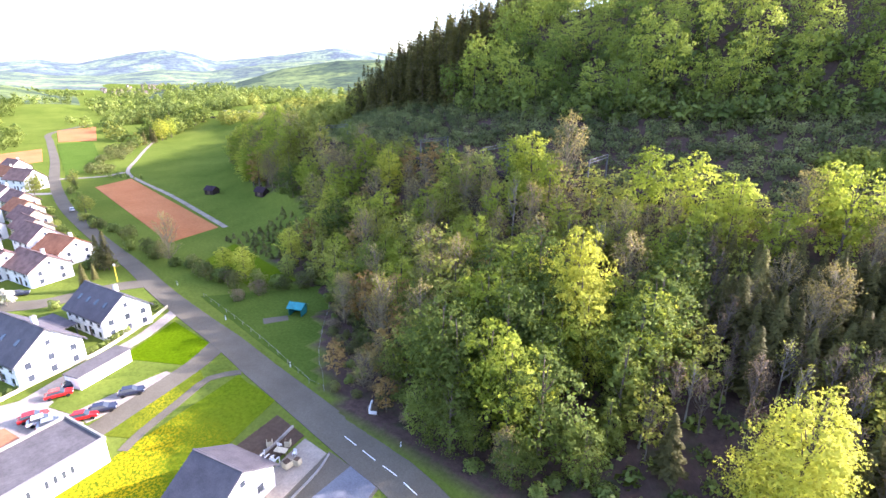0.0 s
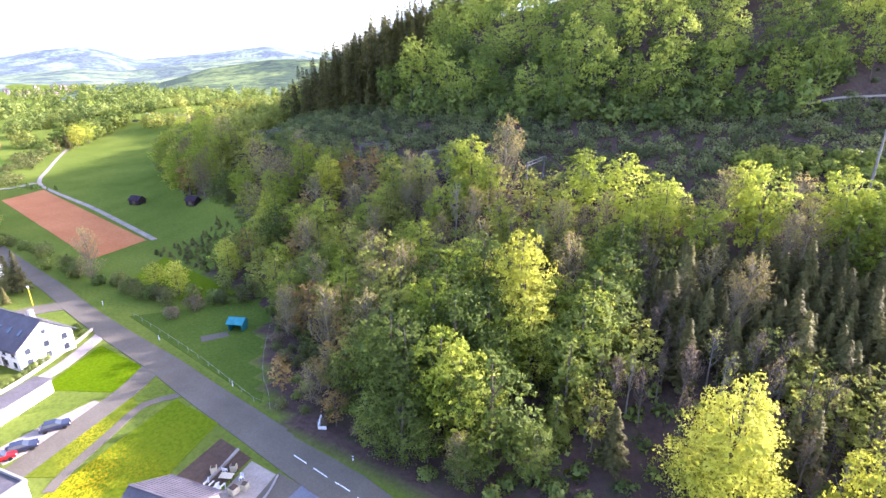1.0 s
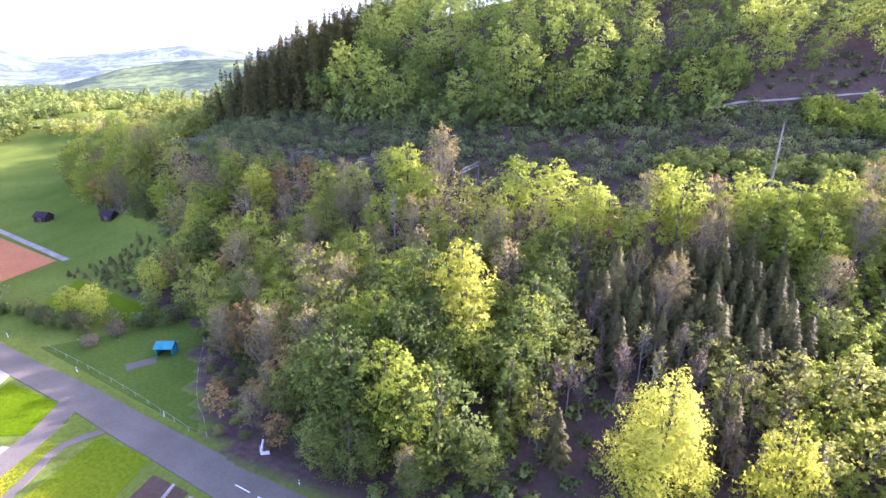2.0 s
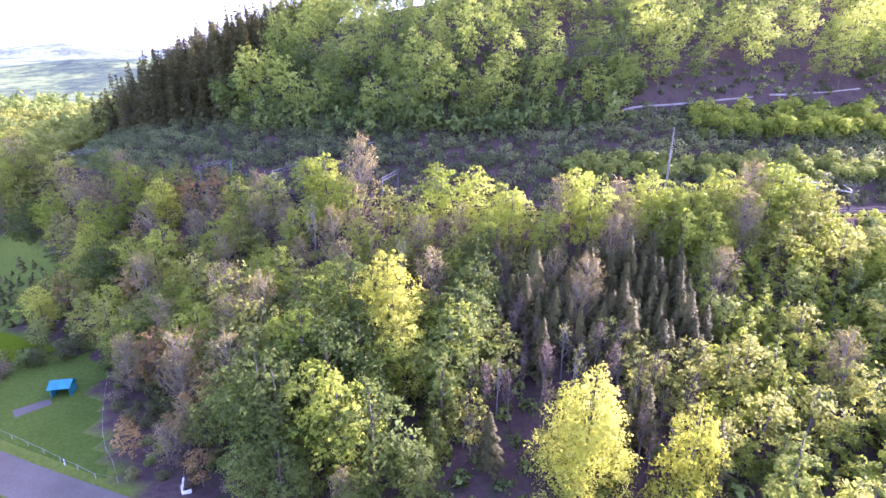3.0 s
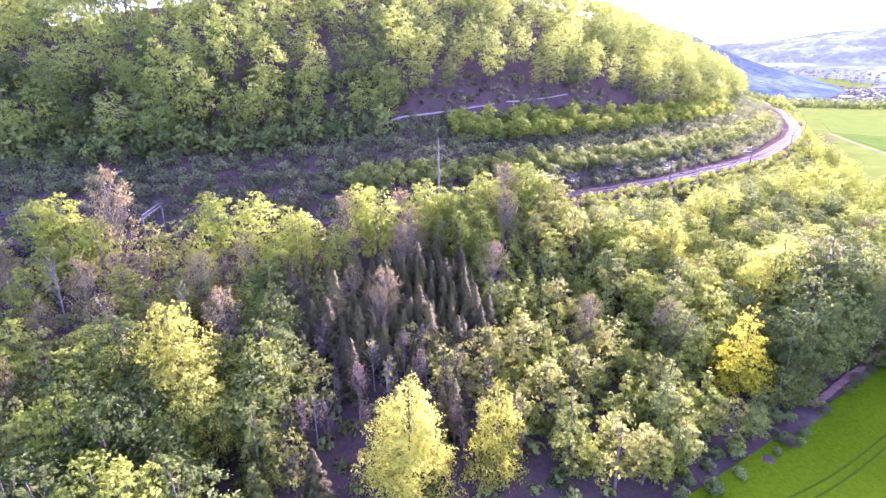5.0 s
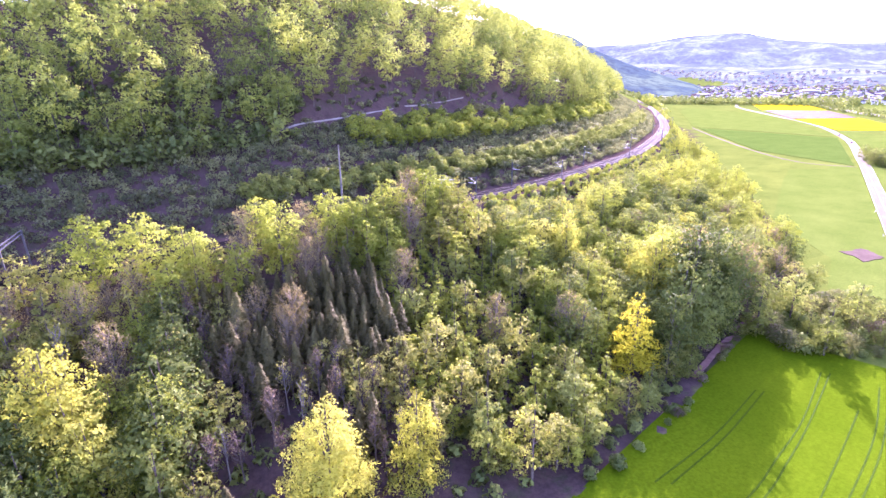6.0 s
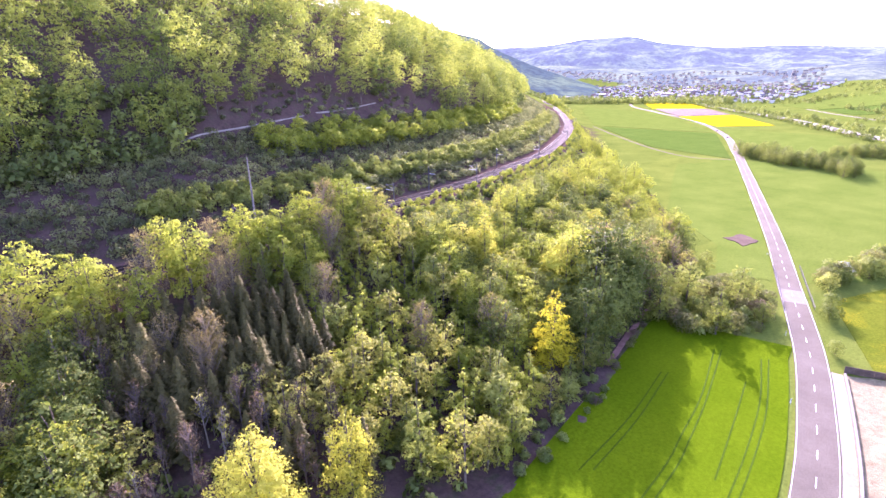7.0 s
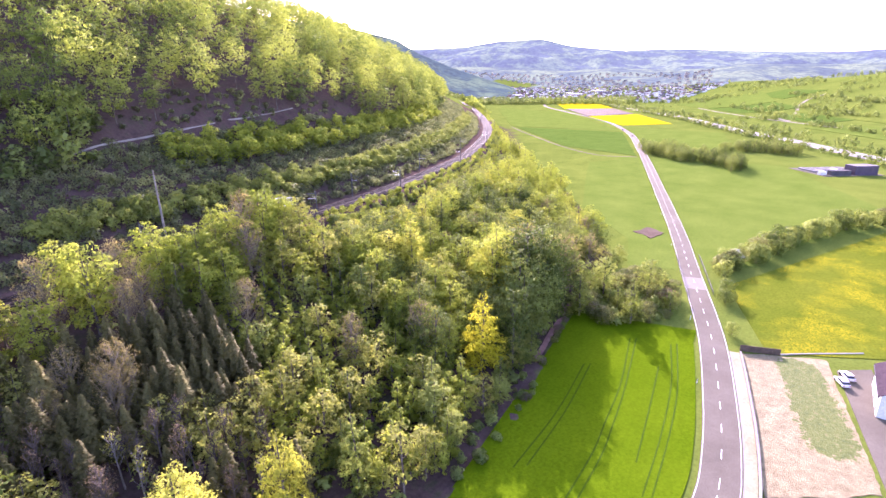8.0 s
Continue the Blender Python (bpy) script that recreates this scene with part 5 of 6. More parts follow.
kind_of_tree("greybush", "bush", [shrub(121, 4.5, 5, 900, 0.34), shrub(122, 5.5, 4.8, 900, 0.34)], BARK, LEAF_GREY, "olive-grey bush beside the brook", "bush", "brook bushes")
kind_of_tree("pinkbush", "bush", [shrub(125, 4.2, 4.8, 800, 0.32)], BARK, LEAF_PINK, "pinkish-brown bush with opening buds", "bush", "brook bushes")
kind_of_tree("greenbush", "bush", [shrub(131, 5.5, 5.2, 950, 0.38), shrub(132, 6.5, 5, 950, 0.38)], BARK, LEAF_MID, "green bush of the hedge row", "bush", "hedge bushes")
kind_of_tree("palebush", "bush", [shrub(141, 5, 5, 850, 0.36)], BARK, LEAF_PALE, "pale green bush of the hedge row", "bush", "hedge bushes")
brook_side = lambda x, y: inside([(108, 70), (111, 58), (123, 51), (139, 54), (149, 65), (146, 72), (128, 78)], np.array(x), np.array(y)) and np.min(np.hypot(ROAD[:, 0] - x, ROAD[:, 1] - y)) > 7
for x, y in scatter(rv, 106, 150, 48, 80, 2.7, brook_side, 3000):
    grow(("greybush", "shrub", "shrub", "greybush", "pale", "pinkbush", "greybush")[int(rv.integers(7))], x, y, rv.choice([0.4, 0.6, 0.8, 1.1]), rv)
for k in range(2, len(BROOK) - 4):
    for side in (-1.7, 1.9):
        if rv.random() < 0.5:
            grow(("shrub", "greybush", "pinkbush")[int(rv.integers(3))], BROOK[k, 0] - 0.4 * side + rv.normal(0, 0.5), BROOK[k, 1] + 0.9 * side + rv.normal(0, 0.4), rv.uniform(0.22, 0.5), rv)
for k, (x, y, sc) in enumerate(((113, 78, 1.25), (117, 80, 1.4), (120, 82, 1.2), (124, 84.5, 1.1), (128, 86, 0.9))):
    grow(("birch", "brown", "brown", "birch", "brown")[k], x, y, sc, rv)
grow("olive", 145, 84, 0.75, rv, 0)
grow("pale", 152, 82, 0.72, rv, 1)
grow("brown", 140, 86, 0.9, rv, 1)
along([(172, 56), (180, 53.5), (201, 51.5), (222, 48), (245, 43.5), (266, 36), (286, 28), (310, 19), (340, 10)], 2.3, 1.9, ["greenbush", "palebush", "greenbush", "palebush", "greybush"], 0.95, 1.5)
grow("blossom", 183, 55, 1.1, rv)
grow("palebush", 168, 53, 1.2, rv)
grow("greenbush", 150, 46, 1.0, rv)
grow("greenbush", 146, 44.5, 0.9, rv)
grow("greenbush", 127.5, 36.3, 0.62, rv)
field_wood = lambda x, y: inside([(414, 206), (395, 168), (390, 134), (374, 124), (384, 117), (408, 128), (428, 158), (447, 205), (440, 225)], np.array(x), np.array(y))
for x, y in scatter(rv, 370, 450, 115, 226, 4.6, field_wood, 3000):
    grow(("mid", "mid", "greenbush", "greenbush", "mid")[int(rv.integers(5))], x, y, rv.uniform(0.55, 0.85), rv)
field_wood_2 = lambda x, y: inside([(474, 174), (500, 166), (522, 150), (514, 116), (486, 112), (484, 132)], np.array(x), np.array(y))
for x, y in scatter(rv, 470, 525, 110, 176, 4.8, field_wood_2, 2000):
    grow(("mid", "mid", "greenbush", "mid")[int(rv.integers(4))], x, y, rv.uniform(0.5, 0.75), rv)
along([(-205, 58), (-178, 57.5), (-160, 56), (-148, 54.5), (-139, 54)], 4.2, 1.0, ["greybush", "shrub", "shrub", "palebush"], 0.65, 1.1)
along([(-298, 82), (-270, 73), (-230, 64), (-205, 59)], 6, 1.0, ["greybush", "olive", "shrub"], 0.45, 0.8)
along([(-132, 56), (-120, 56), (-108, 59), (-98, 66), (-92, 73)], 3.0, 1.3, ["greybush", "greybush", "shrub", "pinkbush"], 0.75, 1.15)
grow("yellow", -111, 62, 0.62, rv, 0)
grow("yellow", -119, 61, 0.5, rv, 0)
grow("pale", -104, 70, 0.6, rv, 1)
grow("brown", -136.5, 55, 1.0, rv, 1)
grow("pinkbush", -101, 54, 0.75, rv)
for x, y, sc in ((-145, 43, 0.95), (-147, 41.5, 0.85), (-134, 34, 0.62), (-140, 38, 0.4)):
    grow("spruce", x, y, sc, rv, 1)
for x, y, k, sc in ((-272, 60, "mid", 0.6), (-266, 58, "olive", 0.7), (-276, 62, "spruce", 0.7), (-138, 20, "blossom", 0.9), (-225, 52, "shrub", 1), (-212, 49, "shrub", 1), (-200, 47, "palebush", 0.7), (-190, 46, "shrub", 1), (-180, 45, "shrub", 1), (-150, 40, "shrub", 0.9), (-118, 37, "shrub", 0.8), (-112, 40, "shrub", 0.5), (-128, 26, "shrub", 0.7), (-125, 20, "shrub", 0.7), (-120, 17, "shrub", 0.8), (-166, 27, "shrub", 0.9), (-156, 44, "shrub", 0.8)):
    grow(k, x, y, sc, rv)

# clipped hedge along the garden wall
for k in range(26):
    u = k / 25
    grow("shrub", np.interp(u, [0, 0.3, 0.6, 1], [-109.5, -104.2, -101.2, -97]), np.interp(u, [0, 0.3, 0.6, 1], [40.5, 31, 23, 8]), rv.uniform(0.3, 0.45), rv)

# bushes on the outer edge of the railway terrace
edge_ok = lambda x, d: -11 < d < -5.5 and noise.noise((x * 0.07, d * 0.1, 2.2)) > -0.35
mass("terrace_bushes", hedge_bush, band(rv, 58, 330, -11, -5.5, 2.4, 5000, edge_ok), None, LEAF_BRIGHT, "low bushes along the outer edge of the railway", "bushes", rv, 0.4, 0.7)

# budding shrubs between the meadow fence and the wood
fence_side = lambda x, y: inside([(-57, 44.5), (-65, 50.5), (-80, 65), (-80, 68), (-62, 58), (-46, 51), (-40, 46), (-46, 44)], np.array(x), np.array(y))
for x, y in scatter(rv, -82, -38, 43, 69, 2.9, fence_side, 2500):
    grow(("pinkbush", "greybush", "shrub", "rust", "greybush")[int(rv.integers(5))], x, y, rv.uniform(0.35, 0.75), rv)

# plantation of small firs
fir = [spruce(401, 2.2, 1.7, 70, 0.05), spruce(402, 1.7, 1.4, 60, 0.05)]
rp = np.random.default_rng(31)
plant_ok = lambda x, y: inside([(-146, 76), (-142, 96), (-112, 90), (-98, 74)], np.array(x), np.array(y))
mass("fir_plantation", fir, scatter(rp, -150, -95, 70, 100, 2.2, plant_ok, 5000), None, NEEDLE, "plantation of small dark firs on grass", "plantation", rp, 0.6, 1.3)
bed_ok = lambda x, y: inside([(-292, 92), (-270, 100), (-268, 104), (-290, 97)], np.array(x), np.array(y))
mass("nursery_rows", fir, scatter(rp, -295, -265, 85, 106, 2.4, bed_ok, 1500), None, LEAF_SHRUB, "rows of small nursery shrubs", "nursery", rp, 0.8, 1.4)

# the yellow-green round tree and dark firs at the end of the farm track
grow("yellow", -415, 178, 1.15, rp, 0)
grow("bright", -425, 190, 1.2, rp, 1)
for x, y, sc in ((-402, 160, 0.9), (-396, 156, 0.8), (-408, 168, 1.1), (-400, 166, 1.0)):
    grow("spruce", x, y, sc, rp, 1)

# far woods and lone trees
far_tree = [(limbs(np.random.default_rng(k), 11, 0.2, [], 0.02, 0.7, 4), B(500 + k, h, w, 0.05, 9, 120, 2.0, "round", 4)[1]) for k, h, w in ((1, 13, 10), (2, 11, 9), (3, 15, 9))]
rf = np.random.default_rng(41)
clump = lambda x, y, sc, cut: noise.noise((x * sc, y * sc, 3.3)) > cut
along_road = lambda x, y, w: np.min(np.hypot(ROAD[:, 0] - x, ROAD[:, 1] - y)) > w
rail_clear = lambda x, y: np.min(np.hypot(RL[:, 0] - x, RL[:, 1] - y)) > 9
in_meadow = lambda x, y: inside([(-460, 245), (-385, 148), (-283, 100), (-160, 82), (-190, 116), (-272, 155)], np.array(x), np.array(y)) or inside([(-975, 225), (-600, 130), (-655, 220), (-935, 285)], np.array(x), np.array(y))
left_ok = lambda x, y: y > 92 - x * 0.14 and clump(x, y, 0.011, 0.06) and along_road(x, y, 16) and rail_clear(x, y) and not in_meadow(x, y) and not inside([(-600, 200), (-440, 100), (-290, 70), (-330, 110), (-450, 155)], np.array(x), np.array(y)) and x < -270
round_tree = [(limbs(np.random.default_rng(k), 9, 0.2, [], 0.02, 0.7, 4), B(520 + k, h, w, 0.03, 14, 300, 1.05, "round", 4)[1]) for k, h, w in ((1, 11, 11), (2, 9, 10), (3, 13, 11))]
near_left = lambda x, y: left_ok(x, y) and x > -620
mass("valley_trees", round_tree, scatter(rf, -620, -270, 100, 420, 7.0, near_left, 9000), BARK, LEAF_SHRUB, "rounded trees and copses in the upper valley", "trees", rf, 0.55, 1.25)
far_left = lambda x, y: left_ok(x, y) and x < -600 and y < 1000
mass("valley_woods", far_tree, scatter(rf, -1700, -600, 150, 1000, 13, far_left, 9000), BARK, LEAF_SHRUB, "strips of woodland in the upper valley", "woodland", rf, 0.7, 1.2)
brown_ok = lambda x, y: left_ok(x, y) and clump(x + 300, y, 0.02, 0.1)
mass("budding_woods", round_tree, scatter(rf, -620, -270, 100, 420, 11, brown_ok, 5000), BARK, LEAF_OLIVE, "olive-brown budding woodland strips", "woodland", rf, 0.6, 1.15)
copse_ok = lambda x, y: inside([(-505, 250), (-470, 205), (-430, 168), (-420, 180), (-455, 215), (-470, 250)], np.array(x), np.array(y))
mass("field_copse", round_tree, scatter(rf, -510, -415, 160, 255, 6, copse_ok, 3000), BARK, LEAF_MID, "copse of rounded green trees above the meadow", "copse", rf, 0.8, 1.25)
upper_ok2 = lambda x, y: (7 < behind(x, y) < 60 or -16 < behind(x, y) < -6) and -440 < x < -185
mass("upper_wood", round_tree, scatter(rf, -440, -185, 120, 330, 7.0, upper_ok2, 6000), BARK, LEAF_OLIVE, "mixed budding wood along the upper railway", "woodland", rf, 0.7, 1.2)
lane_ok = lambda x, y: inside([(-395, 150), (-385, 128), (-300, 88), (-292, 96), (-330, 116)], np.array(x), np.array(y)) and clump(x, y, 0.05, -0.25)
mass("lane_bushes", round_tree, scatter(rf, -400, -290, 85, 155, 5.0, lane_ok, 3000), BARK, LEAF_GREY, "grey-green bushes and trees along the field lane", "bushes", rf, 0.3, 0.6)
west_ok = lambda x, y: not in_meadow(x, y) and clump(x, y, 0.012, -0.05) and inside([(-1400, 330), (-1150, 285), (-900, 225), (-600, 135), (-440, 95), (-440, 60), (-1200, 60)], np.array(x), np.array(y)) and along_road(x, y, 16)
mass("west_woods", round_tree, scatter(rf, -1400, -440, 50, 330, 8.5, west_ok, 9000), None, LEAF_MID, "woodland on the far side of the valley", "woodland", rf, 0.7, 1.2)
MW = line_through([(1560, 1010), (1316, 805), (1060, 577), (869, 379), (690, 229.5), (601, 146), (533, 87), (504, 58.6), (440, 0)], 4)


def beside(x, y, lo, hi):
    i = int(np.argmin(np.hypot(MW[:, 0] - x, MW[:, 1] - y)))
    d = MW[min(i + 1, len(MW) - 1)] - MW[max(i - 1, 0)]
    d = d / np.linalg.norm(d)
    c = d[0] * (y - MW[i, 1]) - d[1] * (x - MW[i, 0])
    return lo < c < hi


row_ok = lambda x, y: beside(x, y, -23, -14) or beside(x, y, 15, 24)
mass("motorway_trees", far_tree, scatter(rf, 380, 1540, -20, 950, 6.5, row_ok, 60000), None, LEAF_SHRUB, "rows of bushes and trees along the motorway", "hedge", rf, 0.35, 0.75)
v_of = lambda x, y: (x - 463) * 0.642 - (y - 53) * 0.767
slope_ok = lambda x, y: v_of(x, y) > 60 and clump(x, y, 0.011, 0.3 if v_of(x, y) < 420 else 0.16)
mass("slope_trees", far_tree, scatter(rf, 600, 2100, -100, 1100, 11, slope_ok, 12000), None, LEAF_SHRUB, "scattered trees and copses on the green slope", "trees", rf, 0.4, 0.9)
row_lines = [[(600, -10), (700, 80), (800, 170), (900, 250)], [(690, -40), (800, 60), (920, 160), (1060, 250)], [(950, 250), (1100, 360), (1260, 470)], [(840, 30), (960, 110), (1090, 200), (1220, 300)], [(1000, 120), (1150, 220), (1320, 340)]]
spots = []
for ln in row_lines:
    P_ = line_through(ln, 6.0)
    spots += [(p[0] + rf.normal(0, 3), p[1] + rf.normal(0, 3)) for p in P_ if noise.noise((p[0] * 0.012, p[1] * 0.012, 7.7)) > -0.15]
mass("slope_hedgerows", far_tree, spots, None, LEAF_SHRUB, "hedgerows with trees across the green slope", "hedge", rf, 0.3, 0.7)
bend_ok = lambda x, y: -22 < behind(x, y) < -7 and x > 330 and clump(x, y, 0.05, -0.3)
mass("railway_bushes", hedge_bush, scatter(rf, 330, 640, 300, 700, 3.6, bend_ok, 12000), None, LEAF_BRIGHT, "bushes on the outer bank of the railway bend", "bushes", rf, 0.8, 1.6)
grove_ok = lambda x, y: -28 < behind(x, y) < -5 and 560 < x < 700
mass("bend_grove", far_tree, scatter(rf, 560, 720, 540, 760, 6, grove_ok, 6000), None, LEAF_HILL, "grove beside the railway beyond the bend", "grove", rf, 0.8, 1.2)
belt_ok = lambda x, y: 1380 < math.hypot(x, y) < 1560 and 42 < math.degrees(math.atan2(x, y)) < 62
mass("valley_belt", far_tree, scatter(rf, 900, 1400, 600, 1180, 11, belt_ok, 20000), None, LEAF_SHRUB, "dark belt of trees before the town", "woodland", rf, 0.8, 1.3)


# ---- the far town ----
def tiny_houses(spots, rng, lo, hi, height=terrain):
    Vw, Fw, Vr, Fr = [], [], [], []
    for x, y in spots:
        L, W, h, t = rng.uniform(lo, hi), rng.uniform(lo, hi) * 0.75, rng.uniform(5, 9), rng.random() * 3.14
        c, s_, z = math.cos(t), math.sin(t), float(height(x, y))
        at = lambda a, b_, k: (x + a * c - b_ * s_, y + a * s_ + b_ * c, z + k)
        base = len(Vw)
        Vw += [at(sa * L / 2, sb * W / 2, k) for k in (-1, h) for sa, sb in ((-1, -1), (1, -1), (1, 1), (-1, 1))]
        Fw += [tuple(base + i for i in f) for f in ((0, 1, 5, 4), (1, 2, 6, 5), (2, 3, 7, 6), (3, 0, 4, 7))]
        base = len(Vr)
        Vr += [at(-L / 2, -W / 2 - 0.5, h), at(L / 2, -W / 2 - 0.5, h), at(L / 2, 0, h + W * 0.35), at(-L / 2, 0, h + W * 0.35), at(-L / 2, W / 2 + 0.5, h), at(L / 2, W / 2 + 0.5, h)]
        Fr += [(base, base + 1, base + 2, base + 3), (base + 3, base + 2, base + 5, base + 4)]
    return (Vw, Fw), (Vr, Fr)


def settlement(name, spots, rng, label, roof, lo=9, hi=16, wall=WHITE_WALL, height=terrain):
    root = tagged(new(name), label, "town", kind="stuff")
    w, r = tiny_houses(spots, rng, lo, hi, height)
    tagged(piece("walls", mesh_from("walls", *w, wall), root), kind="stuff")
    tagged(piece("roofs", mesh_from("roofs", *r, roof), root), kind="stuff")


rt = np.random.default_rng(51)
town_ok = lambda x, y: 1480 < math.hypot(x, y) < 2300 and 38 < math.degrees(math.atan2(x, y)) < 76 and v_of(x, y) < 150 + 0.5 * max(math.hypot(x, y) - 1500, 0)
spots = scatter(rt, 900, 2300, 350, 1800, 19, town_ok, 14000)
settlement("town_houses", spots[::2], rt, "far town of pale houses with dark roofs", SLATE, 8, 14, WHITE_WALL)
settlement("town_houses", spots[1::2], rt, "far town of pale houses with brown roofs", TILE_BROWN, 8, 14)


def east_height(x, y):
    """Height of the hazy slope beyond the town."""
    a, u = math.degrees(math.atan2(x, y)), (math.hypot(x, y) - 2250) / 1030
    crest = 60 + 3280 * math.tan(radians(float(np.interp(a, EAST_AZ, EAST_EL))))
    wob = noise.fractal((x * 0.0016 + 12.0, y * 0.0016, 0), 1.0, 2.0, 5)
    return 8 + (crest - 8) * u ** 0.8 + wob * 45 * math.sin(math.pi * u) * (crest - 8) / 200 - 1.5


hill_town = lambda x, y: 2290 < math.hypot(x, y) < 2900 and 44 < math.degrees(math.atan2(x, y)) < 69 and clump(x, y, 0.004, -0.25)
settlement("hillside_houses", scatter(rt, 1500, 2700, 700, 2100, 30, hill_town, 5000), rt, "far houses of the town spread up the slope", SLATE, 9, 15, CREAM_WALL, east_height)
tree_ok = lambda x, y: town_ok(x, y) and clump(x, y, 0.006, -0.15)
mass("town_trees", [B(511, 12, 11, 0.05, 6, 26, 5.0), B(512, 10, 10, 0.05, 6, 26, 5.0)], scatter(rt, 900, 2300, 350, 1800, 23, tree_ok, 7000), None, LEAF_SHRUB, "trees between the houses of the far town", "trees", rt, 0.7, 1.2)
upper_ok = lambda x, y: -71 < math.degrees(math.atan2(x, y)) < -66 and 1500 < math.hypot(x, y) < 1950
settlement("village_houses", scatter(rt, -1950, -1300, 450, 850, 28, upper_ok, 900), rt, "far village of pale houses in the upper valley", TILE_BROWN, 5, 8, GRAVEL)
for k, (x, y, L, W, h) in enumerate(((1180, 1130, 60, 26, 9), (1330, 1120, 70, 30, 9), (1150, 1230, 90, 30, 8), (1640, 1010, 70, 34, 10), (1480, 1000, 110, 26, 8))):
    hall = tagged(new("industrial_hall"), "large pale flat-roofed industrial hall far away", "building", "industrial halls")
    hall.matrix_basis = pose(x, y, float(terrain(x, y)), 0, 0, 30 + 7 * k)
    part("wall", boxed(-L / 2, -W / 2, -1, L / 2, W / 2, h), CONCRETE, hall)
    part("roof", boxed(-L / 2 - 0.5, -W / 2 - 0.5, h + 0.01, L / 2 + 0.5, W / 2 + 0.5, h + 0.8), WHITE_WALL, hall)


# ---- houses ----
def gable_walls(L, W, eave, ridge):
    bm = bmesh.new()
    pts = [(-W / 2, -0.3), (W / 2, -0.3), (W / 2, eave), (0, ridge), (-W / 2, eave)]
    a = [bm.verts.new((-L / 2, y, z)) for y, z in pts]
    b_ = [bm.verts.new((L / 2, y, z)) for y, z in pts]
    bm.faces.new(a[::-1])
    bm.faces.new(b_)
    for i in range(5):
        bm.faces.new((a[i], a[(i + 1) % 5], b_[(i + 1) % 5], b_[i]))
    bmesh.ops.recalc_face_normals(bm, faces=bm.faces)
    return bm


def roof_slab(L, W, eave, ridge, side, over=0.5, thick=0.2):
    bm = bmesh.new()
    k = (ridge - eave) / (W / 2)
    y1, z1 = side * (W / 2 + over), eave - k * over
    lo, hi = -L / 2 - over, L / 2 + over
    vs = [bm.verts.new(p) for p in ((lo, 0, ridge + 0.03), (hi, 0, ridge + 0.03), (hi, y1, z1 + 0.03), (lo, y1, z1 + 0.03), (lo, 0, ridge + thick), (hi, 0, ridge + thick), (hi, y1, z1 + thick), (lo, y1, z1 + thick))]
    for f in ((0, 1, 2, 3), (4, 5, 6, 7), (0, 1, 5, 4), (1, 2, 6, 5), (2, 3, 7, 6), (3, 0, 4, 7)):
        bm.faces.new([vs[i] for i in f])
    bmesh.ops.recalc_face_normals(bm, faces=bm.faces)
    return bm


SHARED = {}


def shared_box(key, dims, material, bevel=0.0):
    if key not in SHARED:
        bm = boxed(*[-d / 2 for d in dims], *[d / 2 for d in dims], bevel)
        me = bpy.data.meshes.new(key)
        bm.to_mesh(me)
        bm.free()
        me.materials.append(material)
        SHARED[key] = me
    return SHARED[key]


def window(parent, x, y, z, turn, w=1.1, h=1.3):
    """A window: a white frame set in the wall, with its pane and sill."""
    fr = piece("window", shared_box("frame%d_%d" % (w * 10, h * 10), (w, 0.12, h), PLASTIC_WHITE), parent, "", pose(x, y, z, 0, 0, turn))
    piece("pane", shared_box("pane%d_%d" % (w * 10, h * 10), (w - 0.16, 0.05, h - 0.16), GLASS), fr, "dark glass pane", pose(0, -0.06, 0))
    piece("sill", shared_box("sill%d" % (w * 10), (w + 0.2, 0.2, 0.06), CONCRETE), fr, "", pose(0, -0.08, -h / 2 - 0.03))
    return fr


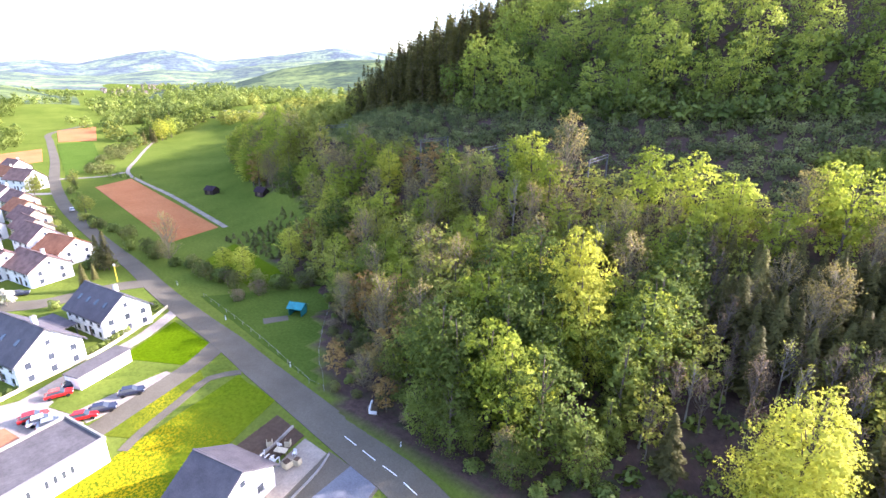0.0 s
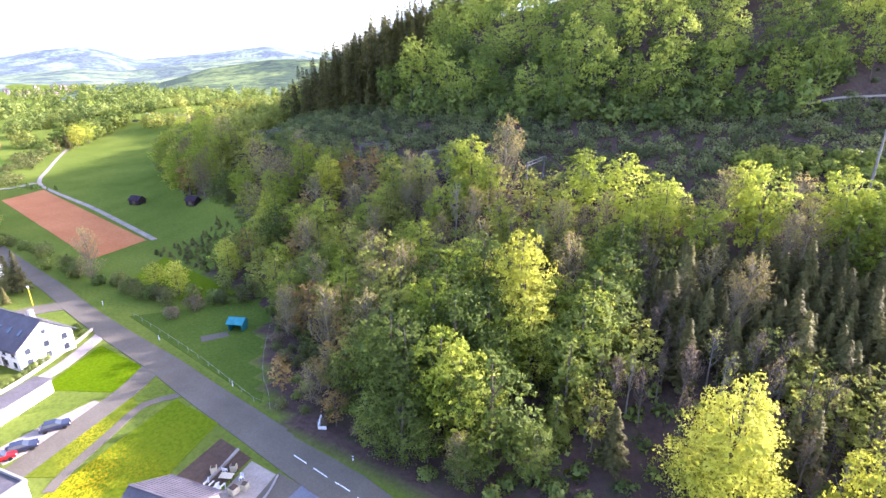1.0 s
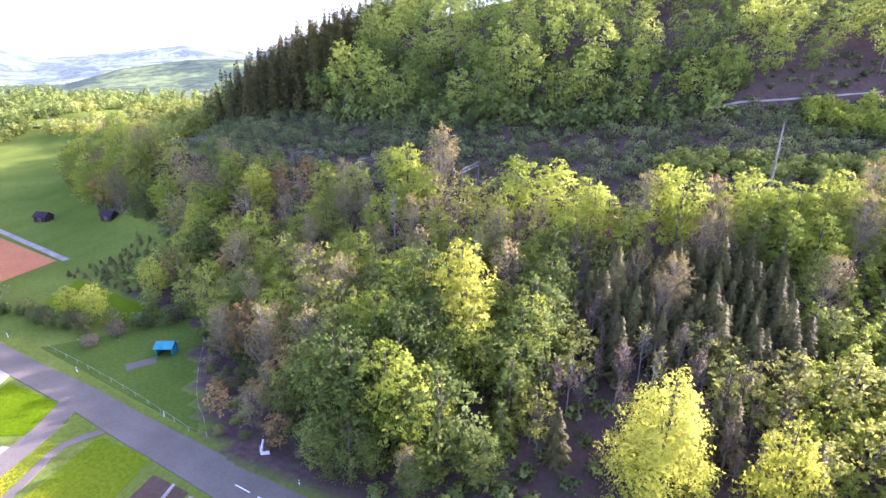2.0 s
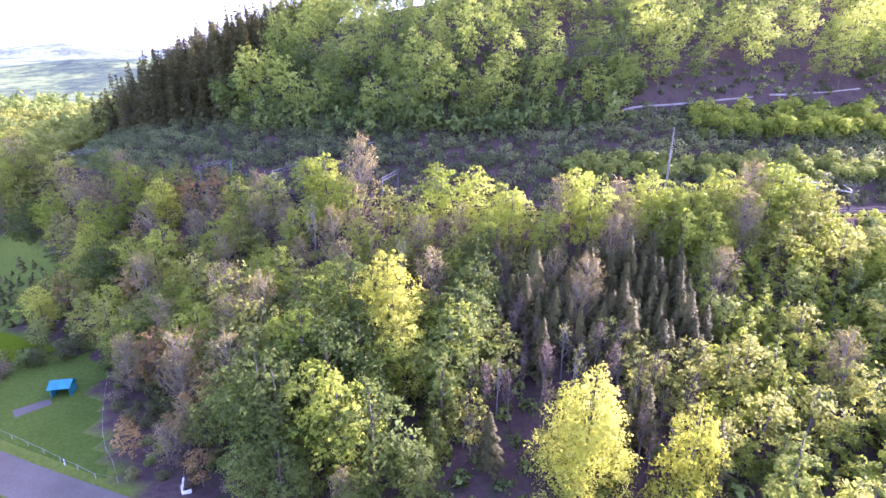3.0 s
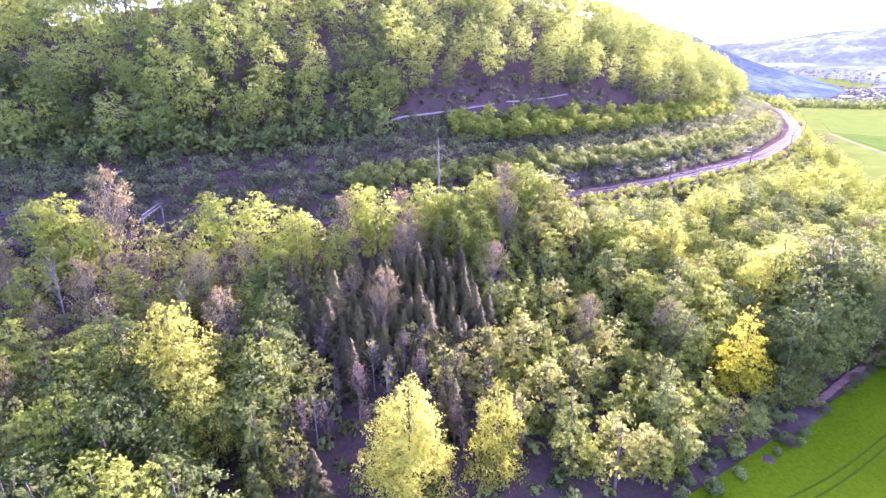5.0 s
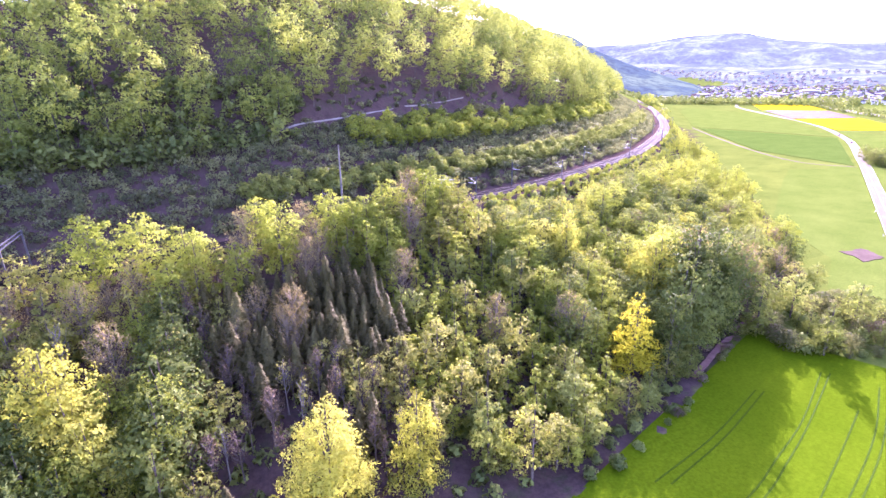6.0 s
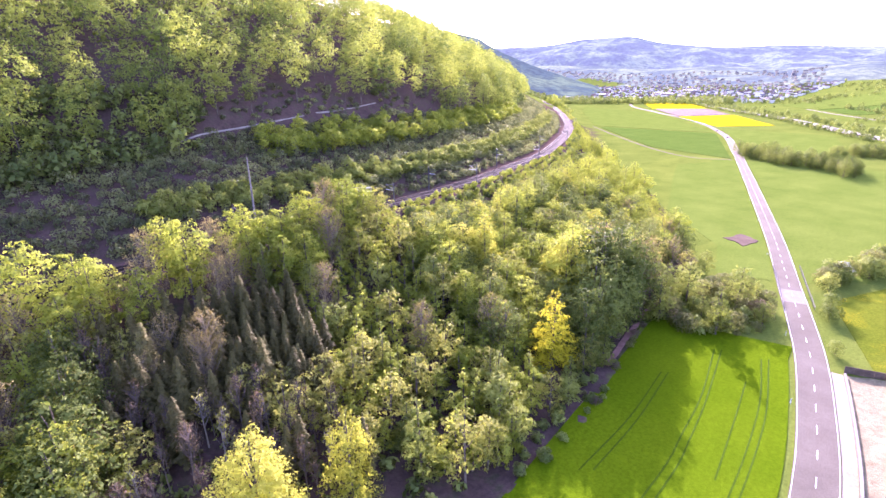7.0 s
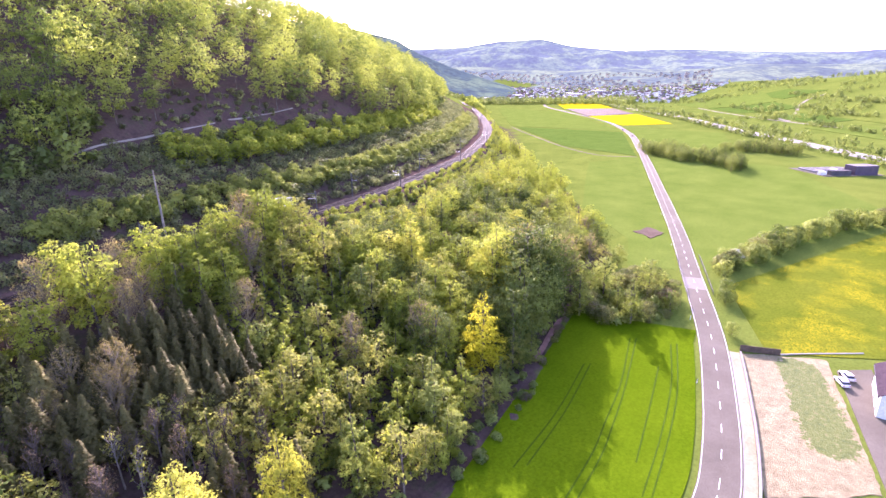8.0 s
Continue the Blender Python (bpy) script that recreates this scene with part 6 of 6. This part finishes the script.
def house(x, y, turn, L, W, eave, ridge, walls, roof, label, per_floor=4, floors=2, gable=2, sky=0, chimney=True, door=True):
    root = tagged(new("house"), label, "house", "village houses")
    root.matrix_basis = pose(x, y, float(terrain(x, y)), 0, 0, turn)
    part("wall", gable_walls(L, W, eave, ridge), walls, root)
    for side in (-1, 1):
        r = part("roof_slope", roof_slab(L, W, eave, ridge, side), roof, root)
        if sky and side < 0:
            ang = math.degrees(math.atan2(ridge - eave, W / 2))
            for k in range(sky):
                piece("skylight", shared_box("skylight", (0.9, 1.2, 0.1), GLASS, 0.02), r, "dark roof window", pose(-L / 2 + L * (k + 0.7) / (sky + 0.4), -W * 0.27, eave + (ridge - eave) * 0.46 + 0.24, ang))
    part("ridge_cap", boxed(-L / 2 - 0.5, -0.14, ridge + 0.12, L / 2 + 0.5, 0.14, ridge + 0.27), roof, root)
    for s_ in (-1, 1):
        part("gutter", boxed(-L / 2 - 0.5, s_ * (W / 2 + 0.52) - 0.07, eave - 0.55, L / 2 + 0.5, s_ * (W / 2 + 0.52) + 0.07, eave - 0.42), STEEL, root)
    fh = eave / floors
    for f in range(floors):
        z = fh * f + fh * 0.55
        for k in range(per_floor):
            wx = -L / 2 + L * (k + 0.5) / per_floor
            window(root, wx, -W / 2 - 0.01, z, 0)
            window(root, wx, W / 2 + 0.01, z, 180)
        for k in range(gable):
            wy = -W / 2 + W * (k + 0.5) / gable
            window(root, L / 2 + 0.01, wy, z, 90)
            window(root, -L / 2 - 0.01, wy, z, -90)
    if ridge - eave > 2.4:
        window(root, L / 2 + 0.01, 0, eave + (ridge - eave) * 0.4, 90, 0.9, 1.0)
    if chimney:
        c = part("chimney", boxed(L * 0.18, 0.5, ridge - 1.2, L * 0.18 + 0.7, 1.2, ridge + 0.9, 0.03), WHITE_WALL, root, "rendered chimney")
        part("cap", boxed(L * 0.18 - 0.08, 0.42, ridge + 0.9, L * 0.18 + 0.78, 1.28, ridge + 1.0), CONCRETE, c)
    if door:
        part("door", boxed(L * 0.1, -W / 2 - 0.06, 0, L * 0.1 + 1.0, -W / 2 + 0.02, 2.1, 0.02), WOOD, root, "dark wooden front door")
    return root


house(-111, 31.2, 9, 13, 9.5, 4.4, 8.2, WHITE_WALL, SLATE, "white rendered two-storey house with a grey roof", 5, 2, 3, 4)
house(-105.5, 16.2, 12, 15, 10.5, 4.6, 8.8, WHITE_WALL, SLATE, "white rendered house with a wide grey roof", 5, 2, 3, 3)
small = house(-49.2, 21, 12, 7.2, 9.6, 3.4, 6.4, WHITE_WALL, SLATE, "small white house with a ribbed grey metal roof", 2, 1, 2, 0, False)
for slope in [c for c in small.children if c.name.startswith("roof_slope")]:
    s_ = 1 if max(v.co.y for v in slope.data.vertices) > 1 else -1
    for k in range(13):
        y = 0.35 + k * 0.4
        piece("rib", shared_box("roof_rib", (8.2, 0.14, 0.09), SLATE), slope, "", pose(0, s_ * y, 6.4 - y * 3.0 / 4.8 + 0.22, -s_ * 32))
VILLAGE = [(-176, 36.5, 8, 10, 9, 5, 8.6, WHITE_WALL, TILE_BROWN, "white village house with a dark brown roof"), (-163, 39, 14, 11, 9.5, 4, 7, WHITE_WALL, TILE_RED, "low white house with an orange tiled roof"),
           (-153, 30, 10, 13, 9.5, 4, 7, WHITE_WALL, TILE_BROWN, "white house with a wide brown tiled roof"), (-164, 24, 12, 13, 10, 4.2, 7.4, WHITE_WALL, TILE_BROWN, "white house with a brown tiled roof"),
           (-192, 39, 4, 11, 8, 4.5, 7.5, CREAM_WALL, TILE_BROWN, "cream house with a brown roof"), (-206, 42, 6, 12, 8, 4.5, 7.5, CREAM_WALL, TILE_BROWN, "cream terraced house with a brown roof"),
           (-221, 44, 8, 11, 8.5, 4.5, 7.5, CREAM_WALL, TILE_RED, "cream house with a reddish roof"), (-238, 47, 8, 11, 8.5, 4.5, 7.6, CREAM_WALL, TILE_BROWN, "cream village house with a brown roof"),
           (-255, 46, 5, 12, 9, 4.5, 7.8, WHITE_WALL, TILE_BROWN, "white village house with a brown roof"), (-205, 29, 8, 12, 9, 4.5, 7.6, WHITE_WALL, TILE_BROWN, "white village house with a dark roof"),
           (-228, 33, 8, 12, 9, 4.5, 7.6, WHITE_WALL, SLATE, "white village house with a grey roof"), (-188, 24, 10, 12, 9, 4.5, 7.6, WHITE_WALL, TILE_BROWN, "white village house with a brown roof"),
           (-284, 60, 20, 13, 10, 5, 9, WHITE_WALL, TILE_BROWN, "tall white house with a dark brown roof"), (-302, 58, 12, 11, 9, 5, 8.4, WHITE_WALL, TILE_RED, "white house with a red tiled roof"),
           (-325, 66, 12, 11, 9, 5, 8.4, WHITE_WALL, TILE_BROWN, "white house with a brown tiled roof"), (-78.6, 4.0, 10, 7, 8.4, 2.2, 3.6, WHITE_WALL, TILE_RED, "low house with an orange-red tiled roof")]
for v in VILLAGE:
    house(*v, 3, 2, 2, 0)
house(120.2, 2.4, 11, 13, 9.4, 5, 8.2, WHITE_WALL, TILE_DARK, "white house with a dark purple-brown roof", 3, 2, 2)

# flat-roofed workshop
shop = tagged(new("workshop"), "long white flat-roofed building with a row of narrow windows", "building")
shop.matrix_basis = pose(-70.2, 2.8, 0, 0, 0, 10)
part("wall", boxed(-4.6, -12, -0.3, 4.6, 11.8, 3.7), WHITE_WALL, shop)
part("roof", boxed(-4.4, -11.8, 3.72, 4.4, 11.6, 3.86), FLAT_ROOF, shop, "grey bitumen roof with patches")
for x0, y0, x1, y1 in ((-4.75, -12.1, -4.4, 11.9), (4.4, -12.1, 4.75, 11.9), (-4.4, 11.6, 4.4, 11.9), (-4.4, -12.1, 4.4, -11.8)):
    part("parapet", boxed(x0, y0, 3.72, x1, y1, 4.2, 0.02), CONCRETE, shop, "pale concrete parapet")
for k in range(14):
    if k % 5 != 4:
        window(shop, 4.61, 7.5 - k * 0.95, 2.3, 90, 0.55, 1.2)
part("roof_vent", boxed(-0.5, 1, 3.86, 0.3, 1.7, 4.3, 0.04), STEEL, shop)

# teal awning over the workshop's yard
awning = tagged(new("awning"), "teal sheet awning along the workshop wall", "awning")
awning.matrix_basis = pose(-77.2, 11.2, 0, 0, 0, 10)
part("sheet", boxed(-1.0, -2.2, 2.35, 1.1, 2.2, 2.45, 0.02), TEAL, awning)
for sy in (-2.0, 2.0):
    part("post", boxed(-0.9, sy - 0.06, 0, -0.78, sy + 0.06, 2.35), STEEL, awning)

# long garage
gar = tagged(new("garage"), "long low pale garage row with a grey flat roof", "garage")
gar.matrix_basis = pose(-92.2, 22.6, 0, 0, 0, 20)
part("wall", boxed(-1.6, -4.8, -0.2, 1.6, 4.8, 2.4), WHITE_WALL, gar)
part("roof", boxed(-1.8, -5.0, 2.41, 1.8, 5.0, 2.6, 0.02), FLAT_ROOF, gar)
for k in range(3):
    part("garage_door", boxed(1.6, -4.3 + 3.0 * k, 0.05, 1.66, -1.7 + 3.0 * k, 2.1), PLASTIC_WHITE, gar, "white garage door")
annex = tagged(new("carport"), "flat carport beside a white house", "carport")
annex.matrix_basis = pose(-114.5, 22, 0, 0, 0, 10)
part("roof", boxed(-4.5, -2.6, 2.5, 4.5, 2.6, 2.75, 0.02), SLATE, annex)
for sx in (-4.2, 4.2):
    for sy in (-2.3, 2.3):
        part("post", boxed(sx - 0.08, sy - 0.08, -0.1, sx + 0.08, sy + 0.08, 2.5), STEEL, annex)
part("back_wall", boxed(-4.4, -2.5, -0.1, -4.2, 2.5, 2.5), WHITE_WALL, annex)

# ---- sheds ----
hut = tagged(new("hut"), "small hut with a teal sheet roof on the meadow", "hut")
hut.matrix_basis = pose(-84.5, 58.3, 0.05, 0, 0, 25)
for x0, y0, x1, y1 in ((-1.5, -1.3, -1.4, 1.3), (1.4, -1.3, 1.5, 1.3), (-1.4, 1.2, 1.4, 1.3)):
    part("wall", boxed(x0, y0, 0, x1, y1, 1.9), TEAL, hut, "teal sheet wall")
for s_ in (-1, 1):
    part("roof_slope", roof_slab(3.2, 2.8, 1.9, 2.7, s_, 0.25, 0.1), TEAL, hut, "teal sheet roof")
patch("hut_pad", [(-88.5, 52), (-86, 50.6), (-83.4, 55.2), (-85.5, 56.4)], ASPHALT, 0.13, "worn grey slab beside the hut", "slab", 1)


DARK_WOOD = surface("tarred_wood", (0.03, 0.022, 0.02), (0.06, 0.045, 0.04), 0.8, 8, 0.9)


def barn(x, y, turn, L, W, label):
    r = tagged(new("barn"), label, "barn", "field barns")
    r.matrix_basis = pose(x, y, float(terrain(x, y)), 0, 0, turn)
    part("wall", gable_walls(L, W, 1.9, 3.3), DARK_WOOD, r)
    for s_ in (-1, 1):
        part("roof_slope", roof_slab(L, W, 1.9, 3.3, s_, 0.35, 0.15), TILE_DARK, r)
    part("barn_door", boxed(-0.8, -W / 2 - 0.08, 0, 0.8, -W / 2 + 0.02, 1.7), WOOD, r)


barn(-207, 105.5, 12, 5, 3.6, "small dark wooden barn on the meadow slope")
barn(-172, 107.5, 5, 5, 3, "low dark wooden barn at the wood's edge")

spill = tagged(new("culvert_headwall"), "white concrete headwall above the brook", "headwall")
spill.matrix_basis = pose(-48, 44.6, 0, 0, 0, 35) @ Matrix.Scale(0.75, 4)
part("slab", boxed(-0.15, -1.6, -0.3, 0.15, 1.6, 1.5, 0.03), WHITE_WALL, spill)
part("wing", boxed(0.15, -1.6, -0.3, 1.5, -1.35, 1.0, 0.03), WHITE_WALL, spill)
piece("pipe", mesh_from("pipe", *tube([(-0.6, 0.4, 0.5), (0.5, 0.4, 0.5)], [0.4, 0.4], 12), CONCRETE, True), spill)


# ---- cars ----
def car(x, y, turn, paint, label, tall=1.45):
    root = tagged(new("car"), label, "car", "parked cars")
    root.matrix_basis = pose(x, y, float(terrain(x, y)) + 0.1, 0, 0, turn) @ Matrix.Scale(0.9, 4)
    bm = bmesh.new()
    prof = [(-2.1, 0.35), (-2.15, 0.75), (-1.9, 0.92), (1.0, 0.95), (1.95, 0.82), (2.12, 0.6), (2.1, 0.35)]
    ring = lambda hw, p: [bm.verts.new((a, hw, c)) for a, c in p]
    l_, r_ = ring(-0.86, prof), ring(0.86, prof)
    bm.faces.new(l_)
    bm.faces.new(r_[::-1])
    for i in range(len(prof)):
        bm.faces.new((l_[i], r_[i], r_[(i + 1) % len(prof)], l_[(i + 1) % len(prof)]))
    bmesh.ops.recalc_face_normals(bm, faces=bm.faces)
    bmesh.ops.bevel(bm, geom=bm.edges[:], offset=0.06, segments=2, affect="EDGES")
    part("body", bm, paint, root)
    bm = bmesh.new()
    lo = [bm.verts.new(p) for p in ((-1.75, -0.78, 0.9), (0.95, -0.78, 0.93), (0.95, 0.78, 0.93), (-1.75, 0.78, 0.9))]
    hi = [bm.verts.new(p) for p in ((-1.35, -0.62, tall - 0.05), (0.2, -0.62, tall - 0.03), (0.2, 0.62, tall - 0.03), (-1.35, 0.62, tall - 0.05))]
    for i in range(4):
        bm.faces.new((lo[i], lo[(i + 1) % 4], hi[(i + 1) % 4], hi[i]))
    bm.faces.new(hi)
    part("glasshouse", bm, GLASS, root, "dark tinted glass")
    part("roof", boxed(-1.4, -0.66, tall - 0.04, 0.25, 0.66, tall + 0.03, 0.03), paint, root)
    for sx in (-1.3, 1.35):
        for sy in (-0.8, 0.8):
            w = piece("wheel", mesh_from("wheel", *tube([(sx, sy - 0.1, 0.32), (sx, sy - 0.099, 0.32), (sx, sy + 0.099, 0.32), (sx, sy + 0.1, 0.32)], [0.02, 0.32, 0.32, 0.02], 12), RUBBER), root)
    for sy in (-0.62, 0.62):
        part("headlight", boxed(2.05, sy - 0.16, 0.62, 2.14, sy + 0.16, 0.76, 0.02), PLASTIC_WHITE, root, "clear headlight")
        part("tail_light", boxed(-2.17, sy - 0.14, 0.66, -2.08, sy + 0.14, 0.82, 0.02), PAINT_RED, root, "red tail light")


car(-81.6, 23.4, 62, PAINT_DARK, "dark blue car parked on pale gravel")
car(-80.4, 18.8, 62, PAINT_DARK, "black car parked on pale gravel")
car(-80.6, 16.3, 62, PAINT_RED, "dark red car parked on pale gravel")
car(-90, 15.9, 70, PAINT_RED, "bright red car parked near the garage")
car(-91.2, 18.6, 70, PAINT_DARK, "dark car parked beside the garage")
car(-86.2, 11.6, 75, PAINT_RED, "red car parked in a row")
car(-84.3, 12.2, 75, PAINT_WHITE, "white car parked in a row")
car(-82.4, 12.9, 75, PAINT_SILVER, "silver-grey car parked in a row")
car(121.5, 12.6, 35, PAINT_WHITE, "white car parked on a paved drive")
car(125, 12.4, 35, PAINT_WHITE, "white car parked beside a house")
car(-143, 23.5, 70, PAINT_DARK, "dark car parked by the village street")
car(-146, 21, 70, PAINT_SILVER, "grey car parked by the village street")
car(540, 285, 34, PAINT_DARK, "dark car on the country road")
car(600, 330, 37, PAINT_DARK, "dark car far along the road")
car(-223, 58.5, 165, PAINT_WHITE, "white car on the village road")


# ---- fences, walls and posts ----
def fence(name, pts, gap, height, label, rail_mat, post_mat, rails=(0.9,), post_w=0.12):
    root = tagged(new(name), label, "fence")
    L = line_through(pts, 1.0)
    s = np.concatenate([[0], np.cumsum(np.linalg.norm(np.diff(L, axis=0), axis=1))])
    tops = []
    for d in np.arange(0, s[-1], gap):
        x, y = np.interp(d, s, L[:, 0]), np.interp(d, s, L[:, 1])
        z = float(terrain(x, y))
        piece("post", shared_box(name + "_post", (post_w, post_w, height + 0.3), post_mat), root, "", pose(x, y, z + height / 2 - 0.15))
        tops.append((x, y, z))
    for h in rails:
        piece("rail", mesh_from("rail", *tube([(x, y, z + h * height) for x, y, z in tops], [post_w * 0.36] * len(tops), 4), rail_mat), root)


fence("meadow_fence", [(-109, 50), (-95, 48.5), (-80, 46.5), (-66, 44.1), (-58.4, 42.9), (-59, 44.6), (-66, 49), (-73.5, 56), (-80, 63), (-84, 67)], 4, 1.0, "pale electric fence round the hut meadow", CONCRETE, CONCRETE, (0.9,), 0.06)
fence("bridge_railing", [(143, 53.8), (155, 60.3), (176, 72)], 2, 1.1, "pale metal railing along the bridge", CONCRETE, STEEL, (1.0, 0.55))
fence("bridge_railing", [(150, 49.3), (163, 56.3), (183, 67)], 2, 1.1, "pale metal railing along the bridge", CONCRETE, STEEL, (1.0, 0.55))
deck = np.array([mark(near_s((155, 57)) - 5.0 + 2.0 * k) for k in range(6)])
strip_part("bridge_deck", deck, -3.1, 3.1, 0.112, DECK, road, "pale concrete bridge slab")
gw = tagged(new("garden_wall"), "low pale garden wall beside the lane", "wall", kind="structure")
piece("coping", mesh_from("coping", *ribbon(line_through([(-110, 42), (-107, 38), (-102.5, 30), (-99.5, 23.5), (-97.5, 15), (-95, 7)], 2), -0.15, 0.15, 0.6, 0.6), CREAM_WALL), gw)
bar = tagged(new("plot_barrier"), "dark timber barrier at the edge of the plot", "barrier")
bar.matrix_basis = pose(123, 28.6, 0, 0, 0, -58)
for k in range(5):
    part("panel", boxed(-4.2 + 1.7 * k, -0.1, 0, -2.55 + 1.7 * k, 0.1, 1.6, 0.02), WOOD, bar)
bnd = tagged(new("plot_kerb"), "pale kerb along the meadow's edge", "kerb", kind="structure")
piece("kerb", mesh_from("kerb", *ribbon(line_through([(125.5, 25), (132, 19.3), (140, 12)], 2), -0.15, 0.15, 0.3, 0.3), CONCRETE), bnd)


def delineator(x, y):
    r = tagged(new("delineator_post"), "white roadside post with a black band", "post", "roadside posts")
    r.matrix_basis = pose(x, y, 0)
    part("shaft", boxed(-0.07, -0.07, -0.1, 0.07, 0.07, 1.0, 0.02), PLASTIC_WHITE, r)
    part("band", boxed(-0.075, -0.075, 0.68, 0.075, 0.075, 0.85), RUBBER, r, "black band")


for q in (-120, -95, -67, -40, 100, 130, 190, 230, 270):
    i = int(np.argmin(np.abs(ROAD[:, 0] - q)))
    p = offset_line(ROAD[i - 2:i + 3], 4.1)[2]
    delineator(p[0], p[1])
hyd = tagged(new("marker_pole"), "yellow marker pole beside the village junction", "pole")
hyd.matrix_basis = pose(-134.5, 41, 0)
piece("shaft", mesh_from("shaft", *tube([(0, 0, 0), (0, 0, 4.5)], [0.12, 0.1], 8), glossy("yellow_paint", (0.7, 0.5, 0.05))), hyd)
part("head", boxed(-0.25, -0.15, 4.4, 0.25, 0.15, 4.8, 0.03), PLASTIC_WHITE, hyd)

# courtyard things beside the small house
steps = tagged(new("cold_frame"), "white garden frames and planters in the courtyard", "garden frame")
steps.matrix_basis = pose(-50.2, 28.2, 0.1, 0, 0, 10)
for k in range(4):
    part("bar", boxed(-2.2 + k * 0.9, -0.9, 0.4 + 0.12 * k, -2.08 + k * 0.9, 0.9, 0.52 + 0.12 * k), PLASTIC_WHITE, steps)
for sx in (-2.2, 0.6):
    for sy in (-0.9, 0.8):
        part("leg", boxed(sx, sy, -0.1, sx + 0.1, sy + 0.1, 0.9), PLASTIC_WHITE, steps)
for k, (x, y, w) in enumerate(((-48.2, 29.3, 1.1), (-47.5, 30.4, 0.9), (-51.5, 31.8, 0.8), (-53.5, 30.2, 0.8))):
    tub = tagged(new("planter"), "beige stone planter in the courtyard", "planter", "courtyard planters")
    tub.matrix_basis = pose(x, y, 0.1, 0, 0, 17 * k)
    part("tub", boxed(-w / 2, -w / 2, 0, w / 2, w / 2, 0.9, 0.06), CREAM_WALL, tub)
    part("soil", boxed(-w / 2 + 0.1, -w / 2 + 0.1, 0.9, w / 2 - 0.1, w / 2 - 0.1, 0.94), SOIL_BROWN, tub)
table = tagged(new("garden_table"), "pale wooden garden table in the courtyard", "table")
table.matrix_basis = pose(-50.8, 30.2, 0.1, 0, 0, 25)
part("tabletop", boxed(-0.9, -0.5, 0.7, 0.9, 0.5, 0.76, 0.02), CREAM_WALL, table)
for sx in (-0.8, 0.7):
    for sy in (-0.4, 0.3):
        part("leg", boxed(sx, sy, 0, sx + 0.1, sy + 0.1, 0.7), WOOD, table)
for x, y, t_ in ((-49.2, 31.2, 20), (-50.4, 28.6, 80), (-52.2, 30.9, 200)):
    ch = tagged(new("garden_chair"), "white plastic garden chair in the courtyard", "chair", "courtyard chairs")
    ch.matrix_basis = pose(x, y, 0.1, 0, 0, t_)
    part("seat", boxed(-0.25, -0.25, 0.4, 0.25, 0.25, 0.46, 0.02), PLASTIC_WHITE, ch)
    part("backrest", boxed(-0.25, 0.2, 0.46, 0.25, 0.26, 0.95, 0.02), PLASTIC_WHITE, ch)
    for sx in (-0.24, 0.18):
        for sy in (-0.24, 0.18):
            part("leg", boxed(sx, sy, 0, sx + 0.06, sy + 0.06, 0.4), PLASTIC_WHITE, ch)
pave = tagged(new("courtyard_wall"), "low pale wall between bed and courtyard", "wall", kind="structure")
piece("coping", mesh_from("coping", *ribbon(line_through([(-54.2, 34.6), (-53.2, 31.2), (-52.6, 28.2), (-51.6, 26.6)], 1), -0.15, 0.15, 0.45, 0.4), CONCRETE), pave)
edge = tagged(new("courtyard_kerb"), "pale curved kerb at the driveway", "kerb", kind="structure")
piece("kerb", mesh_from("kerb", *ribbon(line_through([(-45.6, 34.2), (-44.6, 32), (-44, 29.8), (-43.4, 26.8), (-42.6, 23)], 1), -0.12, 0.12, 0.28, 0.3), CONCRETE), edge)

# sewage works by the motorway
works = tagged(new("treatment_works"), "treatment works with pale basins and a dark hall", "works")
works.matrix_basis = pose(422, 74, 0, 0, 0, -40) @ Matrix.Scale(0.85, 4)
part("yard", boxed(-24, -20, 0, 24, 20, 0.2), ASPHALT, works)
for k in range(4):
    t_ = part("basin", boxed(-20 + 9 * k, -2, 0.2, -13 + 9 * k, 14, 1.6, 0.1), CONCRETE, works, "pale concrete basin")
    part("water_surface", boxed(-18.6 + 9 * k, 1.0, 1.6, -14.4 + 9 * k, 12.4, 1.64), ASPHALT_DARK, t_)
    part("walkway", boxed(-16.7 + 9 * k, 1.0, 1.7, -16.2 + 9 * k, 12.4, 1.85), CONCRETE, t_, "pale walkway across the basin")
for k in range(3):
    part("pump_house", boxed(-22 + 6 * k, -14 + 2 * k, 0.2, -18 + 6 * k, -10 + 2 * k, 3.0 + 0.4 * k, 0.06), WHITE_WALL, works, "small white pump house")
part("hall", boxed(2, -17, 0.2, 20, -6, 7, 0.1), surface("dark_cladding", (0.06, 0.04, 0.07), (0.1, 0.07, 0.1), 0.3, 2, 0.6), works, "dark purple-brown clad hall")
part("low_block", boxed(-16, -16, 0.2, 0, -8, 3.5, 0.1), FLAT_ROOF, works, "low pale block")
